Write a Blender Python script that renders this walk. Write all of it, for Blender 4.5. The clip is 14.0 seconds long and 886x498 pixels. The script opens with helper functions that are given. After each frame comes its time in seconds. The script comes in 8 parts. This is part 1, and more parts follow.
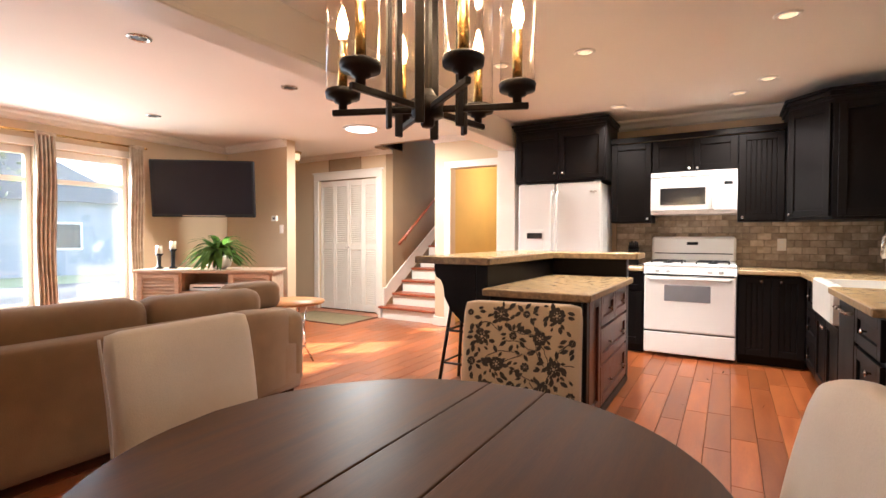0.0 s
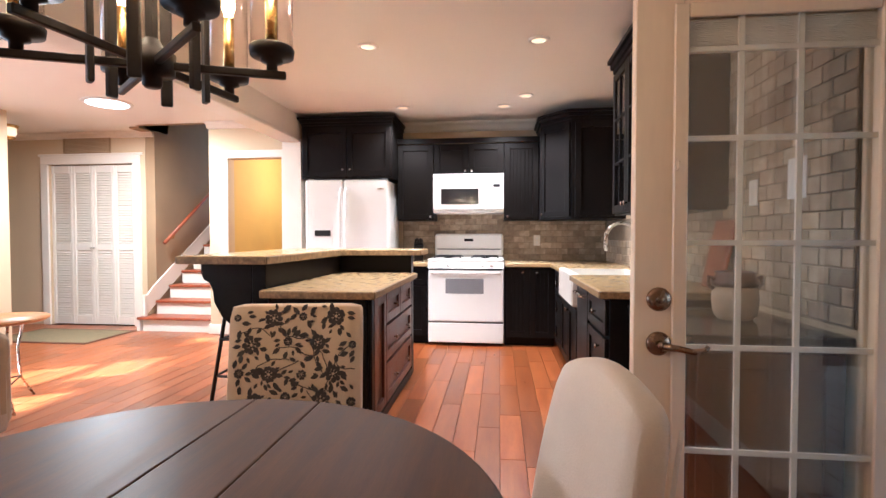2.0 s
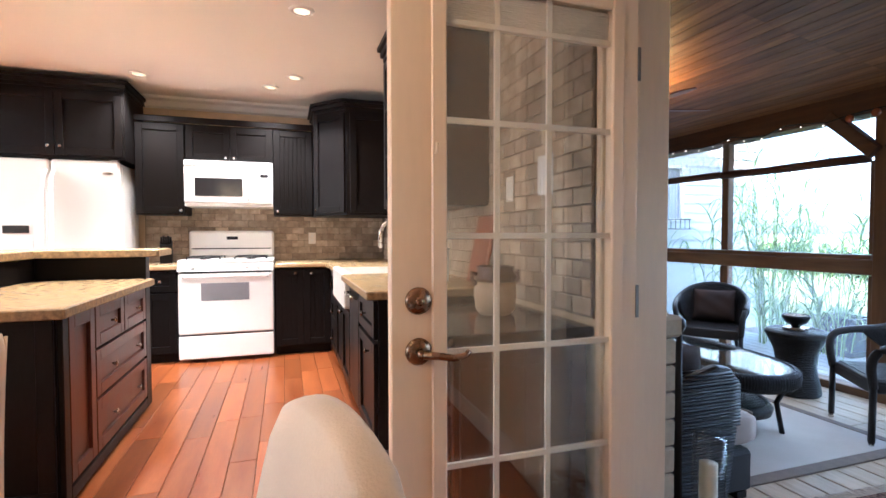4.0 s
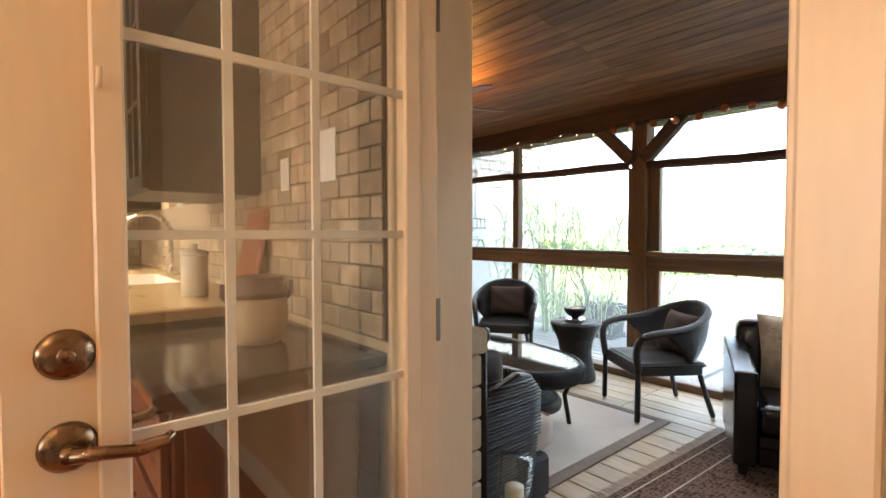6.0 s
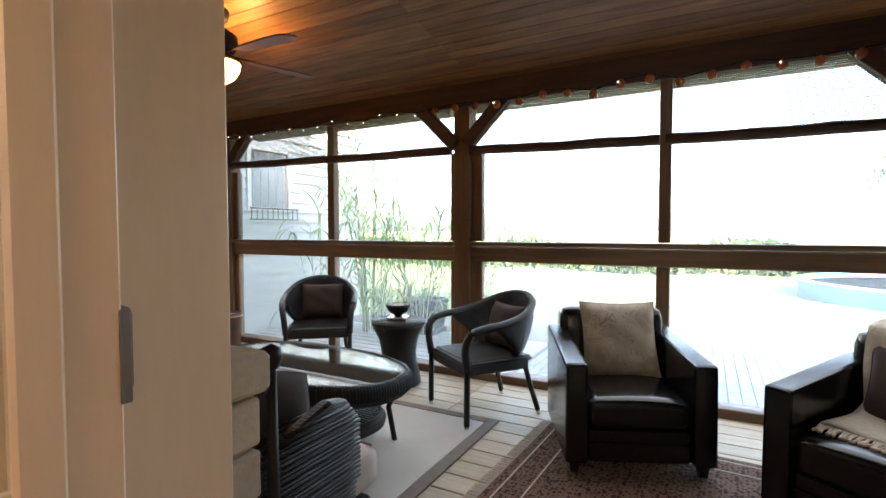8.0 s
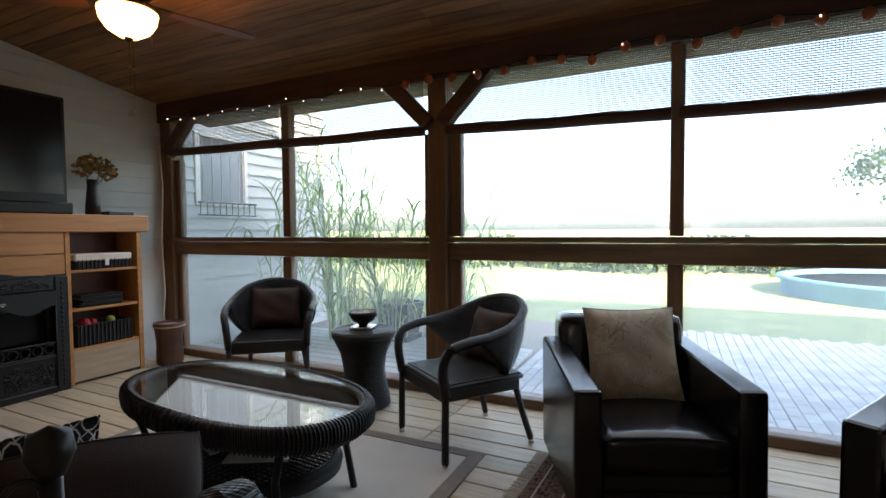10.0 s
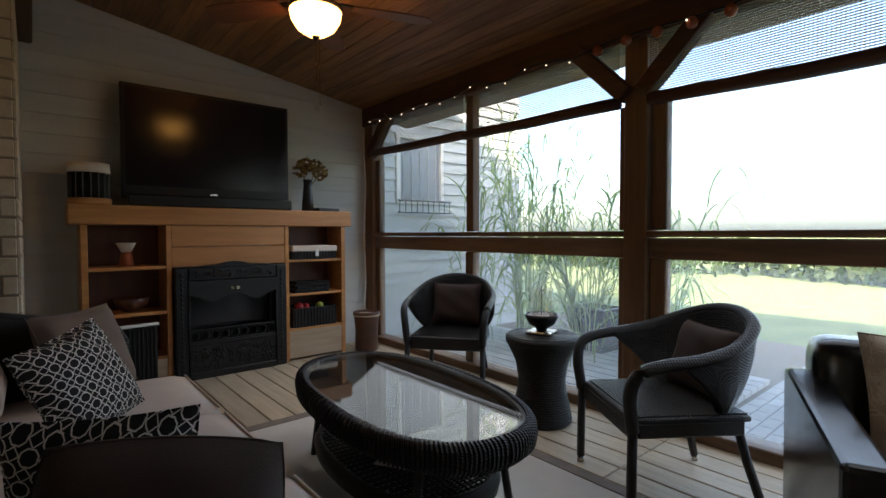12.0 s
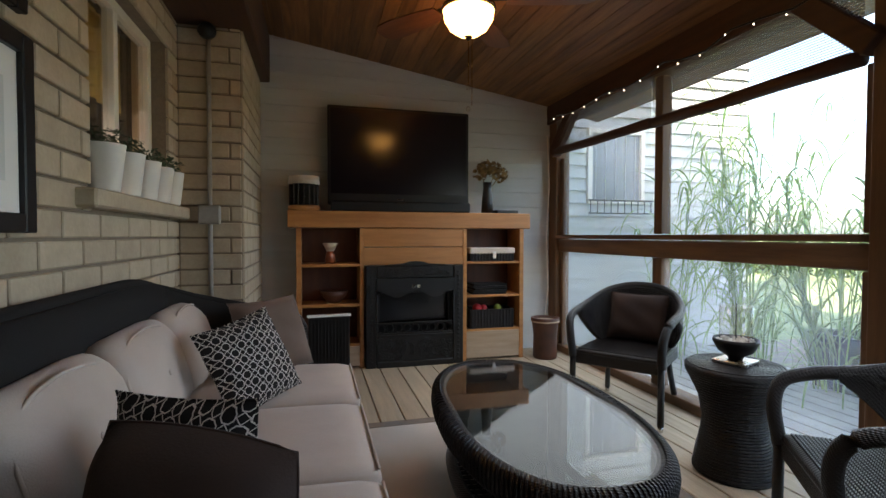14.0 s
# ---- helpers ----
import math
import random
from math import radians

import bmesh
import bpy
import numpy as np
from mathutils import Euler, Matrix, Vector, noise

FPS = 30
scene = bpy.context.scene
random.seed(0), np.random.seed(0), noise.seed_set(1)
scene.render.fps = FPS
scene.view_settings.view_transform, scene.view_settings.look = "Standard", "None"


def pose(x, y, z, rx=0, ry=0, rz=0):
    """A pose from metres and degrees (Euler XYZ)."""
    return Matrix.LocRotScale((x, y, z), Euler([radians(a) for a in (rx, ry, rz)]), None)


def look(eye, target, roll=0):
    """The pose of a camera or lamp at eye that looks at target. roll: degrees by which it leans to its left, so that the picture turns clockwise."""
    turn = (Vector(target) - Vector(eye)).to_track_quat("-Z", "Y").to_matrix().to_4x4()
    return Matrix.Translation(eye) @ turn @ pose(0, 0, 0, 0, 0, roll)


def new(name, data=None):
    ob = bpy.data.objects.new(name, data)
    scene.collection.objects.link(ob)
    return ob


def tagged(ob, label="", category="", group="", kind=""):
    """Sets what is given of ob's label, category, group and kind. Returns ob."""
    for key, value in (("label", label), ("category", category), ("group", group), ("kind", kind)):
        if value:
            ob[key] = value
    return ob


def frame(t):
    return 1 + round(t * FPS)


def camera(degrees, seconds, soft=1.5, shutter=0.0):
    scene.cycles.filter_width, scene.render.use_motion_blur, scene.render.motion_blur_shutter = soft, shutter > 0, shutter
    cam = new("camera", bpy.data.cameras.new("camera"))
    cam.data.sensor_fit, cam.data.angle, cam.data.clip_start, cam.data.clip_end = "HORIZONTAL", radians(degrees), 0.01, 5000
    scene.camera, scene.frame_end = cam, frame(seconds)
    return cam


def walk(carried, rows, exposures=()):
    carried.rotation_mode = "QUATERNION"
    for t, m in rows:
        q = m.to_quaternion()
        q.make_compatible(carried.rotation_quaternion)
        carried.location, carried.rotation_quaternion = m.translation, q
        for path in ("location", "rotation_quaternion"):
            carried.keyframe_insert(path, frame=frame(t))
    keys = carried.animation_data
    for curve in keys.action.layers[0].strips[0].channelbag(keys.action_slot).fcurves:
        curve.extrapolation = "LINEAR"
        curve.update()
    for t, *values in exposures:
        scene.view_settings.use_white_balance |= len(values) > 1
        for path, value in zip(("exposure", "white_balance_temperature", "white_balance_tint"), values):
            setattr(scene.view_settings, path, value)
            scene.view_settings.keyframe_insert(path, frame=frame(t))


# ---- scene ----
cam = camera(84.8, 14.0)
# seconds, eye x y z, yaw, pitch, lean
PATH = [
    (0, 0.831, 1.657, 1.119, 30.52, -1.40, -0.12),
    (0.5, 0.849, 1.672, 1.118, 25.26, -1.48, -0.12),
    (1, 0.854, 1.705, 1.118, 19.67, -1.42, -0.15),
    (1.5, 0.849, 1.741, 1.114, 13.47, -1.61, -0.04),
    (2, 0.848, 1.792, 1.106, 6.61, -1.55, 0.04),
    (2.5, 0.870, 1.850, 1.104, -0.11, -1.47, 0.06),
    (3, 0.908, 1.927, 1.098, -6.38, -1.54, 0.09),
    (5.5, 1.193, 2.341, 1.084, -34.79, -1.79, 0.06),
    (6, 1.288, 2.434, 1.087, -40.35, -1.85, 0.09),
    (6.5, 1.377, 2.514, 1.082, -45.60, -1.95, 0.17),
    (7, 1.484, 2.610, 1.066, -50.92, -1.97, 0.14),
    (7.5, 1.590, 2.690, 1.051, -56.37, -2.11, 0.02),
    (8, 1.727, 2.766, 1.017, -61.36, -2.17, 0.12),
    (8.2, 1.800, 2.788, 1.003, -63.30, -2.18, 0.15),
    (9.2, 2.070, 2.915, 0.985, -68.00, -2.20, 0.30),
    (10.3, 2.308, 3.046, 0.962, -61.10, -2.22, 0.46),
    (10.5, 2.350, 3.058, 0.953, -58.75, -2.23, 0.46),
    (11, 2.443, 3.072, 0.940, -52.53, -1.97, 0.42),
    (11.5, 2.532, 3.074, 0.930, -46.22, -1.80, 0.22),
    (12, 2.631, 3.110, 0.912, -40.23, -1.81, 0.14),
    (12.5, 2.737, 3.135, 0.899, -34.01, -1.57, 0.15),
    (13, 2.842, 3.138, 0.897, -27.18, -1.52, 0.10),
    (13.5, 2.942, 3.115, 0.907, -20.63, -1.49, 0.04),
    (14, 3.017, 3.082, 0.914, -14.88, -1.55, -0.10),
]
EXPOSURES = [(0.0, 3.15, 5450, 10), (1.5, 3.3, 4950, 10), (3.2, 3.5, 4900, 10), (5.3, 3.95, 6000, 10), (6.5, 3.8, 7000, 10), (8.2, 3.4, 6500, 10), (10.3, 2.6, 6350, 10), (12.5, 2.36, 6350, 10), (14.0, 2.9, 6400, 10)]
walk(cam, [(t, pose(x, y, z, 90 + pitch, roll, yaw)) for t, x, y, z, yaw, pitch, roll in PATH], EXPOSURES)

# ---- daylight and lamps ----
SUN_EL = radians(26.0)
TO_SUN = Vector((-0.823 * math.cos(SUN_EL), -0.568 * math.cos(SUN_EL), math.sin(SUN_EL)))
world = bpy.data.worlds.new("sky")
scene.world = world
world.use_nodes = True
wn = world.node_tree.nodes
sky = wn.new("ShaderNodeTexSky")
sky.sky_type, sky.sun_disc = "NISHITA", False
sky.sun_elevation, sky.sun_rotation = SUN_EL, math.atan2(TO_SUN.x, TO_SUN.y)
sky.dust_density = 3.0
wn["Background"].inputs["Strength"].default_value = 0.15
world.node_tree.links.new(sky.outputs[0], wn["Background"].inputs[0])
sun = new("sun", bpy.data.lights.new("sun", "SUN"))
sun.data.energy, sun.data.angle, sun.data.color = 5.0, radians(0.6), (1.0, 0.9, 0.76)
sun.matrix_world = look(TO_SUN * 30, (0, 0, 0))

CEIL = 2.375       # ceiling over kitchen, dining and living room
DECK = -0.20       # porch floor
WARM = (1.0, 0.84, 0.66)


def lamp(name, kind, m, energy, color, size=0.1):
    ob = new(name, bpy.data.lights.new(name, kind))
    ob.data.energy, ob.data.color = energy, color
    if kind == "AREA":
        ob.data.shape, ob.data.size = "DISK", size
    elif kind == "SPOT":
        ob.data.spot_size, ob.data.spot_blend, ob.data.shadow_soft_size = radians(125), 0.6, size
    else:
        ob.data.shadow_soft_size = size
    ob.matrix_world = m
    return ob


KITCHEN_CANS = [(-0.62, 4.96), (-0.03, 5.0), (1.10, 5.02), (-0.10, 6.55), (1.08, 6.27), (0.89, 6.6)]
LIVING_CANS = [(-2.40, 3.35), (-2.37, 4.54), (-4.34, 4.5), (-4.0, 2.4)]
for cx, cy in KITCHEN_CANS:
    lamp("can_light", "SPOT", pose(cx, cy, CEIL - 0.03), 10.5, WARM, 0.05)
for yc in (1.4, 2.4, 3.4, 4.35):      # sky light in the living room window openings
    a_ = lamp("window_light", "AREA", look((-5.36, yc, 1.2), (0, yc, 0.9)), 2.6, (0.92, 0.96, 1.0))
    a_.data.shape, a_.data.size, a_.data.size_y = "RECTANGLE", 0.75, 1.5
for y0, y1 in ((4.66, 7.3), (1.79, 4.4), (-0.26, 1.5)):      # sky light in the porch window bays
    a_ = lamp("window_light", "AREA", look((5.2, (y0 + y1) / 2, 0.95), (4.45, (y0 + y1) / 2, -0.25)), 1.0 * (y1 - y0), (0.92, 0.96, 1.0))
    a_.data.shape, a_.data.size, a_.data.size_y = "RECTANGLE", y1 - y0, 1.9
    a_.data.spread = radians(145)
lamp("hall_light", "AREA", pose(-2.86, 6.05, CEIL - 0.05), 14, (1.0, 0.88, 0.70), 0.3)
# added fill lamp without a fixture, brightens the small ochre room
lamp("yellow_room_fill", "POINT", pose(-1.40, 8.0, 1.95), 5.0, WARM, 0.2)
CHAND = (0.24, 2.59)
for k in range(6):
    a = radians(21.8 + 60 * k)
    lamp("candle_light", "POINT", pose(CHAND[0] + 0.2 * math.cos(a), CHAND[1] + 0.2 * math.sin(a), 1.70), 0.34, (1.0, 0.68, 0.38), 0.012)
FAN = (3.81, 5.55)
for k in range(3):
    a = radians(100 + 120 * k)
    a_ = lamp("fan_light", "SPOT", pose(FAN[0] + 0.175 * math.cos(a), FAN[1] + 0.175 * math.sin(a), 2.22, 180), 1.0, (1.0, 0.56, 0.18), 0.02)
    a_.data.spot_size, a_.data.spot_blend = radians(172), 0.3

# ---- helpers of this scene ----
class Mesh:
    """Collects shapes into one mesh."""

    def __init__(self):
        self.v, self.f, self.smooth = [], [], []

    def add(self, verts, faces, smooth=False):
        n = len(self.v)
        self.v += [tuple(v) for v in verts]
        self.f += [tuple(n + i for i in f) for f in faces]
        self.smooth += [smooth] * len(faces)
        return self

    def box(self, x0, x1, y0, y1, z0, z1, b=0.0, m=None):
        """A box with chamfered edges (b)."""
        b = min(b, (x1 - x0) * 0.45, (y1 - y0) * 0.45, (z1 - z0) * 0.45)
        if b <= 0:
            vs = [(x, y, z) for z in (z0, z1) for y in (y0, y1) for x in (x0, x1)]
            fs = [(0, 2, 3, 1), (4, 5, 7, 6), (0, 1, 5, 4), (2, 6, 7, 3), (0, 4, 6, 2), (1, 3, 7, 5)]
        else:
            vs, ix = [], {}
            for sx in (0, 1):
                for sy in (0, 1):
                    for sz in (0, 1):
                        c = ((x0, x1)[sx], (y0, y1)[sy], (z0, z1)[sz])
                        d = (b if not sx else -b, b if not sy else -b, b if not sz else -b)
                        for ax in range(3):
                            p = [c[k] + (0 if k == ax else d[k]) for k in range(3)]
                            ix[sx, sy, sz, ax] = len(vs)
                            vs.append(tuple(p))
            fs = []
            for ax in range(3):
                o = [k for k in range(3) if k != ax]
                for s in (0, 1):
                    q = []
                    for a_, b_ in ((0, 0), (1, 0), (1, 1), (0, 1)):
                        key = [0, 0, 0]
                        key[ax], key[o[0]], key[o[1]] = s, a_, b_
                        q.append(ix[(*key, ax)])
                    fs.append(tuple(q))
                for a_ in (0, 1):
                    for b_ in (0, 1):
                        key = [0, 0, 0]
                        key[o[0]], key[o[1]] = a_, b_
                        k0, k1 = list(key), list(key)
                        k0[ax], k1[ax] = 0, 1
                        fs.append((ix[(*k0, o[0])], ix[(*k1, o[0])], ix[(*k1, o[1])], ix[(*k0, o[1])]))
            for sx in (0, 1):
                for sy in (0, 1):
                    for sz in (0, 1):
                        fs.append(tuple(ix[sx, sy, sz, k] for k in range(3)))
        if m is not None:
            vs = [m @ Vector(v) for v in vs]
        return self.add(vs, fs)

    def lathe(self, profile, seg=24, c=(0, 0, 0), m=None, a0=0.0, sx=1.0, sy=1.0):
        """A turned shape about z from (radius, height) pairs."""
        vs, fs = [], []
        n = len(profile)
        for k in range(seg):
            a = a0 + 2 * math.pi * k / seg
            vs += [(c[0] + r * math.cos(a) * sx, c[1] + r * math.sin(a) * sy, c[2] + z) for r, z in profile]
        for k in range(seg):
            j = (k + 1) % seg
            fs += [(k * n + i, j * n + i, j * n + i + 1, k * n + i + 1) for i in range(n - 1)]
        if profile[0][0] > 1e-4:
            fs.append(tuple(k * n for k in reversed(range(seg))))
        if profile[-1][0] > 1e-4:
            fs.append(tuple(k * n + n - 1 for k in range(seg)))
        if m is not None:
            vs = [m @ Vector(v) for v in vs]
        return self.add(vs, fs, seg > 8)

    def tube(self, pts, r, seg=8, r1=None, closed=False, flat=1.0):
        """A round bar along points."""
        pts = [Vector(p) for p in pts]
        n = len(pts)
        vs, fs = [], []
        ref = Vector((0, 0, 1))
        for i, p in enumerate(pts):
            if closed:
                d = pts[(i + 1) % n] - pts[i - 1]
            else:
                d = pts[min(i + 1, n - 1)] - pts[max(i - 1, 0)]
            d.normalize()
            u = ref - d * ref.dot(d)
            if u.length < 0.1:
                u = Vector((1, 0, 0)) - d * d.x
            u.normalize()
            w = d.cross(u)
            ref = u if abs(d.z) > 0.7 else Vector((0, 0, 1))
            rr = r if r1 is None else r + (r1 - r) * i / max(1, n - 1)
            for k in range(seg):
                a = 2 * math.pi * (k + 0.5) / seg
                vs.append(p + u * math.cos(a) * rr * flat + w * math.sin(a) * rr)
        for i in range(n if closed else n - 1):
            j = (i + 1) % n
            fs += [(i * seg + k, i * seg + (k + 1) % seg, j * seg + (k + 1) % seg, j * seg + k) for k in range(seg)]
        if not closed:
            fs += [tuple(reversed(range(seg))), tuple((n - 1) * seg + k for k in range(seg))]
        return self.add(vs, fs, seg > 5)

    def sheet(self, fn, nu, nv, thick=0.0, closed_u=False):
        """A surface fn(u, v) for u, v in 0..1; with a thickness it becomes a shell."""
        P = [[Vector(fn(i / nu, j / nv)) for j in range(nv + 1)] for i in range(nu + (0 if closed_u else 1))]
        m = len(P)
        vs, fs = [], []
        for row in P:
            vs += row
        w = nv + 1
        for i in range(m if closed_u else m - 1):
            for j in range(nv):
                k = (i + 1) % m
                fs.append((i * w + j, k * w + j, k * w + j + 1, i * w + j + 1))
        if thick:
            N = []
            for i in range(m):
                for j in range(w):
                    du = P[min(i + 1, m - 1)][j] - P[max(i - 1, 0)][j]
                    dv = P[i][min(j + 1, nv)] - P[i][max(j - 1, 0)]
                    nn = du.cross(dv)
                    N.append(nn.normalized() if nn.length > 1e-9 else Vector((0, 0, 1)))
            base = len(vs)
            vs += [v + n_ * thick for v, n_ in zip(list(vs), N)]
            fs += [tuple(base + q for q in reversed(f)) for f in list(fs)]
            edge = [i * w for i in range(m)], [i * w + nv for i in range(m)]
            for e, s in ((edge[0], 1), (edge[1], -1)):
                for a, b in zip(e, e[1:]):
                    fs.append((a, base + a, base + b, b) if s > 0 else (b, base + b, base + a, a))
            if not closed_u:
                for a in range(nv):
                    fs.append((a + 1, base + a + 1, base + a, a))
                    q = (m - 1) * w + a
                    fs.append((q, base + q, base + q + 1, q + 1))
        return self.add(vs, fs, True)

    def prism(self, pts, z0, z1, axis="z", b=0.0):
        """An outline pushed straight along an axis."""
        def at(p, z):
            return {"z": (p[0], p[1], z), "x": (z, p[0], p[1]), "y": (p[0], z, p[1])}[axis]
        n = len(pts)
        vs = [at(p, z0) for p in pts] + [at(p, z1) for p in pts]
        fs = [tuple(reversed(range(n))), tuple(range(n, 2 * n))]
        fs += [(i, (i + 1) % n, n + (i + 1) % n, n + i) for i in range(n)]
        return self.add(vs, fs)

    def data(self, name):
        me = bpy.data.meshes.new(name)
        me.from_pydata(self.v, [], self.f)
        me.polygons.foreach_set("use_smooth", self.smooth)
        bm = bmesh.new()
        bm.from_mesh(me)
        bmesh.ops.recalc_face_normals(bm, faces=bm.faces)
        bm.to_mesh(me)
        bm.free()
        return me


def part(name, mesh, material, parent=None, label="", m=None, bevel=0.0, angle=35):
    """One mesh object, under a thing or a part, or alone."""
    data = mesh if isinstance(mesh, bpy.types.Mesh) else mesh.data(name)
    if not data.materials:
        data.materials.append(material)
    ob = new(name, data)
    if parent is not None:
        ob.parent = parent
    if m is not None:
        ob.matrix_basis = m
    if label:
        ob["label"] = label
    if name == "pane":
        ob.visible_shadow = False
    if bevel:
        mod = ob.modifiers.new("bevel", "BEVEL")
        mod.width, mod.segments, mod.limit_method, mod.angle_limit = bevel, 2, "ANGLE", radians(angle)
    return ob


def thing(name, label, category, m=None, group=""):
    ob = new(name)
    ob.empty_display_size = 0.1
    if m is not None:
        ob.matrix_basis = m
    return tagged(ob, label, category, group)


def solid(name, mesh, material, label, category="", kind="structure", bevel=0.0):
    """A piece of the setting, or a thing of a single mesh."""
    return tagged(part(name, mesh, material, bevel=bevel), label, category, "", kind)


def wall_boxes(mesh, axis, at0, at1, a0, a1, z0, z1, holes):
    """A wall with rectangular openings: axis is the one that it runs along; holes are (a0, a1, z0, z1)."""
    cuts = sorted({a0, a1, *[h[0] for h in holes], *[h[1] for h in holes]})
    for p, q in zip(cuts, cuts[1:]):
        mid = (p + q) / 2
        spans = sorted((h[2], h[3]) for h in holes if h[0] < mid < h[1])
        low = z0
        for s0, s1 in spans + [(z1, z1)]:
            if s0 - low > 1e-3:
                if axis == "x":
                    mesh.box(p, q, at0, at1, low, s0)
                else:
                    mesh.box(at0, at1, p, q, low, s0)
            low = max(low, s1)
    return mesh


# ---- materials ----
def mat(name, color, rough=0.6, metal=0.0, color2=None, scale=8.0, stretch=(1, 1, 1), bump=0.0, bscale=60.0, fine=0.12,
        vary=0.0, coat=0.0, spec=0.5, sheen=0.0, world_space=False, detail=4.0, rvar=0.1):
    """A surface whose colour drifts at two scales, with fine relief; vary: how far separate pieces differ."""
    m = bpy.data.materials.new(name)
    m.use_nodes = True
    nt = m.node_tree
    N, L = nt.nodes, nt.links
    p = N["Principled BSDF"]
    p.inputs["Metallic"].default_value = metal
    p.inputs["Coat Weight"].default_value = coat
    p.inputs["Coat Roughness"].default_value = 0.12
    p.inputs["Specular IOR Level"].default_value = spec
    if sheen:
        p.inputs["Sheen Weight"].default_value = sheen
    src = N.new("ShaderNodeNewGeometry").outputs["Position"] if world_space else N.new("ShaderNodeTexCoord").outputs["Object"]
    mp = N.new("ShaderNodeMapping")
    mp.inputs["Scale"].default_value = stretch
    L.new(src, mp.inputs["Vector"])
    info = N.new("ShaderNodeObjectInfo")
    if vary and not world_space:
        off = N.new("ShaderNodeVectorMath")
        off.operation = "SCALE"
        off.inputs[0].default_value = (37.0, 91.0, 53.0)
        L.new(info.outputs["Random"], off.inputs["Scale"])
        L.new(off.outputs[0], mp.inputs["Location"])
    n1 = N.new("ShaderNodeTexNoise")
    n1.inputs["Scale"].default_value, n1.inputs["Detail"].default_value = scale, detail
    L.new(mp.outputs[0], n1.inputs["Vector"])
    n2 = N.new("ShaderNodeTexNoise")
    n2.inputs["Scale"].default_value, n2.inputs["Detail"].default_value = bscale, 3.0
    L.new(mp.outputs[0], n2.inputs["Vector"])
    ramp = N.new("ShaderNodeValToRGB")
    c2 = color2 or tuple(c * 0.82 for c in color)
    ramp.color_ramp.elements[0].position, ramp.color_ramp.elements[1].position = 0.32, 0.68
    ramp.color_ramp.elements[0].color, ramp.color_ramp.elements[1].color = (*c2, 1), (*color, 1)
    L.new(n1.outputs[0], ramp.inputs[0])
    hsv = N.new("ShaderNodeHueSaturation")
    L.new(ramp.outputs[0], hsv.inputs["Color"])
    mr = N.new("ShaderNodeMapRange")
    mr.inputs[3].default_value, mr.inputs[4].default_value = 1 - fine, 1 + fine
    L.new(n2.outputs[0], mr.inputs[0])
    val = mr.outputs[0]
    if vary:
        mv = N.new("ShaderNodeMapRange")
        mv.inputs[3].default_value, mv.inputs[4].default_value = 1 - vary, 1 + vary
        L.new(info.outputs["Random"], mv.inputs[0])
        gi = N.new("ShaderNodeNewGeometry")
        mg = N.new("ShaderNodeMapRange")
        mg.inputs[3].default_value, mg.inputs[4].default_value = 1 - vary, 1 + vary
        L.new(gi.outputs["Random Per Island"], mg.inputs[0])
        mu0 = N.new("ShaderNodeMath")
        mu0.operation = "MULTIPLY"
        L.new(mv.outputs[0], mu0.inputs[0])
        L.new(mg.outputs[0], mu0.inputs[1])
        mu = N.new("ShaderNodeMath")
        mu.operation = "MULTIPLY"
        L.new(val, mu.inputs[0])
        L.new(mu0.outputs[0], mu.inputs[1])
        val = mu.outputs[0]
    L.new(val, hsv.inputs["Value"])
    L.new(hsv.outputs[0], p.inputs["Base Color"])
    rr = N.new("ShaderNodeMapRange")
    rr.inputs[3].default_value, rr.inputs[4].default_value = max(0.02, rough - rvar), min(1.0, rough + rvar)
    L.new(n1.outputs[0], rr.inputs[0])
    L.new(rr.outputs[0], p.inputs["Roughness"])
    if bump:
        b = N.new("ShaderNodeBump")
        b.inputs["Strength"].default_value, b.inputs["Distance"].default_value = bump, 0.004
        L.new(n2.outputs[0], b.inputs["Height"])
        L.new(b.outputs[0], p.inputs["Normal"])
    return m


def glass(name, tint=(1, 1, 1), rough=0.0, ior=0.05, haze=0.0, power=4.0):
    m = bpy.data.materials.new(name)
    m.use_nodes = True
    N, L = m.node_tree.nodes, m.node_tree.links
    N.remove(N["Principled BSDF"])
    tr, gl, fr, mx = N.new("ShaderNodeBsdfTransparent"), N.new("ShaderNodeBsdfGlossy"), N.new("ShaderNodeLayerWeight"), N.new("ShaderNodeMixShader")
    tr.inputs[0].default_value = (*tint, 1)
    gl.inputs["Roughness"].default_value = rough
    fr.inputs[0].default_value = 0.5
    pw, sc = N.new("ShaderNodeMath"), N.new("ShaderNodeMath")
    pw.operation, sc.operation = "POWER", "MULTIPLY_ADD"
    pw.inputs[1].default_value, sc.inputs[1].default_value, sc.inputs[2].default_value = power, 0.8, ior
    L.new(fr.outputs["Facing"], pw.inputs[0])
    L.new(pw.outputs[0], sc.inputs[0])
    L.new(sc.outputs[0], mx.inputs[0])
    L.new(tr.outputs[0], mx.inputs[1])
    L.new(gl.outputs[0], mx.inputs[2])
    end = mx.outputs[0]
    # haze: milky veil mixed into the pane, stands in for outdoor glare
    if haze:
        tl, m2 = N.new("ShaderNodeBsdfTranslucent"), N.new("ShaderNodeMixShader")
        tl.inputs[0].default_value = (0.95, 0.96, 0.97, 1)
        m2.inputs[0].default_value = haze
        L.new(end, m2.inputs[1])
        L.new(tl.outputs[0], m2.inputs[2])
        end = m2.outputs[0]
    L.new(end, N["Material Output"].inputs[0])
    return m


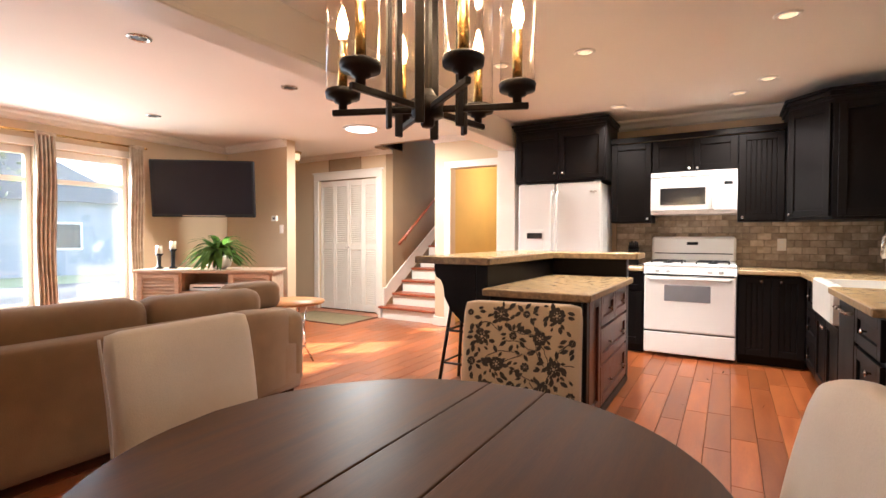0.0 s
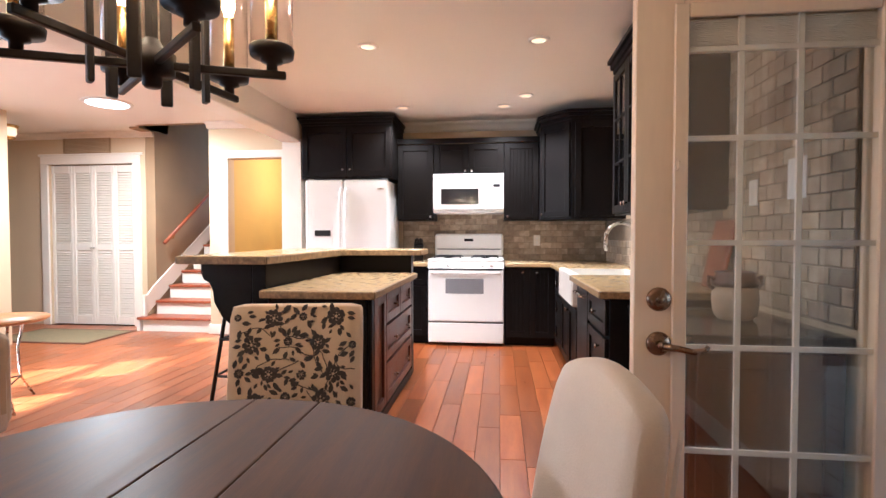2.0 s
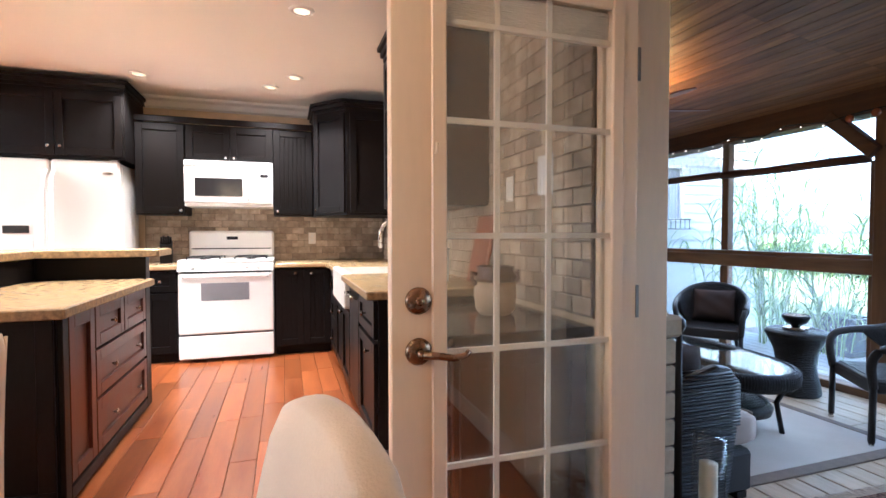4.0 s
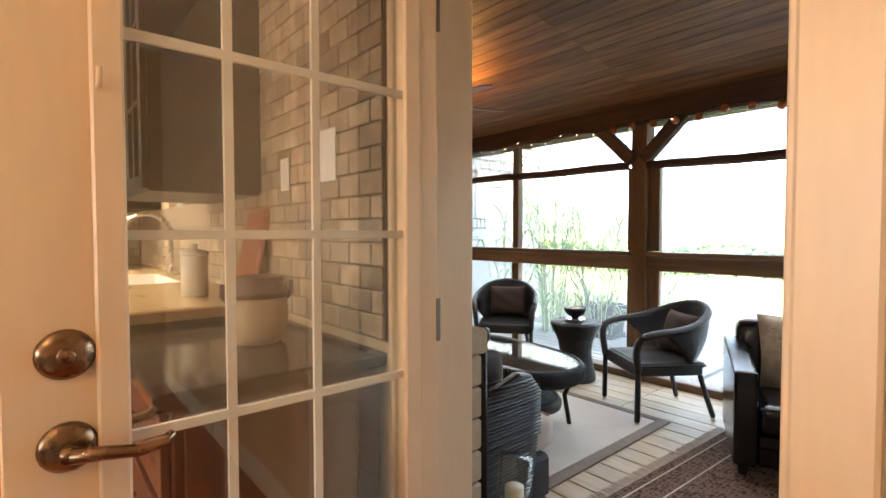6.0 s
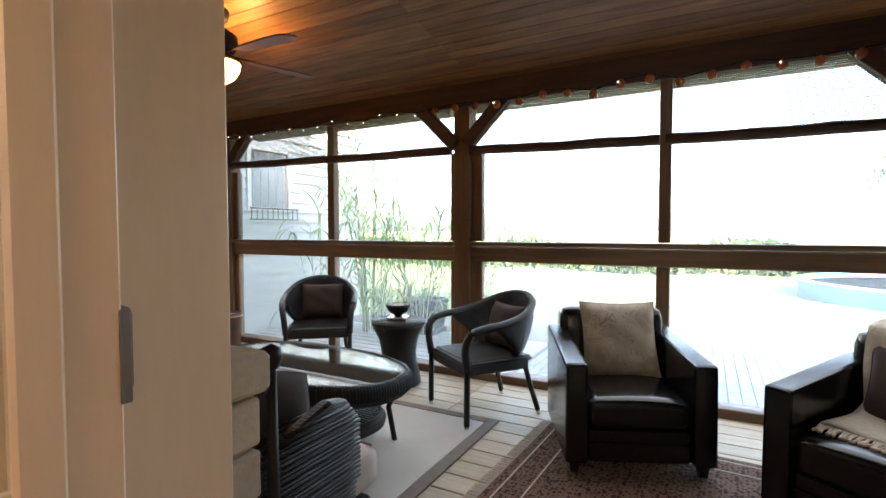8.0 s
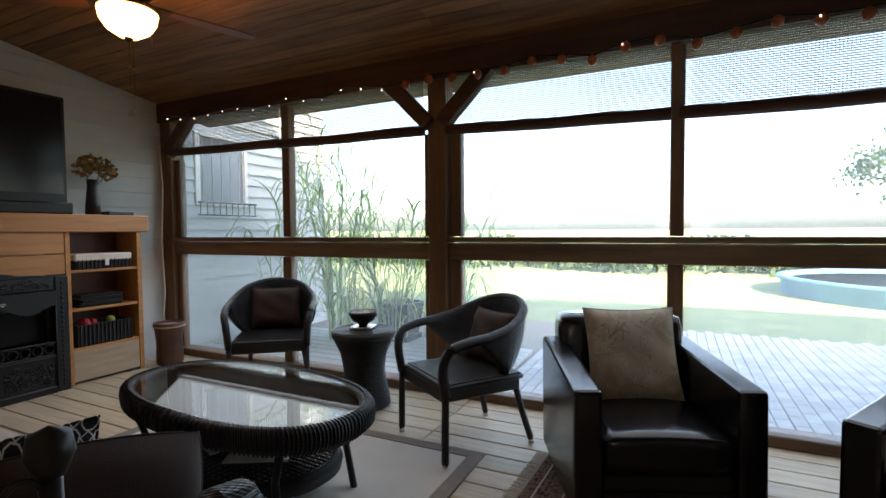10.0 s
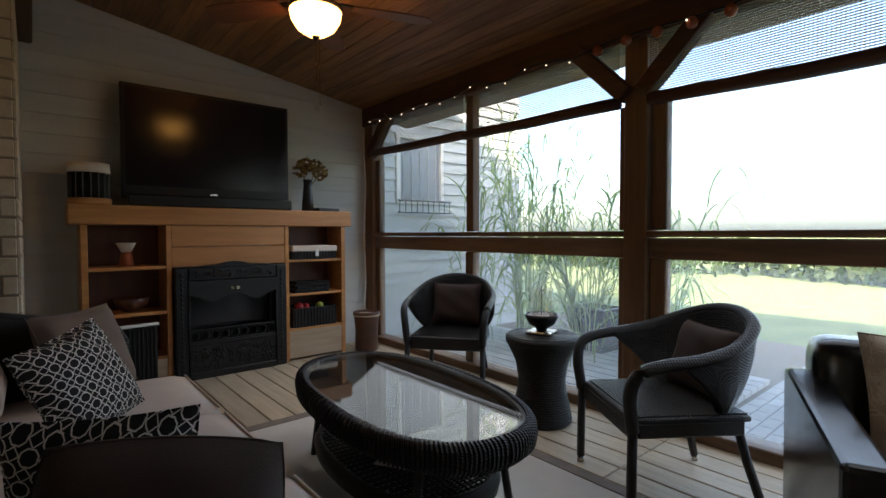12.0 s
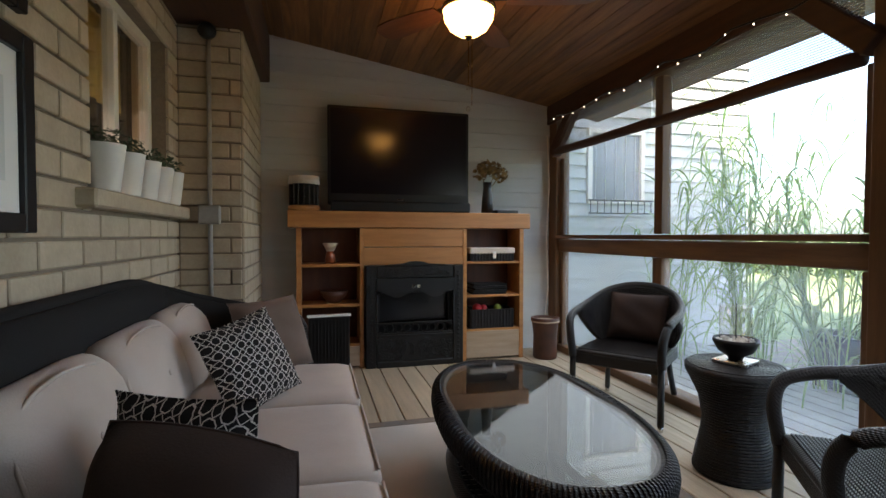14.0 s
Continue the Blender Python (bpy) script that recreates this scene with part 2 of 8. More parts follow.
def glow(name, color, strength):
    m = bpy.data.materials.new(name)
    m.use_nodes = True
    p = m.node_tree.nodes["Principled BSDF"]
    p.inputs["Base Color"].default_value = (*color, 1)
    p.inputs["Emission Color"].default_value = (*color, 1)
    p.inputs["Emission Strength"].default_value = strength
    return m


M = dict(
    farwall=mat("blue_grey_house_wall", (0.22, 0.25, 0.29), 0.8, color2=(0.18, 0.21, 0.245), scale=2, bump=0.1, bscale=40),
    wall=mat("beige_wall_paint", (0.60, 0.47, 0.31), 0.75, color2=(0.57, 0.44, 0.29), scale=1.5, bump=0.12, bscale=220, fine=0.03, world_space=True),
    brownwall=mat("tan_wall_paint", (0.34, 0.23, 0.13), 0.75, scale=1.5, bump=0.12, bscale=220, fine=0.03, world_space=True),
    yellow=mat("ochre_wall_paint", (0.62, 0.42, 0.12), 0.75, scale=1.5, bump=0.1, bscale=220, fine=0.03, world_space=True),
    ceil=mat("ceiling_paint", (0.82, 0.76, 0.68), 0.85, color2=(0.79, 0.73, 0.65), scale=1.0, bump=0.15, bscale=180, fine=0.03, world_space=True),
    white=mat("white_trim_paint", (0.80, 0.75, 0.68), 0.4, color2=(0.76, 0.70, 0.62), scale=3, bump=0.05, bscale=90, fine=0.03),
    door=mat("cream_door_paint", (0.76, 0.61, 0.45), 0.38, color2=(0.70, 0.54, 0.38), scale=2.5, bump=0.06, bscale=70, stretch=(1, 1, 0.15), fine=0.05),
    plank=mat("cherry_floorboards", (0.40, 0.125, 0.034), 0.32, color2=(0.27, 0.066, 0.017), scale=4, stretch=(4, 0.6, 1), bump=0.06, bscale=40, vary=0.3, coat=0.2, fine=0.14),
    joint=mat("dark_floor_joint", (0.10, 0.03, 0.012), 0.8),
    black=mat("dark_cabinet_lacquer", (0.008, 0.0065, 0.006), 0.40, spec=0.14, color2=(0.006, 0.005, 0.005), scale=4, stretch=(1, 1, 0.2), bump=0.06, bscale=90, fine=0.2, rvar=0.08),
    islandwood=mat("red_brown_stained_wood", (0.10, 0.026, 0.012), 0.35, color2=(0.045, 0.014, 0.008), scale=5, stretch=(3, 3, 0.3), bump=0.08, bscale=70, fine=0.2),
    counter=mat("tan_granite", (0.47, 0.33, 0.17), 0.22, color2=(0.42, 0.285, 0.14), scale=22, bump=0.03, bscale=160, fine=0.22, detail=8),
    edge=mat("rough_granite_edge", (0.30, 0.19, 0.08), 0.55, color2=(0.16, 0.10, 0.045), scale=35, bump=0.7, bscale=70, fine=0.3),
    darkstone=mat("black_stone_top", (0.02, 0.02, 0.02), 0.12, scale=30, fine=0.3),
    appliance=mat("white_enamel", (0.82, 0.80, 0.78), 0.22, color2=(0.80, 0.78, 0.75), scale=2, fine=0.01, rvar=0.04),
    greyglass=mat("oven_glass", (0.24, 0.24, 0.26), 0.12, scale=3, fine=0.03, rvar=0.03),
    blackglass=mat("dark_glass", (0.02, 0.02, 0.022), 0.12, scale=3, fine=0.03, rvar=0.03),
    tile=mat("tumbled_stone_tile", (0.50, 0.40, 0.29), 0.45, color2=(0.30, 0.22, 0.145), scale=14, bump=0.35, bscale=50, vary=0.3, fine=0.15),
    grout=mat("tile_grout", (0.26, 0.20, 0.14), 0.9, scale=20, bump=0.3, bscale=150),
    antique=mat("antique_bronze_nickel", (0.30, 0.20, 0.13), 0.26, 1.0, color2=(0.20, 0.13, 0.085), scale=25, fine=0.08),
    greypaint=mat("grey_painted_metal", (0.34, 0.33, 0.31), 0.5, scale=20, bump=0.1, bscale=90, fine=0.1),
    floralcloth=mat("tan_print_cloth", (0.60, 0.45, 0.29), 0.9, color2=(0.54, 0.39, 0.25), scale=5, bump=0.3, bscale=260, fine=0.07, sheen=0.1),
    steel=mat("brushed_nickel", (0.55, 0.50, 0.44), 0.28, 1.0, scale=30, fine=0.05),
    chrome=mat("satin_chrome", (0.72, 0.70, 0.68), 0.16, 1.0, scale=30, fine=0.03),
    iron=mat("dark_bronze_metal", (0.030, 0.024, 0.021), 0.45, 0.6, scale=20, bump=0.1, bscale=120, fine=0.15),
    brass=mat("brass", (0.75, 0.48, 0.16), 0.25, 1.0, scale=20, fine=0.05),
    tablewood=mat("dark_walnut_tabletop", (0.105, 0.046, 0.018), 0.42, spec=0.2, color2=(0.055, 0.024, 0.010), scale=4, stretch=(7, 0.6, 1), bump=0.05, bscale=45, fine=0.18),
    linen=mat("cream_slipcover", (0.66, 0.57, 0.48), 0.9, color2=(0.60, 0.50, 0.41), scale=5, bump=0.3, bscale=260, fine=0.07, sheen=0.2),
    sofa=mat("tan_sofa_fabric", (0.25, 0.145, 0.064), 0.92, color2=(0.20, 0.115, 0.050), scale=6, bump=0.3, bscale=230, fine=0.08, sheen=0.2),
    screen=mat("tv_screen", (0.012, 0.010, 0.014), 0.16, spec=0.35, scale=2, fine=0.02, rvar=0.02),
    plastic=mat("black_plastic", (0.010, 0.010, 0.011), 0.38, spec=0.3, scale=20, fine=0.1),
    oak=mat("whitewashed_oak", (0.46, 0.35, 0.25), 0.55, color2=(0.36, 0.26, 0.17), scale=4, stretch=(0.6, 5, 5), bump=0.15, bscale=60, fine=0.15),
    redwood=mat("red_stained_wood", (0.33, 0.085, 0.03), 0.35, color2=(0.22, 0.05, 0.018), scale=4, stretch=(4, 4, 0.6), bump=0.1, bscale=60, fine=0.15),
    leaf=mat("green_leaf", (0.12, 0.22, 0.035), 0.4, color2=(0.06, 0.13, 0.02), scale=12, fine=0.2, vary=0.25),
    leaf2=mat("dark_green_leaf", (0.03, 0.06, 0.02), 0.5, color2=(0.015, 0.035, 0.01), scale=12, fine=0.2, vary=0.25),
    grass=mat("ornamental_grass_blade", (0.42, 0.52, 0.20), 0.5, color2=(0.25, 0.36, 0.11), scale=4, fine=0.2, vary=0.3),
    ceramic=mat("white_ceramic", (0.80, 0.77, 0.72), 0.3, scale=4, fine=0.02),
    wax=mat("candle_wax", (0.82, 0.76, 0.62), 0.5, scale=10, fine=0.04),
    curtain=mat("patterned_curtain", (0.55, 0.45, 0.34), 0.9, color2=(0.38, 0.29, 0.20), scale=9, bump=0.2, bscale=200, fine=0.1),
    rugtan=mat("olive_entry_mat", (0.22, 0.17, 0.09), 0.95, scale=20, bump=0.5, bscale=220, fine=0.2),
    glass=glass("window_glass", (0.97, 0.98, 0.97), 0.0, 0.09),
    # the next three panes carry a white veil in place of glare
    glareglass=glass("glare_veiled_window_glass", (0.96, 0.98, 0.98), 0.0, 0.05, 0.012),
    clearporch=glass("faint_glare_porch_glazing", (0.97, 0.98, 0.98), 0.0, 0.05, 0.12),
    porchglass=glass("hazy_glare_porch_glazing", (0.97, 0.98, 0.98), 0.0, 0.05, 0.20),
    tableglass=glass("table_glass", (0.93, 0.96, 0.95), 0.0, 0.024, 0.0, 4.0),
    glassclear=glass("clear_glass", (0.98, 0.96, 0.93), 0.02, 0.06),
    # porch
    brick=mat("cream_painted_brick", (0.50, 0.42, 0.31), 0.7, color2=(0.42, 0.34, 0.24), scale=9, bump=0.45, bscale=55, vary=0.10, fine=0.12),
    mortar=mat("grey_mortar", (0.24, 0.19, 0.14), 0.95, scale=30, bump=0.5, bscale=120),
    deck=mat("weathered_deck_board", (0.55, 0.45, 0.32), 0.55, color2=(0.42, 0.335, 0.225), scale=5, stretch=(7, 0.5, 1), bump=0.25, bscale=45, vary=0.14, fine=0.18),
    cedar=mat("cedar_ceiling_board", (0.34, 0.16, 0.058), 0.5, color2=(0.17, 0.070, 0.024), scale=4, stretch=(7, 0.6, 1), bump=0.15, bscale=45, vary=0.3, fine=0.2),
    post=mat("stained_post_wood", (0.20, 0.105, 0.048), 0.6, color2=(0.11, 0.055, 0.026), scale=4, stretch=(6, 6, 0.5), bump=0.25, bscale=50, fine=0.2, vary=0.1),
    rail=mat("stained_rail_wood", (0.20, 0.105, 0.048), 0.55, color2=(0.10, 0.05, 0.024), scale=4, stretch=(6, 0.5, 6), bump=0.25, bscale=50, fine=0.2, vary=0.1),
    beam=mat("dark_stained_beam", (0.085, 0.038, 0.020), 0.65, color2=(0.05, 0.022, 0.012), scale=4, stretch=(6, 0.5, 6), bump=0.25, bscale=50, fine=0.2),
    siding=mat("pale_grey_siding", (0.56, 0.56, 0.54), 0.6, color2=(0.50, 0.50, 0.48), scale=3, stretch=(0.5, 1, 3), bump=0.08, bscale=70, fine=0.05, vary=0.03),
    pine=mat("oiled_pine", (0.54, 0.25, 0.078), 0.42, color2=(0.40, 0.165, 0.048), scale=4, stretch=(0.6, 6, 6), bump=0.12, bscale=50, fine=0.15, vary=0.1),
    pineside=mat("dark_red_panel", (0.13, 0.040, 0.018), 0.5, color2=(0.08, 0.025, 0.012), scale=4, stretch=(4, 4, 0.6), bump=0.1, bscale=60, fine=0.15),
    castiron=mat("black_cast_iron", (0.011, 0.011, 0.012), 0.36, 0.0, spec=0.4, scale=25, bump=0.4, bscale=90, fine=0.2),
    hinge=mat("worn_nickel_hinge", (0.22, 0.20, 0.18), 0.45, 0.7, scale=20, fine=0.15),
    leather=mat("black_leather", (0.007, 0.0065, 0.0075), 0.20, scale=10, bump=0.08, bscale=150, fine=0.2, rvar=0.08),
    cushion=mat("beige_cushion_canvas", (0.52, 0.44, 0.37), 0.92, color2=(0.46, 0.38, 0.32), scale=5, bump=0.35, bscale=260, fine=0.07, sheen=0.2),
    brown=mat("brown_velvet", (0.040, 0.019, 0.012), 0.9, color2=(0.022, 0.010, 0.007), scale=6, bump=0.25, bscale=220, fine=0.15, sheen=0.08),
    darkcloth=mat("charcoal_cloth", (0.018, 0.017, 0.017), 0.95, spec=0.2, scale=6, bump=0.3, bscale=220, fine=0.15),
    taupe=mat("taupe_cotton", (0.13, 0.085, 0.062), 0.85, color2=(0.10, 0.065, 0.046), scale=6, bump=0.25, bscale=220, fine=0.12, sheen=0.05),
    rug=mat("pale_sisal_rug", (0.58, 0.54, 0.49), 0.95, color2=(0.52, 0.48, 0.43), scale=3, bump=0.5, bscale=260, fine=0.1),
    rugedge=mat("taupe_rug_binding", (0.22, 0.18, 0.15), 0.95, scale=20, bump=0.4, bscale=260, fine=0.15),
    fringe=mat("rug_fringe", (0.55, 0.48, 0.40), 0.95, scale=30, fine=0.2),
    knit=mat("cream_knit_throw", (0.62, 0.53, 0.43), 0.95, color2=(0.5, 0.42, 0.33), scale=40, bump=0.9, bscale=130, fine=0.2),
    log=mat("red_brown_pot", (0.10, 0.035, 0.02), 0.45, color2=(0.05, 0.02, 0.012), scale=6, bump=0.2, bscale=40),
    dry=mat("dried_hydrangea", (0.42, 0.27, 0.10), 0.9, color2=(0.25, 0.15, 0.06), scale=30, fine=0.3, vary=0.3),
    bladewood=mat("fan_blade_wood", (0.20, 0.085, 0.045), 0.4, color2=(0.13, 0.05, 0.026), scale=5, stretch=(0.7, 6, 1), fine=0.2),
    lawn=mat("lawn", (0.24, 0.27, 0.10), 0.9, color2=(0.16, 0.20, 0.06), scale=2, bump=0.6, bscale=60, fine=0.3, world_space=True),
    paver=mat("concrete_paver", (0.54, 0.51, 0.47), 0.85, color2=(0.44, 0.41, 0.38), scale=6, bump=0.3, bscale=90, vary=0.1),
    bark=mat("bark", (0.10, 0.07, 0.05), 0.9, scale=8, bump=0.6, bscale=40),
    foliage=mat("tree_foliage", (0.085, 0.12, 0.03), 0.6, color2=(0.04, 0.07, 0.015), scale=3, fine=0.3, vary=0.35),
    water=mat("pool_water", (0.10, 0.26, 0.36), 0.05, scale=3, bump=0.2, bscale=12),
    pooledge=mat("blue_pool_liner", (0.12, 0.30, 0.55), 0.4, scale=4),
    shingle=mat("grey_roof_shingle", (0.10, 0.11, 0.13), 0.9, scale=20, bump=0.4, bscale=80),
    bulb=glow("warm_bulb", (1.0, 0.60, 0.24), 5.0),
    canbulb=glow("recessed_lamp_lens", (1.0, 0.72, 0.40), 0.12),
    shade=glow("alabaster_glass_lit", (1.0, 0.46, 0.10), 2.2),
    fairy=glow("fairy_bulb", (1.0, 0.8, 0.55), 0.8),
    redbulb=mat("copper_globe", (0.36, 0.10, 0.045), 0.25, scale=10, fine=0.1, spec=0.6),
    skydisc=glow("skylight_tube_lens", (1.0, 0.95, 0.85), 0.5),
)


def wicker(name, color, scale=1.0):
    """Woven strands: rows over and under, as relief and darker gaps."""
    m = mat(name, color, 0.34, scale=30, fine=0.15, spec=0.34)
    N, L = m.node_tree.nodes, m.node_tree.links
    p = N["Principled BSDF"]
    tc = N.new("ShaderNodeTexCoord")
    w1, w2 = N.new("ShaderNodeTexWave"), N.new("ShaderNodeTexWave")
    w1.bands_direction, w2.bands_direction = "Z", "DIAGONAL"
    w1.inputs["Scale"].default_value, w2.inputs["Scale"].default_value = 70 * scale, 48 * scale
    for w in (w1, w2):
        L.new(tc.outputs["Object"], w.inputs["Vector"])
    ad = N.new("ShaderNodeMath")
    ad.operation = "ADD"
    L.new(w1.outputs[1], ad.inputs[0])
    L.new(w2.outputs[1], ad.inputs[1])
    b = N.new("ShaderNodeBump")
    b.inputs["Strength"].default_value, b.inputs["Distance"].default_value = 0.5, 0.003
    L.new(ad.outputs[0], b.inputs["Height"])
    L.new(b.outputs[0], p.inputs["Normal"])
    return m


def leafy(m, share=0.45):
    """Let light through thin blades and leaves."""
    N, L = m.node_tree.nodes, m.node_tree.links
    p, out = N["Principled BSDF"], N["Material Output"]
    tl, mx = N.new("ShaderNodeBsdfTranslucent"), N.new("ShaderNodeMixShader")
    L.new(p.inputs["Base Color"].links[0].from_socket, tl.inputs[0])
    mx.inputs[0].default_value = share
    L.new(p.outputs[0], mx.inputs[1])
    L.new(tl.outputs[0], mx.inputs[2])
    L.new(mx.outputs[0], out.inputs[0])


for k_ in ("grass", "foliage", "leaf"):
    leafy(M[k_], 0.6 if k_ == "grass" else 0.45)
M["wicker"] = wicker("dark_wicker", (0.014, 0.012, 0.0125))


def patterned(name, ground, ink, build, rough=0.9):
    """Cloth with a printed or woven figure: build(nodes, links, coords) returns a 0..1 mask."""
    m = mat(name, ground, rough, scale=5, bump=0.3, bscale=250, fine=0.06, sheen=0.03, spec=0.2)
    N, L = m.node_tree.nodes, m.node_tree.links
    p = N["Principled BSDF"]
    old = p.inputs["Base Color"].links[0].from_socket
    tc = N.new("ShaderNodeTexCoord")
    mask = build(N, L, tc.outputs["Object"])
    mx = N.new("ShaderNodeMix")
    mx.data_type = "RGBA"
    L.new(mask, mx.inputs[0])
    L.new(old, mx.inputs[6])
    mx.inputs[7].default_value = (*ink, 1)
    L.new(mx.outputs[2], p.inputs["Base Color"])
    return m


def m_math(N, L, op, a, b=None):
    n = N.new("ShaderNodeMath")
    n.operation = op
    for i, v in enumerate((a, b)):
        if v is None:
            continue
        if isinstance(v, (int, float)):
            n.inputs[i].default_value = v
        else:
            L.new(v, n.inputs[i])
    return n.outputs[0]


def lattice(N, L, co):
    """White linked octagons and squares on black, on a tilted grid."""
    mp = N.new("ShaderNodeMapping")
    mp.inputs["Scale"].default_value, mp.inputs["Rotation"].default_value = (23, 0, 23), (0, 0.5, 0)
    L.new(co, mp.inputs["Vector"])
    s = N.new("ShaderNodeSeparateXYZ")
    L.new(mp.outputs[0], s.inputs[0])
    px_ = m_math(N, L, "PINGPONG", s.outputs[0], 0.5)
    pz = m_math(N, L, "PINGPONG", s.outputs[2], 0.5)
    big, sm = m_math(N, L, "MAXIMUM", px_, pz), m_math(N, L, "ADD", px_, pz)
    sq = m_math(N, L, "MAXIMUM", m_math(N, L, "SUBTRACT", 0.5, px_), m_math(N, L, "SUBTRACT", 0.5, pz))
    ring = m_math(N, L, "LESS_THAN", m_math(N, L, "ABSOLUTE", m_math(N, L, "SUBTRACT", m_math(N, L, "MAXIMUM", big, m_math(N, L, "MULTIPLY", sm, 0.72)), 0.36)), 0.034)
    link = m_math(N, L, "LESS_THAN", m_math(N, L, "ABSOLUTE", m_math(N, L, "SUBTRACT", sq, 0.22)), 0.028)
    return m_math(N, L, "MAXIMUM", ring, link)


def leafprint(N, L, co):
    """Large soft leaves in two tones, with darker veins."""
    n = N.new("ShaderNodeTexNoise")
    n.inputs["Scale"].default_value, n.inputs["Detail"].default_value, n.inputs["Distortion"].default_value = 8.0, 1.0, 2.2
    L.new(co, n.inputs["Vector"])
    f = n.outputs[0]
    leaf = m_math(N, L, "GREATER_THAN", f, 0.53)
    vein = m_math(N, L, "LESS_THAN", m_math(N, L, "ABSOLUTE", m_math(N, L, "SUBTRACT", f, 0.46)), 0.012)
    return m_math(N, L, "MULTIPLY", m_math(N, L, "MAXIMUM", m_math(N, L, "MULTIPLY", leaf, 0.6), vein), 0.8)


M["lattice"] = patterned("black_and_white_lattice_cloth", (0.016, 0.014, 0.014), (0.62, 0.56, 0.50), lattice)
M["leafprint"] = patterned("pale_leaf_print_cloth", (0.38, 0.32, 0.25), (0.22, 0.17, 0.125), leafprint)


def persian(N, L, co):
    """Small repeated motifs: diamonds within a finer broken ground."""
    v, w = N.new("ShaderNodeTexVoronoi"), N.new("ShaderNodeTexVoronoi")
    v.distance = w.distance = "MANHATTAN"
    v.inputs["Scale"].default_value, v.inputs["Randomness"].default_value = 13, 0.1
    w.inputs["Scale"].default_value, w.inputs["Randomness"].default_value = 46, 0.55
    for n in (v, w):
        L.new(co, n.inputs["Vector"])
    ring = m_math(N, L, "LESS_THAN", m_math(N, L, "ABSOLUTE", m_math(N, L, "SUBTRACT", v.outputs["Distance"], 0.42)), 0.07)
    speck = m_math(N, L, "GREATER_THAN", w.outputs["Distance"], 0.66)
    return m_math(N, L, "MULTIPLY", m_math(N, L, "MAXIMUM", m_math(N, L, "MULTIPLY", ring, 0.7), speck), 0.55)


M["persian"] = patterned("persian_rug_pile", (0.045, 0.015, 0.012), (0.26, 0.17, 0.12), persian, 0.95)


def shade_weave(name):
    """Woven bamboo blind: opaque reeds with gaps that let light through."""
    m = bpy.data.materials.new(name)
    m.use_nodes = True
    N, L = m.node_tree.nodes, m.node_tree.links
    p = N["Principled BSDF"]
    p.inputs["Base Color"].default_value, p.inputs["Roughness"].default_value = (0.16, 0.14, 0.12, 1), 0.7
    geo = N.new("ShaderNodeNewGeometry")
    s = N.new("ShaderNodeSeparateXYZ")
    L.new(geo.outputs["Position"], s.inputs[0])
    z = m_math(N, L, "SINE", m_math(N, L, "MULTIPLY", s.outputs[2], 2 * math.pi / 0.012))
    y = m_math(N, L, "SINE", m_math(N, L, "MULTIPLY", s.outputs[1], 2 * math.pi / 0.016))
    gap = m_math(N, L, "GREATER_THAN", m_math(N, L, "MULTIPLY", m_math(N, L, "ADD", z, 0.45), m_math(N, L, "ADD", y, 1.25)), 0.35)
    tr, mx = N.new("ShaderNodeBsdfTransparent"), N.new("ShaderNodeMixShader")
    L.new(gap, mx.inputs[0])
    L.new(p.outputs[0], mx.inputs[1])
    L.new(tr.outputs[0], mx.inputs[2])
    L.new(mx.outputs[0], N["Material Output"].inputs[0])
    return m


M["blind"] = shade_weave("woven_bamboo_blind")

# ---- large structure: house ----
WX0, WX1 = 2.02, 2.20        # house wall towards the porch: inner and outer face
YS, YN = 0.25, 7.25          # dining south wall, kitchen back wall
XW = -5.32                   # living room window wall
DOOR = (2.624, 3.395)        # porch door opening
WIN = (5.20, 6.22, 1.10, 2.02)   # sink window
floor_base = Mesh().box(XW - 0.2, WX1 - 0.004, YS - 0.2, 9.4, -0.20, -0.012)
floor = solid("floor", floor_base, M["joint"], "dark subfloor in the joints of cherry floorboards", "floor")
solid("ceiling", Mesh().box(XW - 0.2, WX1 - 0.15, YS - 0.2, 6.92, CEIL, CEIL + 0.15).box(-1.42, WX1 - 0.15, 6.92, 7.45, CEIL, CEIL + 0.15).box(XW - 0.2, -3.3, 6.92, 7.5, CEIL, CEIL + 0.15),
      M["ceil"], "smooth warm white painted ceiling", "ceiling")
# unseen blocks above and south of the house, added to shade the patio
solid("wall_upper_storey", Mesh().box(XW - 0.2, WX1 - 0.15, -0.4, 10.4, 3.95, 5.4).box(XW - 0.2, WX1 - 0.15, -12.0, -0.401, -0.42, 5.4), M["siding"], "unseen block that keeps the sun off patio and wing", "wall")
# porch side wall: plaster inside, brick outside
w = wall_boxes(Mesh(), "y", WX0, WX1 - 0.10, YS - 0.2, 7.45, -0.012, CEIL, [(DOOR[0] - 0.03, DOOR[1] + 0.03, -0.02, 2.0), WIN])
solid("wall_east", w, M["wall"], "beige painted wall with porch door and sink window", "wall")
w = wall_boxes(Mesh(), "y", WX1 - 0.10, WX1 - 0.008, -0.4, 7.5, DECK, 2.85, [(DOOR[0] - 0.05, DOOR[1] + 0.05, -0.02, 2.03), WIN])
w.box(WX1 - 0.10, 2.572, 6.428, 7.5, DECK, 2.85)
brick_wall = solid("wall_brick", w, M["mortar"], "cream brick house wall with grey mortar joints", "wall")
solid("wall_south", Mesh().box(XW - 0.2, WX1 - 0.15, YS - 0.2, YS, 0, CEIL), M["wall"], "plain beige painted wall", "wall")
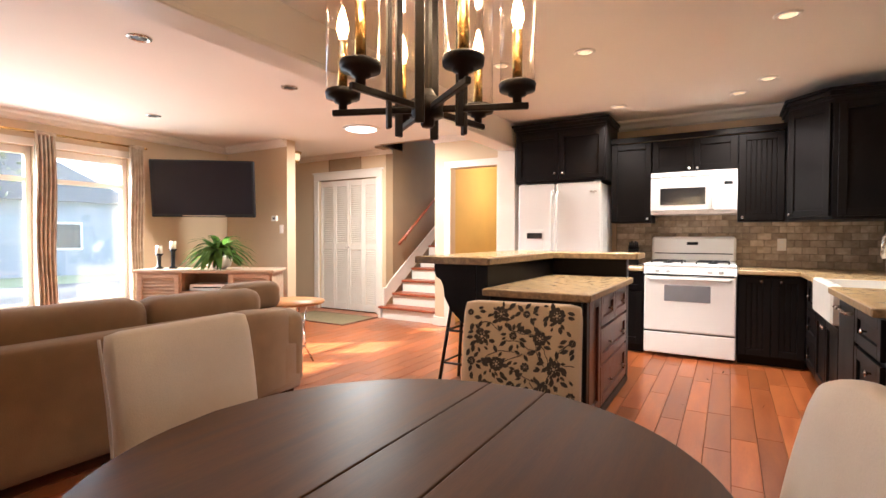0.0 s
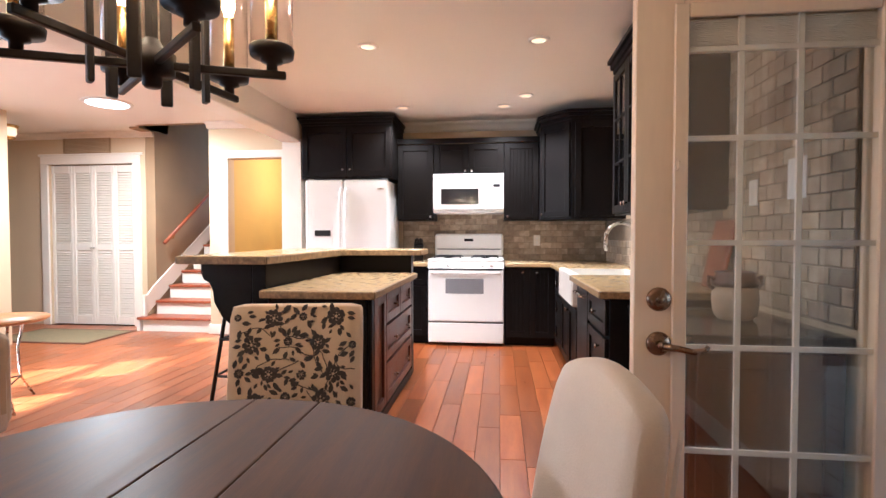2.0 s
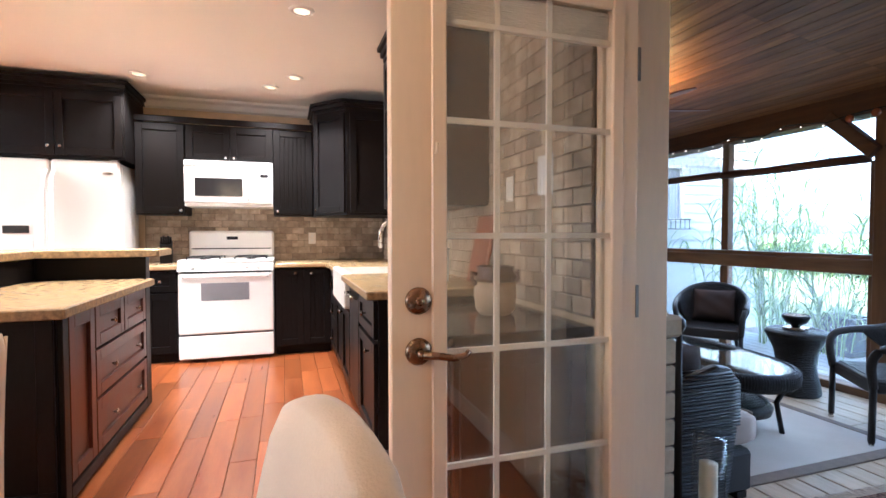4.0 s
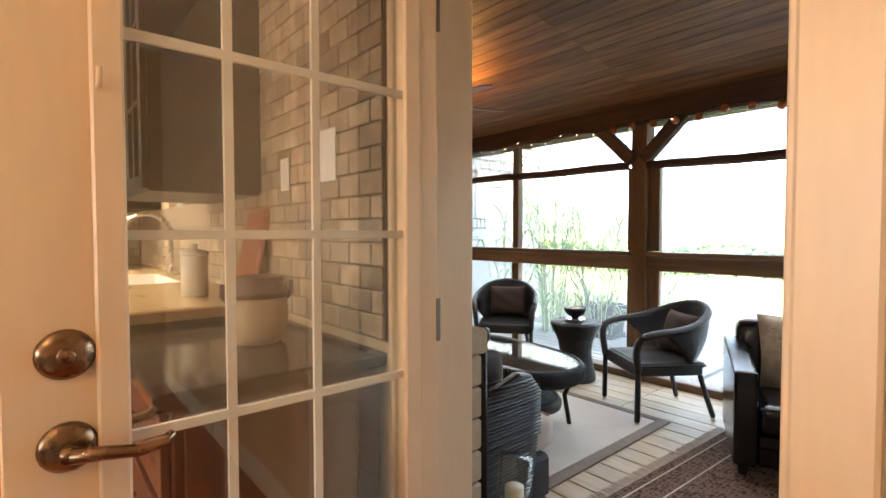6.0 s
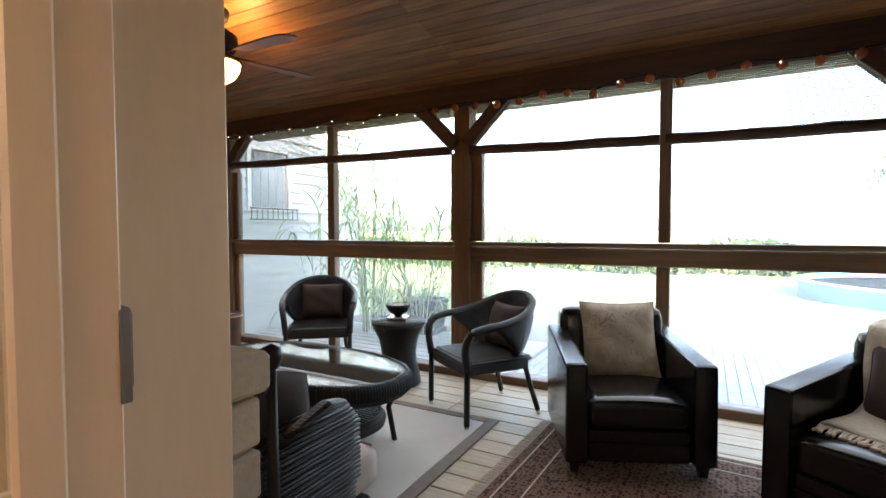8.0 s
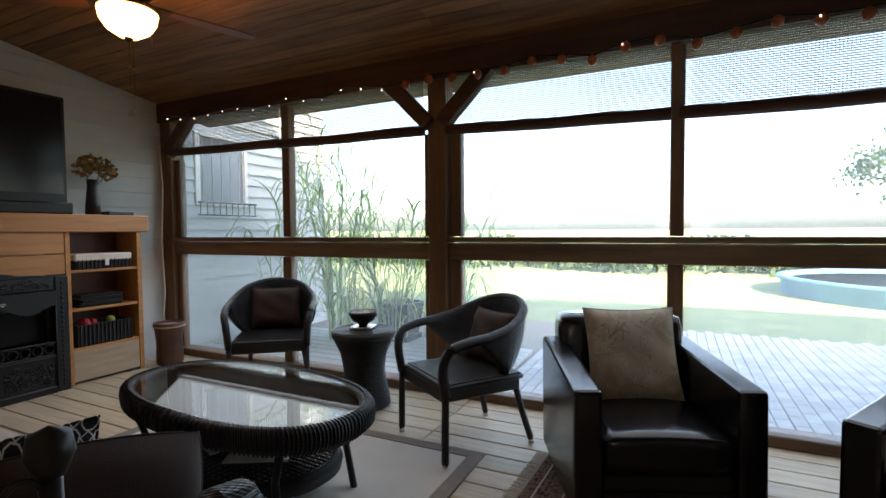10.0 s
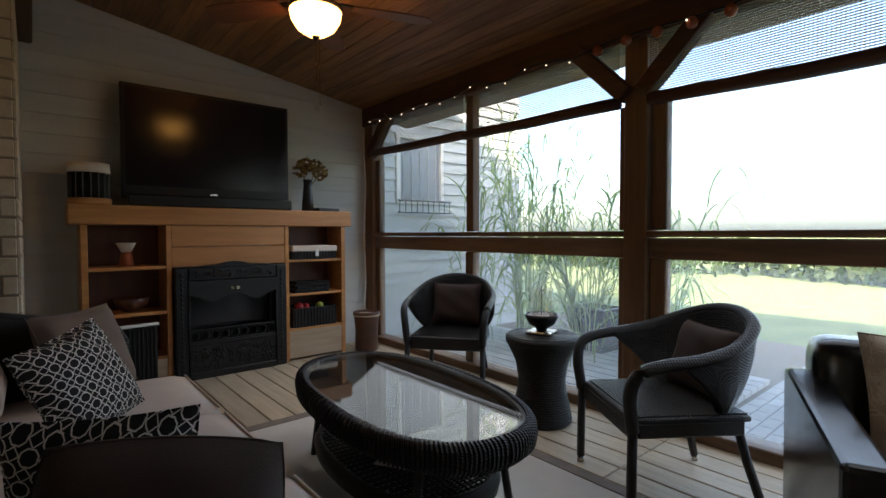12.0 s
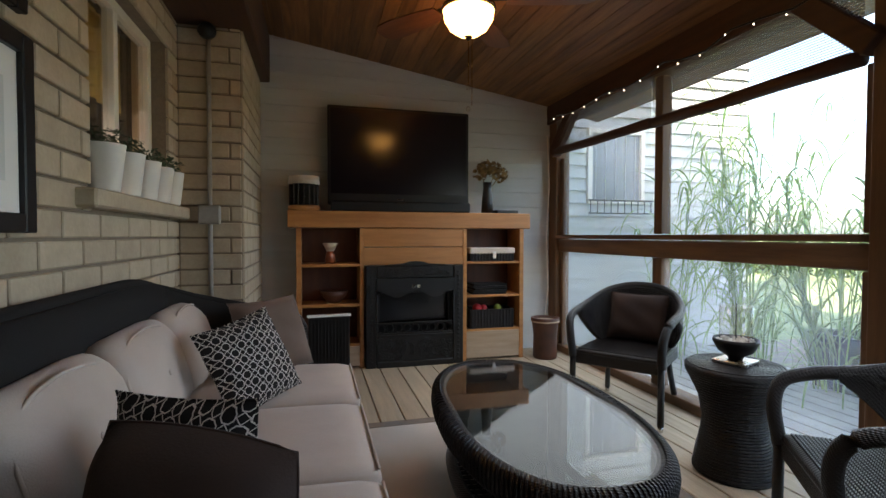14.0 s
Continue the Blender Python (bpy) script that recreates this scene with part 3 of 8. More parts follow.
solid("wall_kitchen", Mesh().box(-1.42, WX0, YN, YN + 0.2, 0, CEIL).box(-1.42, -1.24, 6.75, YN, 0, CEIL), M["wall"], "beige kitchen wall behind dark cabinets", "wall")
w = wall_boxes(Mesh(), "x", 6.92, 7.04, -2.39, -1.42, 0, CEIL, [(-2.16, -1.53, 0, 1.97)])
w.box(-2.39, -2.27, 7.04, 9.2, 0, 3.6)
solid("wall_doorway", w, M["wall"], "beige wall with a cased doorway", "wall")
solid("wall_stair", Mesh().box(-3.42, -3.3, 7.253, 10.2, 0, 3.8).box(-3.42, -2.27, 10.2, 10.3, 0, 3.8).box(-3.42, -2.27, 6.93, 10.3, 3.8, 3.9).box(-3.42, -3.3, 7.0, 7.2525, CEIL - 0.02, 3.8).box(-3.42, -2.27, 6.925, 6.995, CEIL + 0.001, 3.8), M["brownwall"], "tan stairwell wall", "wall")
solid("wall_yellow_room", Mesh().box(-2.265, -1.0, 9.2, 9.3, 0, CEIL).box(-1.1, -1.0, 7.45, 9.2, 0, CEIL).box(-2.265, -1.0, 7.04, 9.2, CEIL, CEIL + 0.1).box(-2.265, -2.255, 7.04, 9.2, 0, CEIL),
      M["yellow"], "ochre yellow painted walls of a small room", "wall")
w = wall_boxes(Mesh(), "x", 7.25, 7.4, XW - 0.2, -3.422, 0, CEIL, [(-4.72, -3.58, 0, 1.99)])
solid("wall_closet", w, M["wall"], "beige hall wall with a closet opening", "wall")
solid("wall_television", Mesh().box(XW - 0.2, -4.10, 6.05, 6.19, 0, CEIL), M["wall"], "beige wall stub beside the hall", "wall")
LWIN = [(3.96, 4.74), (2.98, 3.82), (1.95, 2.84), (0.95, 1.85)]
w = wall_boxes(Mesh(), "y", XW - 0.2, XW, YS - 0.2, 7.4, 0, CEIL, [(a, b, 0.36, 2.04) for a, b in LWIN])
solid("wall_west", w, M["wall"], "beige living room wall with wide windows", "wall")
solid("hall_front_door", Mesh().box(XW - 0.012, XW + 0.02, 6.35, 7.15, 0.01, 2.0, 0.006), M["darkcloth"], "dark closed entrance door in the hall", "door")
# boxed beam between living room and kitchen
bm_ = Mesh().box(-1.43, -1.25, YS, 6.75, 2.125, CEIL)
solid("beam", bm_, M["ceil"], "boxed painted ceiling beam", "beam")
solid("beam_trim", Mesh().box(-1.445, -1.235, YS, 6.77, 2.10, 2.135, 0.006).box(-1.445, -1.235, 6.735, 7.0, 0.0, 2.10, 0.004), M["white"], "cream trim along the boxed beam", "trim")


def cornice(pts, size=0.09):
    """Crown moulding along the ceiling line, from point to point; the profile steps out to the left of the line."""
    prof = [(0, 0), (size, 0), (size * 0.92, -size * 0.22), (size * 0.55, -size * 0.42), (size * 0.32, -size * 0.85), (0.0, -size)]
    ms = Mesh()
    for (x0, y0), (x1, y1) in zip(pts, pts[1:]):
        d = Vector((x1 - x0, y1 - y0, 0)).normalized()
        n = Vector((-d.y, d.x, 0))
        vs = []
        for q in ((x0, y0), (x1, y1)):
            vs += [(q[0] + n.x * o, q[1] + n.y * o, CEIL - 0.003 + z) for o, z in prof]
        k = len(prof)
        ms.add(vs, [tuple(range(k)), tuple(range(k, 2 * k))] + [(i, (i + 1) % k, k + (i + 1) % k, k + i) for i in range(k)])
    return ms


solid("trim_cornice", cornice([(-4.10, 6.05), (XW, 6.05)]), M["white"], "white crown moulding", "trim")
solid("trim_cornice", cornice([(XW, 6.05), (XW, YS)]), M["white"], "white crown moulding over the windows", "trim")
solid("trim_cornice", cornice([(-3.3, 7.25), (XW, 7.25)], 0.07), M["white"], "white crown moulding in the hall", "trim")
solid("trim_cornice", cornice([(-1.45, 6.92), (-2.40, 6.92)], 0.07), M["white"], "white crown moulding over the doorway", "trim")
solid("trim_cornice", cornice([(WX0, YN), (-1.24, YN)], 0.10), M["white"], "white crown moulding in the kitchen", "trim")
solid("baseboard", Mesh().box(-2.40, -2.23, 6.90, 6.92, 0, 0.11, 0.004).box(-2.41, -2.39, 6.90, 7.04, 0, 0.11, 0.004), M["white"], "white baseboard", "baseboard")
solid("baseboard", Mesh().box(WX0 - 0.016, WX0, YS, DOOR[0] - 0.12, 0, 0.11, 0.004), M["white"], "white baseboard", "baseboard")
solid("baseboard", Mesh().box(XW, -4.1, 6.034, 6.05, 0, 0.11, 0.004), M["white"], "white baseboard", "baseboard")


def casing(name, axis, at, side, a0, a1, z1, width=0.085, depth=0.02, label="white door casing", head=0.0):
    """Boards round an opening on one face of a wall."""
    ms = Mesh()
    d0, d1 = (at, at + side * depth) if side > 0 else (at - depth, at)

    def bx(p, q, z0, zz):
        if axis == "x":
            ms.box(p, q, d0, d1, z0, zz, 0.005)
        else:
            ms.box(d0, d1, p, q, z0, zz, 0.005)
    bx(a0 - width, a0, 0.0, z1)
    bx(a1, a1 + width, 0.0, z1)
    bx(a0 - width, a1 + width, z1 + 0.001, z1 + width)
    if head:
        bx(a0 - width - 0.03, a1 + width + 0.03, z1 + width + 0.001, z1 + width + head)
    return solid(name, ms, M["white"], label, "trim")


casing("trim_doorway", "x", 6.92, -1, -2.16, -1.53, 1.97)
casing("trim_closet", "x", 7.25, -1, -4.72, -3.58, 1.99, 0.10, 0.025, "white closet casing with a stepped head", 0.03)

# louvred bifold closet doors
closet = thing("door_closet", "white louvred bifold closet doors, closed", "closet door", pose(-4.72, 7.275, 0.01))
closet["kind"] = "structure"
for k in range(4):
    x0 = 0.003 + k * 0.2845
    p = part("door_leaf", Mesh().box(x0, x0 + 0.035, 0, 0.03, 0, 1.97, 0.003).box(x0 + 0.245, x0 + 0.28, 0, 0.03, 0, 1.97, 0.003)
             .box(x0 + 0.036, x0 + 0.244, 0, 0.03, 0, 0.10, 0.003).box(x0 + 0.036, x0 + 0.244, 0, 0.03, 0.92, 1.0, 0.003).box(x0 + 0.036, x0 + 0.244, 0, 0.03, 1.88, 1.97, 0.003).box(x0 + 0.034, x0 + 0.246, 0.022, 0.027, 0.09, 1.89), M["white"], closet)
    sl = Mesh()
    for z0, n in ((0.105, 26), (1.005, 28)):
        for i in range(n):
            sl.box(-0.104, 0.104, -0.014, 0.014, -0.003, 0.003, m=pose(x0 + 0.14, 0.015, z0 + 0.015 + i * 0.031, 48))
    part("louvre_slats", sl, M["white"], p)
    if k in (1, 2):
        part("knob", Mesh().lathe([(0.004, 0), (0.006, 0.012), (0.013, 0.02), (0.012, 0.028), (0.0, 0.03)], 12, m=pose(x0 + (0.262 if k == 1 else 0.018), 0, 0.95, 90)), M["steel"], p)
solid("wall_closet_back", Mesh().box(-4.95, -3.422, 7.9, 7.95, -0.1, 2.2).box(-5.0, -4.95, 7.4, 7.95, -0.1, 2.2).box(-4.95, -3.422, 7.4, 7.9, 2.2, 2.25), M["wall"], "plain wall inside the closet", "wall")
vent = thing("wall_vent", "brown metal return air grille on the wall", "vent", pose(-4.51, 7.25, 2.12))
part("frame", Mesh().box(0, 0.64, -0.012, 0, 0, 0.02, 0.003).box(0, 0.64, -0.012, 0, 0.20, 0.22, 0.003).box(0, 0.02, -0.012, 0, 0.021, 0.199).box(0.62, 0.64, -0.012, 0, 0.021, 0.199), M["brownwall"], vent)
for i in range(11):
    part("slat", Mesh().box(0.021, 0.619, -0.010, 0.0, 0, 0.009, m=pose(0, 0, 0.026 + i * 0.0155)), M["brownwall"], vent)

# stairs
stair = thing("staircase", "white staircase with red-stained wooden treads", "stairs", pose(-3.295, 6.98, 0))
stair["kind"] = "structure"
for k in range(9):
    part("riser", Mesh().box(0.02, 0.90, 0.24 * k, 0.24 * k + 0.02, 0.165 * k, 0.165 * (k + 1) - 0.03), M["white"], stair)
    part("tread", Mesh().box(0.02 if k else -0.04, 0.90, 0.24 * k - 0.03, 0.24 * (k + 1) + 0.02, 0.165 * (k + 1) - 0.03, 0.165 * (k + 1), 0.008), M["redwood"], stair)
sk = [(0.24 * k_, z_) for k_, z_ in ((0.3, 0.18), (9, 1.62), (9, 1.80), (0.9, 0.52), (0.3, 0.40))]
part("skirt_board", Mesh().prism([(y_, z_) for y_, z_ in sk], 0.0, 0.018, "x"), M["white"], stair)
part("starter_block", Mesh().box(-0.045, -0.001, -0.02, 0.30, 0, 0.13, 0.004).box(0.0, 0.035, 0.02, 0.06, 0.166, 0.42, 0.006), M["white"], stair)
rail = thing("handrail", "red-brown wooden wall handrail rising with the stairs", "handrail", pose(-3.3, 7.25, 0))
part("rail", Mesh().tube([(0.07, 0.06, 1.02), (0.07, 1.4, 1.98)], 0.022, 10), M["redwood"], rail)
for y_, z_ in ((0.25, 1.13), (1.15, 1.78)):
    part("bracket", Mesh().tube([(0.0, y_, z_ - 0.05), (0.05, y_, z_ - 0.05), (0.07, y_, z_ - 0.005)], 0.007, 6), M["brass"], rail)

# living room windows
for n, (a, b) in enumerate(LWIN):
    wt = thing("window_%d" % (n + 2), "white framed picture window with a top light", "window", pose(XW, (a + b) / 2, 0.36))
    wt["kind"] = "structure"
    h = (b - a) / 2
    part("window_frame", Mesh().box(-0.12, -0.05, -h, -h + 0.05, 0, 1.68, 0.004).box(-0.12, -0.05, h - 0.05, h, 0, 1.68, 0.004)
         .box(-0.12, -0.05, -h + 0.051, h - 0.051, 0, 0.06, 0.004).box(-0.12, -0.05, -h + 0.051, h - 0.051, 1.60, 1.68, 0.004).box(-0.11, -0.06, -h + 0.051, h - 0.051, 1.32, 1.37, 0.004), M["white"], wt)
    for z0, z1 in ((0.061, 1.319), (1.371, 1.599)):
        part("pane", Mesh().box(-0.092, -0.088, -h + 0.051, h - 0.051, z0, z1), M["glareglass"], wt)
    part("window_sill", Mesh().box(-0.045, 0.05, -h - 0.03, h + 0.03, -0.03, 0.0, 0.006), M["white"], wt)
    part("window_trim", Mesh().box(0, 0.018, -h - 0.06, -h, 0, 1.68, 0.004).box(0, 0.018, h, h + 0.06, 0, 1.68, 0.004).box(0, 0.022, -h - 0.08, h + 0.08, 1.681, 1.76, 0.004), M["white"], wt)


def curtain(y0, y1, x=-5.22):
    c = thing("curtain", "brown patterned curtain panel gathered beside a window", "curtain", pose(x, (y0 + y1) / 2, 0.02), "window curtains")
    h = (y1 - y0) / 2
    part("panel", Mesh().sheet(lambda u, v: (0.035 * math.sin(u * 5 * 2 * math.pi) * (0.7 + 0.3 * v), -h + 2 * h * u + 0.01 * math.sin(9 * v + u), 2.14 * v), 50, 8, 0.004), M["curtain"], c)
    part("heading", Mesh().box(-0.03, 0.03, -h, h, 2.12, 2.17, 0.01), M["curtain"], c)


for y0, y1 in ((3.80, 3.98), (4.70, 4.86), (2.80, 3.0), (1.82, 1.98)):
    curtain(y0, y1)
rod = thing("curtain_rod", "dark curtain rod above the windows", "curtain rod", pose(-5.22, 0, 2.17))
part("rod", Mesh().tube([(0, 0.6, 0), (0, 4.9, 0)], 0.012, 8), M["brass"], rod)
for y_ in (0.7, 2.8, 4.88):
    part("bracket", Mesh().box(-0.10, 0.0, y_ - 0.008, y_ + 0.008, -0.008, 0.008), M["brass"], rod)

# ---- porch door and its frame ----
fr = Mesh()
fr.box(WX0 - 0.002, WX1 + 0.012, DOOR[1], DOOR[1] + 0.035, 0, 2.0, 0.003).box(WX0 - 0.002, WX1 + 0.012, DOOR[0] - 0.035, DOOR[0], 0, 2.0, 0.003)
fr.box(WX0 - 0.002, WX1 + 0.012, DOOR[0] - 0.035, DOOR[1] + 0.035, 1.965, 2.0, 0.003)
fr.box(2.075, 2.10, DOOR[0], DOOR[0] + 0.012, 0, 1.965, 0.002)
fr.box(WX1 - 0.02, WX1 + 0.030, DOOR[1] + 0.036, DOOR[1] + 0.075, DECK, 2.04, 0.006).box(WX1 - 0.02, WX1 + 0.030, DOOR[0] - 0.075, DOOR[0] - 0.036, DECK, 2.04, 0.006)
fr.box(WX0 - 0.022, WX0 - 0.003, DOOR[1] + 0.012, DOOR[1] + 0.10, 0, 2.06, 0.005).box(WX0 - 0.022, WX0 - 0.003, DOOR[0] - 0.10, DOOR[0] - 0.012, 0, 2.06, 0.005)
fr.box(WX0 - 0.022, WX0 - 0.003, DOOR[0] - 0.10, DOOR[1] + 0.10, 2.061, 2.15, 0.005)
solid("trim_porch_door", fr, M["door"], "cream painted door frame with stops and mouldings", "trim")
for z_ in (0.22, 0.885, 1.60):
    solid("trim_hinge", Mesh().prism([(2.034, z_ - 0.071), (2.056, z_ - 0.071), (2.064, z_ - 0.066), (2.067, z_ - 0.058), (2.067, z_ + 0.030), (2.064, z_ + 0.038), (2.056, z_ + 0.042), (2.034, z_ + 0.042)], DOOR[1] - 0.004, DOOR[1] - 0.0005, "y").lathe([(0.005, z_ - 0.071), (0.005, z_ + 0.042)], 10, (2.032, DOOR[1] - 0.004, 0)), M["hinge"], "brushed nickel hinge leaf on the jamb", "hinge")
solid("trim_threshold", Mesh().box(WX0 - 0.03, WX1 + 0.05, DOOR[0] + 0.001, DOOR[1] - 0.001, -0.03, 0.012, 0.005), M["steel"], "metal door threshold", "threshold")
# door leaf stands open at right angles to the wall; its origin is the hinge line
leaf = thing("door_1", "cream glazed porch door standing open, ten-light glass with grilles", "door", pose(2.012, 3.325, 0.0))
leaf["kind"] = "structure"
LW, LT = 0.762, 0.042
gx0, gx1, gz0, gz1 = -0.625, -0.088, 0.17, 1.755
part("door_panel", Mesh().box(-LW, gx0, -LT / 2, LT / 2, 0.012, 1.955, 0.003).box(gx1, -0.002, -LT / 2, LT / 2, 0.012, 1.955, 0.003)
     .box(gx0 + 0.0005, gx1 - 0.0005, -LT / 2, LT / 2, 0.012, gz0, 0.003).box(gx0 + 0.0005, gx1 - 0.0005, -LT / 2, LT / 2, gz1, 1.955, 0.003), M["door"], leaf)
lf = Mesh()
for s in (-1, 1):
    y0, y1 = sorted((s * LT / 2, s * (LT / 2 + 0.010)))
    lf.box(gx0 - 0.03, gx0 + 0.012, y0, y1, gz0 - 0.03, gz1 + 0.03, 0.004).box(gx1 - 0.012, gx1 + 0.03, y0, y1, gz0 - 0.03, gz1 + 0.03, 0.004)
    lf.box(gx0 + 0.013, gx1 - 0.013, y0, y1, gz0 - 0.03, gz0 + 0.012, 0.004).box(gx0 + 0.013, gx1 - 0.013, y0, y1, gz1 - 0.012, gz1 + 0.03, 0.004)
part("glazing_frame", lf, M["door"], leaf)
part("pane", Mesh().box(gx0, gx1, -0.012, -0.009, gz0, gz1), M["glass"], leaf)
part("pane", Mesh().box(gx0, gx1, 0.009, 0.012, gz0, gz1), M["glass"], leaf)
for x_ in (-0.458, -0.295):
    part("muntin", Mesh().box(x_ - 0.008, x_ + 0.008, -0.004, 0.004, gz0, gz1), M["white"], leaf)
for z_ in (0.455, 0.77, 1.085, 1.395):
    part("muntin", Mesh().box(gx0, gx1, -0.0045, 0.0045, z_ - 0.008, z_ + 0.008), M["white"], leaf)
bl = Mesh()
for i in range(14):
    bl.box(gx0 + 0.004, gx1 - 0.004, 0.003, 0.0085, 1.665 + i * 0.006, 1.6685 + i * 0.006)
part("raised_blind", bl.box(gx0 + 0.004, gx1 - 0.004, -0.0085, 0.0085, 1.648, 1.662), M["white"], leaf, "raised white mini blind between the panes")
for z_ in (0.22, 0.885, 1.60):
    part("hinge", Mesh().box(-0.006, 0.006, -LT / 2 - 0.002, -LT / 2 + 0.001, z_ - 0.05, z_ + 0.05, 0.001), M["hinge"], leaf)
for z_, nm in ((0.916, "deadbolt"), (0.783, "lever_handle")):
    hd = Mesh()
    for s in (-1, 1):
        hd.lathe([(0.036, 0), (0.036, 0.004), (0.030, 0.010), (0.018, 0.014), (0.0, 0.015)], 24, m=pose(-0.69, s * LT / 2, z_, 90 if s < 0 else -90))
        if nm == "lever_handle":
            y_ = s * (LT / 2)
            hd.lathe([(0.011, 0), (0.011, 0.045)], 12, m=pose(-0.69, y_, z_, 90 if s < 0 else -90))
            hd.tube([(-0.69, y_ + s * 0.045, z_), (-0.65, y_ + s * 0.05, z_ - 0.004), (-0.61, y_ + s * 0.05, z_ - 0.012), (-0.575, y_ + s * 0.048, z_ - 0.008), (-0.565, y_ + s * 0.046, z_ + 0.004)], 0.011, 10, 0.007)
        else:
            hd.lathe([(0.012, 0.01), (0.012, 0.02), (0.010, 0.022)], 12, m=pose(-0.69, s * LT / 2, z_, 90 if s < 0 else -90))
    part(nm, hd, M["antique"], leaf, "antique bronze " + nm.replace("_", " "))
part("hook", Mesh().tube([(-0.645, -LT / 2, 1.30), (-0.645, -LT / 2 - 0.02, 1.30), (-0.645, -LT / 2 - 0.024, 1.325)], 0.004, 6).lathe([(0.010, 0), (0.008, 0.004)], 10, m=pose(-0.645, -LT / 2, 1.30, 90)), M["door"], leaf)

# sink window, seen from both sides
sw = thing("window_1", "white framed window over the kitchen sink", "window", pose(WX0 + 0.05, 5.71, 1.10))
sw["kind"] = "structure"
part("window_frame", Mesh().box(0, 0.05, -0.51, -0.46, 0, 0.92, 0.003).box(0, 0.05, 0.46, 0.51, 0, 0.92, 0.003).box(0, 0.05, -0.459, 0.459, 0, 0.05, 0.003)
     .box(0, 0.05, -0.459, 0.459, 0.87, 0.92, 0.003).box(0, 0.05, -0.025, 0.025, 0.051, 0.869, 0.003), M["white"], sw)
for y0, y1 in ((-0.459, -0.026), (0.026, 0.459)):
    part("pane", Mesh().box(0.02, 0.024, y0, y1, 0.051, 0.869), M["glass"], sw)
solid("trim_window_ledge", Mesh().box(WX1 - 0.12, WX1 + 0.075, 5.06, 6.40, 1.015, 1.085, 0.008), M["brick"], "cream stone window ledge", "window sill")

# ---- porch shell ----
PX = 5.36      # plane of the porch windows
PYS = -0.4
porch_floor = solid("floor_porch", Mesh().box(WX1, 5.6, PYS, 7.5, DECK - 0.12, DECK - 0.032), M["joint"], "dark joists under the porch deck boards", "floor")


def roof_z(x):
    return 2.70 - 0.165 * (x - 2.2)


cl = Mesh()
x_ = 2.19
while x_ < 5.6:
    for y0, y1 in ((PYS, 1.9), (1.902, 4.4), (4.402, 7.5)):
        cl.add([(x, y, roof_z(x) + dz) for dz in (0, 0.02) for y in (y0, y1) for x in (x_ + 0.003, x_ + 0.097)],
               [(0, 2, 3, 1), (4, 5, 7, 6), (0, 1, 5, 4), (2, 6, 7, 3), (0, 4, 6, 2), (1, 3, 7, 5)])
    x_ += 0.1
cl.add([(x, y, roof_z(x) + dz) for dz in (0.012, 0.15) for y in (PYS - 0.3, 7.6) for x in (2.0, 5.9)], [(0, 2, 3, 1), (4, 5, 7, 6), (0, 1, 5, 4), (2, 6, 7, 3), (0, 4, 6, 2), (1, 3, 7, 5)])
solid("ceiling_porch", cl, M["cedar"], "sloping cedar board porch ceiling", "ceiling")
north = solid("wall_north", Mesh().box(2.2, 5.5, 7.52, 7.66, DECK, 2.85), M["siding"], "pale grey lap siding house wall", "wall")
# unseen south end; its dark colour is chosen to cut bounced light
solid("wall_porch_south", Mesh().box(2.2, 5.6, PYS - 0.1, PYS, DECK, 2.85), M["beam"], "unseen end wall, dark to limit bounced light", "wall")
# window wall: posts, rails, header
pf = thing("porch_frame", "stained wooden posts and rails of the porch window wall", "window frame", pose(PX, 0, DECK))
pf["kind"] = "structure"


def stick(nm, y0, y1, z0, z1, x0=-0.06, x1=0.06, b=0.006):
    return part(nm, Mesh().box(x0, x1, y0, y1, z0, z1, b), M["rail" if nm.endswith("rail") else "post"], pf)


for y0, y1 in ((7.36, 7.52), (4.47, 4.61), (1.60, 1.74), (PYS, -0.26)):
    stick("post", y0, y1, 0.0, 2.42, -0.07, 0.07)
for y0, y1 in ((7.30, 7.355), (4.375, 4.465), (4.615, 4.66), (1.51, 1.595), (1.745, 1.79)):
    for z0, z1 in ((0.07, 0.962), (1.13, 1.86)):
        stick("jamb", y0, y1, z0, z1, -0.03, 0.04)
for y0, y1 in ((5.93, 6.02), (2.99, 3.075), (0.62, 0.70)):
    stick("mullion", y0, y1, 0.07, 0.962, -0.03, 0.05)
    stick("mullion", y0, y1 - 0.01, 1.13, 2.30, -0.03, 0.05)
for y0, y1 in ((4.615, 7.355), (1.745, 4.465), (-0.255, 1.595)):
    stick("middle_rail", y0, y1, 0.966, 1.085, -0.05, 0.06)
    stick("stool_rail", y0, y1, 1.09, 1.125, -0.085, 0.06)
    stick("bottom_rail", y0, y1, 0.0, 0.065, -0.06, 0.09)
hd = part("header_beam", Mesh().box(-0.10, 0.10, PYS, 7.52, 2.215, 2.50, 0.01), M["beam"], pf)
for yc in (4.54, 1.67):
    for s in (-1, 1):
        part("brace", Mesh().box(-0.045, 0.045, -0.05, 0.05, -0.24, 0.24, 0.006, pose(-0.075, yc + s * 0.22, 2.08, s * -45)), M["beam"], pf)
part("brace", Mesh().box(-0.045, 0.045, -0.05, 0.05, -0.24, 0.24, 0.006, pose(-0.075, 7.22, 2.08, 45)), M["beam"], pf)
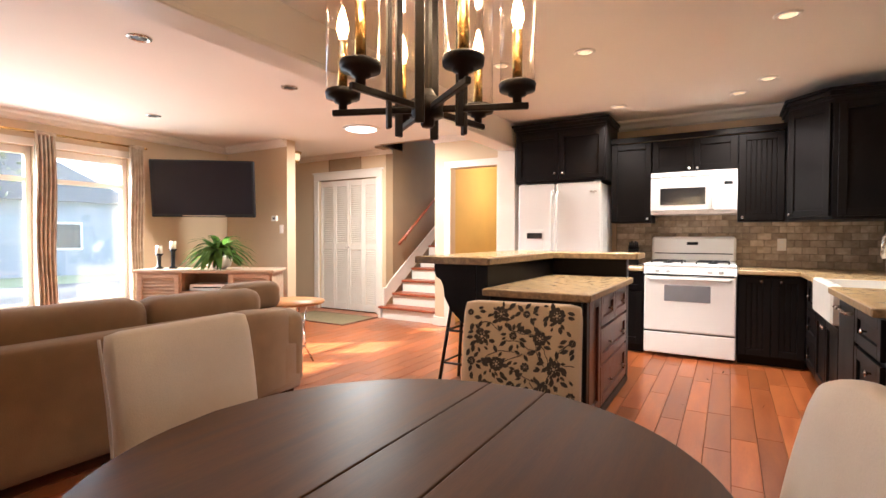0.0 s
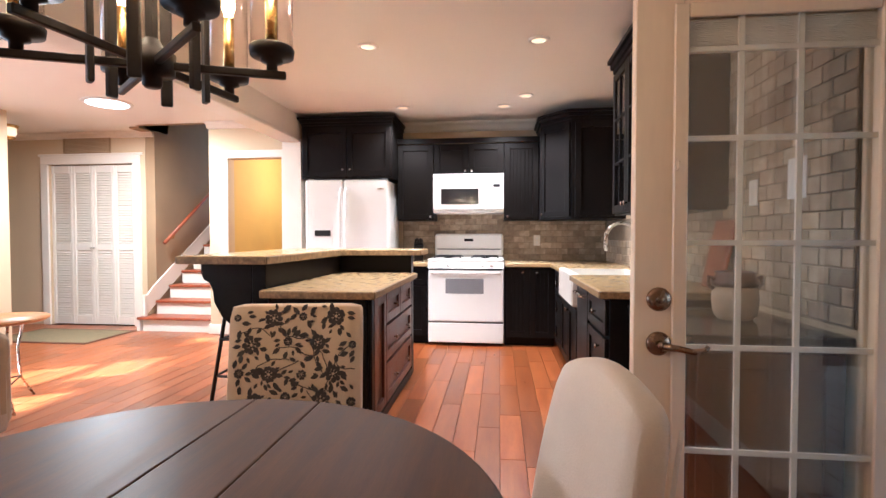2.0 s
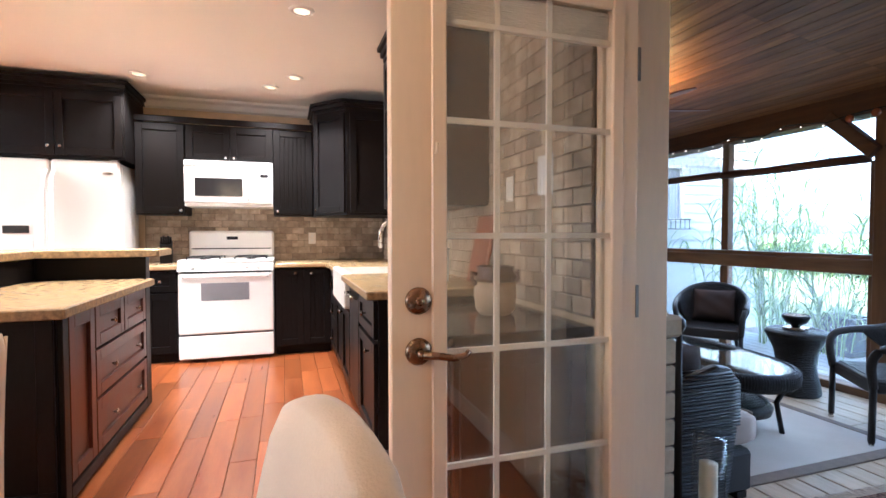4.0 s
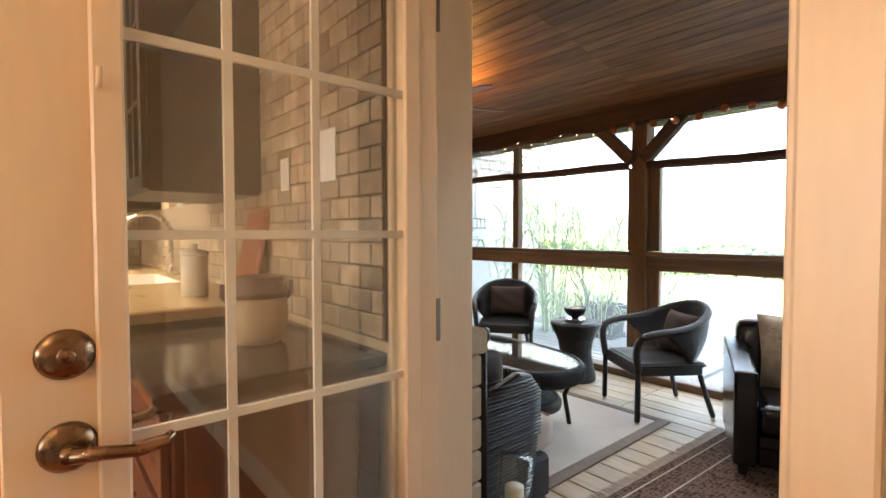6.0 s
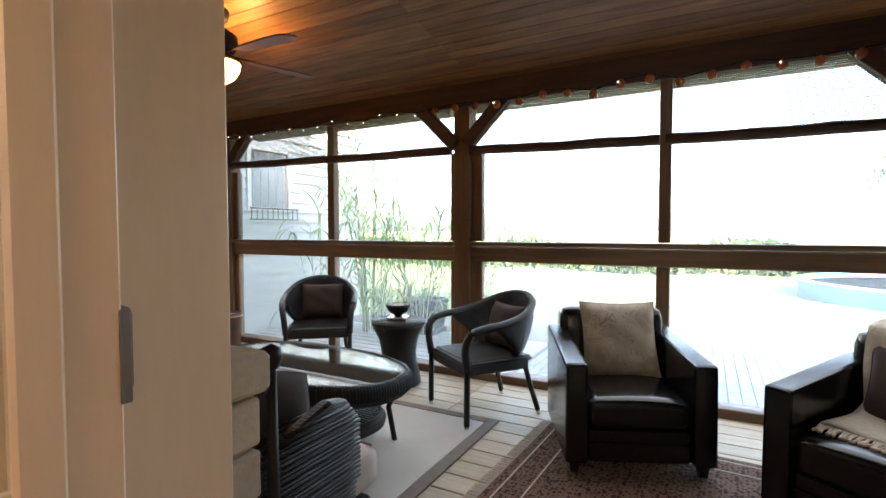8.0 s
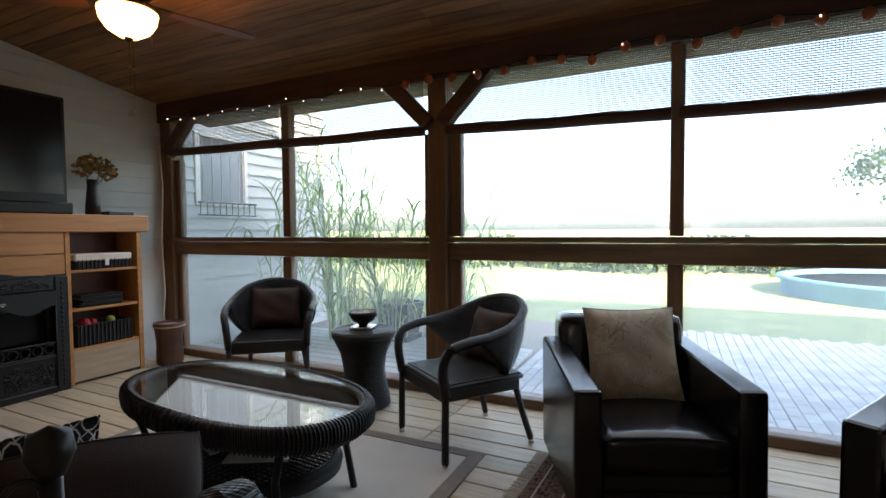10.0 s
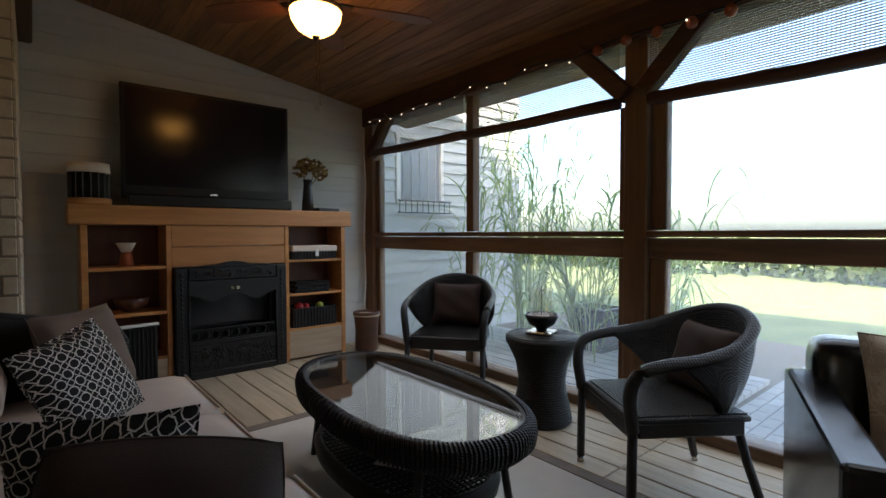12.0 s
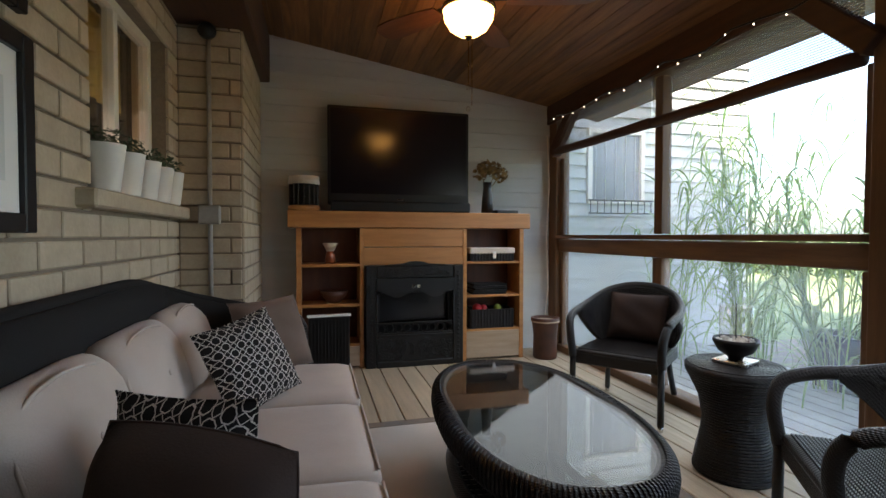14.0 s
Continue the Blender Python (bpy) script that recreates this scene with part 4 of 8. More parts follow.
for y0, y1 in ((4.66, 5.90), (5.99, 7.30), (3.04, 4.375), (1.79, 2.955), (0.66, 1.51), (-0.26, 0.58)):
    part("pane", Mesh().add([(0, y0, 1.126), (0, y1, 1.126), (0, y1, 2.215), (0, y0, 2.215)], [(0, 1, 2, 3)]), M["clearporch" if y0 > 4.5 else "porchglass"], pf)
for y0, y1 in ((4.66, 5.93), (6.02, 7.30), (3.075, 4.375), (1.79, 2.99), (0.70, 1.51), (-0.26, 0.62)):
    part("pane", Mesh().add([(0, y0, 0.066), (0, y1, 0.066), (0, y1, 0.965), (0, y0, 0.965)], [(0, 1, 2, 3)]), M["clearporch" if y0 > 4.5 else "porchglass"], pf)
# rolled bamboo blinds, each hanging a little lower towards the south
for y0, y1, z0, z1 in ((4.63, 5.96, 1.635, 1.655), (5.97, 7.33, 1.66, 1.69), (3.06, 4.45, 1.58, 1.625), (1.76, 3.02, 1.56, 1.58), (-0.25, 1.58, 1.55, 1.56)):
    bd = thing("bamboo_blind", "woven bamboo blind rolled part way down over a window", "blind", pose(PX - 0.09, 0, 0), "porch blinds")
    part("woven_slats", Mesh().add([(0, y0, z0 + 0.06), (0, y1, z1 + 0.06), (0, y1, 2.06), (0, y0, 2.06)], [(0, 1, 2, 3)]), M["blind"], bd)
    part("rolled_bottom", Mesh().tube([(0, y0, z0 + 0.036), (0, y0 + 0.3 * (y1 - y0), z0 + 0.036 + 0.28 * (z1 - z0)), (0, (y0 + y1) / 2, (z0 + z1) / 2 + 0.030), (0, y1, z1 + 0.036)], 0.036, 10), M["beam"], bd)

# ---- kitchen ----
CT = 0.835      # worktop height


def knob(parent, x, y, z, axis="y-"):
    rot = {"y-": (90, 0, 0), "x-": (0, -90, 0), "x+": (0, 90, 0)}[axis]
    part("knob", Mesh().lathe([(0.005, 0), (0.005, 0.012), (0.013, 0.018), (0.014, 0.024), (0.0, 0.028)], 12, m=pose(x, y, z, *rot)), M["chrome"], parent, "round nickel knob")


def front(ms, u0, u1, z0, z1, d, put, boards=None):
    """A framed door or drawer face; put(u0, u1, d0, d1, z0, z1) sets a box on the cabinet's face."""
    s = min(0.055, (u1 - u0) * 0.3, (z1 - z0) * 0.3)
    put(ms, u0, u0 + s, 0, d, z0, z1)
    put(ms, u1 - s, u1, 0, d, z0, z1)
    put(ms, u0 + s, u1 - s, 0, d, z0, z0 + s)
    put(ms, u0 + s, u1 - s, 0, d, z1 - s, z1)
    if boards is not None:
        n = max(2, int((u1 - u0 - 2 * s) / 0.035))
        w = (u1 - u0 - 2 * s) / n
        for i in range(n):
            boards.append(Mesh())
            put(boards[-1], u0 + s + i * w + 0.003, u0 + s + (i + 1) * w - 0.003, 0, d * 0.5, z0 + s, z1 - s)
    else:
        put(ms, u0 + s, u1 - s, 0, d * 0.35, z0 + s, z1 - s)


def put_y(at):
    """Faces that look south."""
    return lambda ms, u0, u1, d0, d1, z0, z1: ms.box(u0, u1, at - d1, at - d0, z0, z1, 0.002)


def put_x(at, s=-1):
    """Faces that look west (s = -1) or east."""
    return lambda ms, u0, u1, d0, d1, z0, z1: ms.box(*sorted((at + s * d0, at + s * d1)), u0, u1, z0, z1, 0.002)


def cabinet_y(name, label, x0, x1, y0, y1, z0, z1, doors, kn=(), bead=False, group="kitchen cabinets", toe=0.0):
    c = thing(name, label, "cabinet", None, group)
    ms = Mesh().box(x0, x1, y0 + 0.02, y1, z0 + toe, z1, 0.002)
    if toe:
        ms.box(x0 + 0.005, x1 - 0.005, y0 + 0.07, y1, z0, z0 + toe - 0.001)
    part("body", ms, M["black"], c)
    for u0, u1, a, b in doors:
        d, boards = Mesh(), []
        front(d, u0 + 0.003, u1 - 0.003, a + 0.003, b - 0.003, 0.02, put_y(y0 + 0.019), boards if bead else None)
        dr = part("door" if b - a > 0.25 else "drawer", d, M["black"], c)
        for bd in boards:
            part("board", bd, M["black"], dr)
    for kx, kz in kn:
        knob(c, kx, y0, kz)
    return c


BLK = "near-black lacquered kitchen cabinet "
# over and beside the fridge
c = cabinet_y("upper_cabinet", BLK + "above the fridge, with crown", -1.20, -0.24, 6.66, YN, 1.70, 2.25, [(-1.19, -0.715, 1.72, 2.22), (-0.715, -0.25, 1.72, 2.22)], [(-0.755, 1.79), (-0.675, 1.79)])


def crown(parent, pts, z, out=0.06, h=0.085):
    """Stepped crown along a cabinet's top; the outline runs round the visible faces."""
    ms = Mesh()
    for k, (o, za, zb) in enumerate(((out * 0.25, 0.0, h * 0.3), (out * 0.6, h * 0.3, h * 0.7), (out, h * 0.7, h))):
        c_ = Vector((sum(p[0] for p in pts) / len(pts), sum(p[1] for p in pts) / len(pts)))
        ring = []
        for p in pts:
            d = Vector(p) - c_
            ring.append((p[0] + math.copysign(o, d.x), p[1] + (-o if d.y < 0 else 0)))
        ms.prism(ring, z + za, z + zb - 0.0005)
    part("crown", ms, M["black"], parent)


crown(c, [(-1.19, 6.68), (-0.25, 6.68), (-0.25, YN - 0.01), (-1.19, YN - 0.01)], 2.25, 0.045)
c = cabinet_y("upper_cabinet", BLK + "with one door beside the microwave", -0.238, 0.155, 6.92, YN, 1.27, 2.08, [(-0.235, 0.15, 1.28, 2.07)], [(0.12, 1.31)])
c = cabinet_y("upper_cabinet", BLK + "over the microwave", 0.157, 0.895, 6.92, YN, 1.755, 2.08, [(0.16, 0.525, 1.765, 2.07), (0.525, 0.89, 1.765, 2.07)], [(0.49, 1.79), (0.56, 1.79)])
c = cabinet_y("upper_cabinet", BLK + "with beadboard door", 0.897, 1.255, 6.92, YN, 1.27, 2.08, [(0.90, 1.25, 1.28, 2.07)], [(0.935, 1.31)], True)
solid("trim_cabinet_rail", Mesh().box(-0.238, 1.255, 6.905, 6.92, 2.081, 2.135, 0.004), M["black"], "dark cabinet top rail", "trim")
# corner cabinet, face set diagonally
c = thing("corner_cabinet", BLK + "in the corner, diagonal face and crown", "cabinet", None, "kitchen cabinets")
out = [(1.26, 6.76), (1.52, 6.46), (1.78, 6.46), (2.015, 6.46), (2.015, YN - 0.005), (1.26, YN - 0.005)]
part("body", Mesh().prism(out, 1.265, 2.20), M["black"], c)
crown(c, [(1.27, 6.76), (1.52, 6.47), (2.01, 6.47), (2.01, YN - 0.01), (1.27, YN - 0.01)], 2.20, 0.045)
d = Mesh()
front(d, -0.185, 0.185, 1.29, 2.17, 0.02, put_y(0))
mm = Matrix.Translation((1.39, 6.61, 0)) @ pose(0, 0, 0, 0, 0, math.degrees(math.atan2(-0.30, 0.26)))
part("door", d, M["black"], c, m=mm)
part("knob", Mesh().lathe([(0.005, 0), (0.005, 0.012), (0.014, 0.02), (0.0, 0.026)], 12, m=mm @ pose(-0.15, -0.02, 1.32, 90)), M["chrome"], c)
d = Mesh()
front(d, 1.55, 1.99, 1.29, 2.17, 0.02, put_y(6.459))
part("side_panel", d, M["black"], c)
# glazed cabinet before the window
c = thing("glass_cabinet", BLK + "with glazed doors and crown", "cabinet", None, "kitchen cabinets")
part("body", Mesh().box(1.61, 2.015, 4.42, 4.44, 1.24, 2.16).box(1.61, 2.015, 5.10, 5.12, 1.24, 2.16).box(1.61, 2.015, 4.441, 5.099, 1.24, 1.26).box(1.61, 2.015, 4.441, 5.099, 2.14, 2.16).box(1.99, 2.015, 4.441, 5.099, 1.261, 2.139).box(1.63, 1.989, 4.441, 5.099, 1.56, 1.575).box(1.63, 1.989, 4.441, 5.099, 1.86, 1.875), M["black"], c)
crown(c, [(1.60, 4.43), (2.01, 4.43), (2.01, 5.11), (1.60, 5.11)], 2.16, 0.05)
for y0, y1 in ((4.425, 4.769), (4.771, 5.115)):
    d = Mesh()
    for a0, a1, b0, b1 in ((y0, y0 + 0.05, 1.25, 2.15), (y1 - 0.05, y1, 1.25, 2.15), (y0 + 0.051, y1 - 0.051, 1.25, 1.30), (y0 + 0.051, y1 - 0.051, 2.10, 2.15),
                           ((y0 + y1) / 2 - 0.008, (y0 + y1) / 2 + 0.008, 1.301, 2.099), (y0 + 0.051, y1 - 0.051, 1.56, 1.575), (y0 + 0.051, y1 - 0.051, 1.84, 1.855)):
        d.box(1.59, 1.609, a0, a1, b0, b1, 0.002)
    dd = part("door", d, M["black"], c)
    part("pane", Mesh().box(1.598, 1.601, y0 + 0.05, y1 - 0.05, 1.30, 2.10), M["glass"], dd)
    knob(c, 1.59, (y0 + y1) / 2 + (0.14 if y0 < 4.5 else -0.14), 1.30, "x-")

# fridge
f = thing("fridge", "white side-by-side fridge with water dispenser", "fridge", pose(-0.725, 6.70, 0))
part("body", Mesh().box(-0.445, 0.445, 0.05, 0.50, 0.02, 1.675, 0.008), M["appliance"], f)
for x0, x1 in ((-0.445, -0.035), (-0.029, 0.445)):
    d = part("door", Mesh().box(x0, x1, -0.03, 0.047, 0.10, 1.69, 0.018), M["appliance"], f, bevel=0.006)
    hx = -0.055 if x0 < -0.2 else -0.005
    part("handle", Mesh().tube([(hx, -0.032, 1.60), (hx, -0.075, 1.54), (hx, -0.085, 1.2), (hx, -0.085, 0.85), (hx, -0.075, 0.55), (hx, -0.032, 0.49)], 0.014, 10), M["appliance"], d)
    part("hinge_cap", Mesh().box(x0 + 0.02 if x0 < -0.2 else x1 - 0.08, x0 + 0.08 if x0 < -0.2 else x1 - 0.02, 0.0, 0.06, 1.691, 1.715, 0.006), M["appliance"], d)
part("dispenser", Mesh().box(-0.35, -0.15, -0.036, -0.031, 0.92, 1.20, 0.002).box(-0.34, -0.16, -0.040, -0.0365, 1.10, 1.17, 0.001), M["appliance"], f)
part("dispenser_panel", Mesh().box(-0.335, -0.165, -0.043, -0.0405, 1.105, 1.165), M["blackglass"], f, "dark dispenser display")
part("badge", Mesh().box(0.33, 0.40, -0.0335, -0.0305, 1.58, 1.595), M["steel"], f)

# stove
s = thing("stove", "white gas range with oven window and lower drawer", "stove", pose(0.515, 6.64, 0))
part("body", Mesh().box(-0.378, 0.378, 0.03, 0.58, 0.03, 0.845, 0.004), M["appliance"], s)
part("cooktop", Mesh().box(-0.382, 0.382, -0.01, 0.585, 0.846, 0.875, 0.008), M["appliance"], s)
part("control_panel", Mesh().prism([(-0.035, 0.78), (0.029, 0.78), (0.029, 0.845), (-0.012, 0.845)], -0.38, 0.38, "x"), M["appliance"], s)
for x_ in (-0.26, -0.17, 0.17, 0.26):
    part("burner_knob", Mesh().lathe([(0.022, 0), (0.022, 0.008), (0.014, 0.012), (0.013, 0.026), (0.0, 0.028)], 14, m=pose(x_, -0.026, 0.812, 72)), M["appliance"], s)
part("oven_door", Mesh().box(-0.376, 0.376, -0.03, 0.028, 0.245, 0.765, 0.012), M["appliance"], s, bevel=0.004)
part("oven_window", Mesh().box(-0.20, 0.18, -0.0345, -0.0305, 0.53, 0.68, 0.002), M["greyglass"], s, "grey tinted oven window")
part("oven_handle", Mesh().tube([(-0.33, -0.031, 0.735), (-0.32, -0.07, 0.74), (0.32, -0.07, 0.74), (0.33, -0.031, 0.735)], 0.014, 10), M["appliance"], s)
part("vent_slot", Mesh().box(-0.36, 0.36, -0.028, 0.02, 0.768, 0.777), M["blackglass"], s)
part("drawer", Mesh().box(-0.376, 0.376, -0.025, 0.028, 0.035, 0.232, 0.008), M["appliance"], s)
# dark strip drawn as the shade in the gap over the drawer
part("drawer_gap", Mesh().box(-0.374, 0.374, -0.012, 0.02, 0.2335, 0.2435), M["blackglass"], s)
part("backguard", Mesh().box(-0.378, 0.378, 0.50, 0.585, 0.876, 1.13, 0.02), M["appliance"], s, bevel=0.006)
# dark strip on the enamel, drawn as a shaded gap
part("backguard_gap", Mesh().box(-0.35, 0.35, 0.496, 0.4995, 0.955, 0.965), M["blackglass"], s)
part("clock", Mesh().box(-0.05, 0.05, 0.4955, 0.499, 1.045, 1.075), M["blackglass"], s)
for x_ in (-0.19, 0.19):
    g = Mesh()
    for y_ in (0.10, 0.24, 0.38):
        g.tube([(x_ - 0.13, y_, 0.895), (x_ + 0.13, y_, 0.895)], 0.006, 6)
    for xx in (-0.13, 0.0, 0.13):
        g.tube([(x_ + xx, 0.05, 0.878), (x_ + xx, 0.06, 0.896), (x_ + xx, 0.42, 0.896), (x_ + xx, 0.43, 0.878)], 0.006, 6)
    g.lathe([(0.04, 0.876), (0.04, 0.886), (0.0, 0.888)], 14, (x_, 0.13, 0)).lathe([(0.04, 0.876), (0.04, 0.886), (0.0, 0.888)], 14, (x_, 0.35, 0))
    part("burner_grate", g, M["castiron"], s)

# microwave
mw = thing("microwave", "white over-range microwave with dark window", "microwave", pose(0.525, 6.84, 1.345))
part("body", Mesh().box(-0.367, 0.367, 0.025, 0.40, 0.0, 0.405, 0.004), M["appliance"], mw)
part("door", Mesh().box(-0.367, 0.19, -0.012, 0.024, 0.03, 0.35, 0.01), M["appliance"], mw)
part("window", Mesh().box(-0.28, 0.11, -0.0165, -0.0125, 0.09, 0.25, 0.002), M["blackglass"], mw, "dark microwave window")
part("control_panel", Mesh().box(0.194, 0.367, -0.012, 0.024, 0.03, 0.35, 0.006), M["appliance"], mw)
part("display", Mesh().box(0.26, 0.33, -0.0155, -0.0125, 0.265, 0.295), M["blackglass"], mw)
part("vent_grille", Mesh().box(-0.367, 0.367, -0.010, 0.024, 0.354, 0.405, 0.006), M["appliance"], mw)
part("handle", Mesh().tube([(0.165, -0.012, 0.32), (0.165, -0.04, 0.31), (0.165, -0.04, 0.07), (0.165, -0.012, 0.06)], 0.009, 8), M["appliance"], mw)

# base cabinets
cabinet_y("base_cabinet", BLK + "beside the stove", -0.14, 0.128, 6.66, YN, 0, 0.795, [(-0.13, 0.12, 0.09, 0.60), (-0.13, 0.12, 0.61, 0.78)], [(0.0, 0.70)], toe=0.08)
c = cabinet_y("base_cabinet", BLK + "with beadboard doors", 0.902, 1.40, 6.66, YN, 0, 0.795, [(0.91, 1.15, 0.09, 0.785), (1.15, 1.39, 0.09, 0.785)], [(1.08, 0.74), (1.22, 0.74)], True, toe=0.08)
BX = 1.38
c = thing("base_cabinet", BLK + "with drawers and a black end panel", "cabinet", None, "kitchen cabinets")
part("body", Mesh().box(BX + 0.02, 2.015, 4.30, 4.80, 0.08, 0.795, 0.002).box(BX + 0.08, 2.015, 4.31, 4.80, 0, 0.079), M["black"], c)
for a, b in ((0.10, 0.58), (0.60, 0.78)):
    d = Mesh()
    front(d, 4.31, 4.79, a, b, 0.02, put_x(BX + 0.019))
    part("door" if a < 0.3 else "drawer", d, M["black"], c)
    knob(c, BX, 4.45 if a < 0.3 else 4.55, b - 0.06 if a < 0.3 else 0.69, "x-")
dw = thing("dishwasher", "dark panelled dishwasher under the worktop", "dishwasher")
part("body", Mesh().box(BX + 0.02, 2.015, 4.803, 5.20, 0.08, 0.795, 0.002).box(BX + 0.08, 2.015, 4.81, 5.2, 0, 0.079), M["black"], dw)
part("door", Mesh().box(BX, BX + 0.0195, 4.806, 5.197, 0.10, 0.785, 0.006), M["black"], dw)
part("handle", Mesh().tube([(BX, 4.85, 0.73), (BX - 0.03, 4.86, 0.73), (BX - 0.03, 5.14, 0.73), (BX, 5.15, 0.73)], 0.009, 8), M["steel"], dw)
c = thing("sink_cabinet", BLK + "under the farmhouse sink", "cabinet", None, "kitchen cabinets")
part("body", Mesh().box(BX + 0.02, 2.015, 5.203, 6.05, 0.08, 0.60, 0.002).box(BX + 0.08, 2.015, 5.21, 6.05, 0, 0.079).box(BX + 0.02, 2.015, 6.0, 6.64, 0.601, 0.795).box(BX + 0.02, 2.015, 6.051, 6.64, 0.08, 0.60), M["black"], c)
for a, b in ((5.21, 5.62), (5.63, 6.04)):
    d = Mesh()
    front(d, a, b, 0.10, 0.59, 0.02, put_x(BX + 0.019))
    part("door", d, M["black"], c)
    knob(c, BX, 5.59 if a < 5.5 else 5.66, 0.54, "x-")
for a, b in ((0.10, 0.32), (0.33, 0.55), (0.56, 0.785)):
    d = Mesh()
    front(d, 6.06, 6.50, a, b, 0.02, put_x(BX + 0.019))
    part("drawer", d, M["black"], c)
    knob(c, BX, 6.28, (a + b) / 2, "x-")
sink = thing("farmhouse_sink", "white apron-front farmhouse sink set in the worktop", "sink")
part("basin", Mesh().box(BX - 0.03, BX + 0.03, 5.26, 5.98, 0.605, 0.84, 0.012).box(1.88, 1.90, 5.26, 5.98, 0.605, 0.83).box(BX + 0.031, 1.879, 5.26, 5.28, 0.605, 0.83).box(BX + 0.031, 1.879, 5.96, 5.98, 0.605, 0.83).box(BX + 0.031, 1.879, 5.281, 5.959, 0.605, 0.625), M["ceramic"], sink)
fc = thing("faucet", "brushed nickel gooseneck kitchen faucet", "faucet", pose(1.95, 5.83, CT))
arc = [(0, 0, 0), (0, 0, 0.22)] + [(-0.125 + 0.125 * math.cos(a), 0, 0.25 + 0.125 * math.sin(a)) for a in [math.pi * k / 10 for k in range(11)]] + [(-0.25, 0, 0.15)]
part("spout", Mesh().tube(arc, 0.016, 10), M["steel"], fc)
part("base", Mesh().lathe([(0.026, 0), (0.026, 0.012), (0.018, 0.03), (0.016, 0.07)], 16), M["steel"], fc)
part("lever", Mesh().tube([(0, 0.016, 0.06), (-0.01, 0.05, 0.085), (-0.02, 0.09, 0.10)], 0.008, 8), M["steel"], fc)
# worktops
wt = thing("worktop", "tan granite worktop with a chiselled edge", "worktop")
part("slab", Mesh().box(0.905, 2.018, 6.62, YN - 0.002, 0.797, CT, 0.006).box(BX - 0.035, 2.018, 5.99, 6.619, 0.797, CT, 0.006).box(BX - 0.035, 2.018, 4.25, 5.25, 0.797, CT, 0.006).box(1.905, 2.018, 5.251, 5.989, 0.797, CT, 0.004), M["counter"], wt)
part("front_edge", Mesh().box(BX - 0.045, BX - 0.0355, 4.25, 5.25, 0.795, CT - 0.003, 0.004).box(BX - 0.045, 2.018, 4.239, 4.2495, 0.795, CT - 0.003, 0.004), M["edge"], wt, "rough chiselled granite edge")
wt = thing("worktop", "short tan granite worktop beside the stove", "worktop")
part("slab", Mesh().box(-0.16, 0.128, 6.62, YN - 0.002, 0.797, CT, 0.006), M["counter"], wt)
# backsplash backing (tiles come last)
backsplash = solid("trim_backsplash", Mesh().box(-0.24, WX0, YN - 0.012, YN - 0.004, CT + 0.001, 1.36), M["grout"], "tumbled stone tile backsplash", "tiles")
east_tiles = solid("trim_tile_wall", Mesh().box(WX0 - 0.012, WX0 - 0.004, 3.52, 7.23, CT - 0.04, 1.26).box(WX0 - 0.012, WX0 - 0.004, 3.52, 4.41, 1.2605, 2.26), M["grout"], "stone tiled wall beside the porch door", "tiles")
for x_, y_, ax in ((1.26, YN - 0.022, "y"), (WX0 - 0.022, 4.15, "x")):
    o = thing("wall_outlet", "white double wall outlet", "outlet", pose(x_, y_, 1.055 if ax == "y" else 1.30, 0, 0, 0 if ax == "y" else -90))
    part("plate", Mesh().box(-0.036, 0.036, -0.006, 0, -0.058, 0.058, 0.003), M["white"], o)
    for z_ in (-0.022, 0.022):
        part("socket", Mesh().box(-0.014, 0.014, -0.008, -0.0062, z_ - 0.013, z_ + 0.013, 0.002), M["appliance"], o)
# knife block
kb = thing("knife_block", "dark knife block with black handles", "knife block", pose(-0.03, 7.05, CT, 0, 0, 10))
part("block", Mesh().prism([(-0.08, 0), (0.08, 0), (0.08, 0.12), (-0.02, 0.20), (-0.08, 0.16)], -0.05, 0.05, "x"), M["black"], kb)
for i in range(5):
    part("knife_handle", Mesh().tube([(-0.035 + 0.0175 * i, -0.04, 0.175), (-0.035 + 0.0175 * i, -0.085, 0.235 + 0.01 * (i % 2))], 0.009, 6), M["plastic"], kb)
# low side cabinet behind the door, dark stone top
sc = thing("side_cabinet", "red-brown wooden side cabinet with a black stone top", "cabinet")
part("body", Mesh().box(1.50, 2.0, 3.54, 4.22, 0.02, 0.735, 0.004), M["islandwood"], sc)
part("top", Mesh().box(1.46, 2.004, 3.50, 4.235, 0.736, 0.772, 0.006), M["darkstone"], sc, "polished black stone top")
for a, b in ((0.06, 0.50), (0.53, 0.71)):
    d = Mesh()
    front(d, 3.56, 4.20, a, b, 0.018, put_x(1.499))
    part("door" if a < 0.3 else "drawer", d, M["islandwood"], sc)
    knob(sc, 1.48, 3.88, b - 0.08, "x-")
for a, b in ((1.52, 1.98),):
    d = Mesh()
    front(d, a, b, 0.06, 0.71, 0.018, put_y(3.539))
    part("end_panel", d, M["islandwood"], sc)
jar = thing("jar", "tan stoneware crock with a brown glazed rim and side handles", "jar", pose(1.79, 3.86, 0.772))
part("body", Mesh().lathe([(0.06, 0), (0.078, 0.02), (0.085, 0.08), (0.08, 0.13)], 24), M["oak"], jar)
part("rim", Mesh().lathe([(0.08, 0.1305), (0.086, 0.15), (0.07, 0.175), (0.076, 0.19), (0.066, 0.192), (0.06, 0.16)], 24), M["log"], jar, "brown glazed rim")
for s_ in (-1, 1):
    part("handle", Mesh().tube([(s_ * 0.08, 0, 0.16), (s_ * 0.10, 0, 0.17), (s_ * 0.10, 0, 0.14), (s_ * 0.082, 0, 0.12)], 0.008, 8), M["log"], jar)
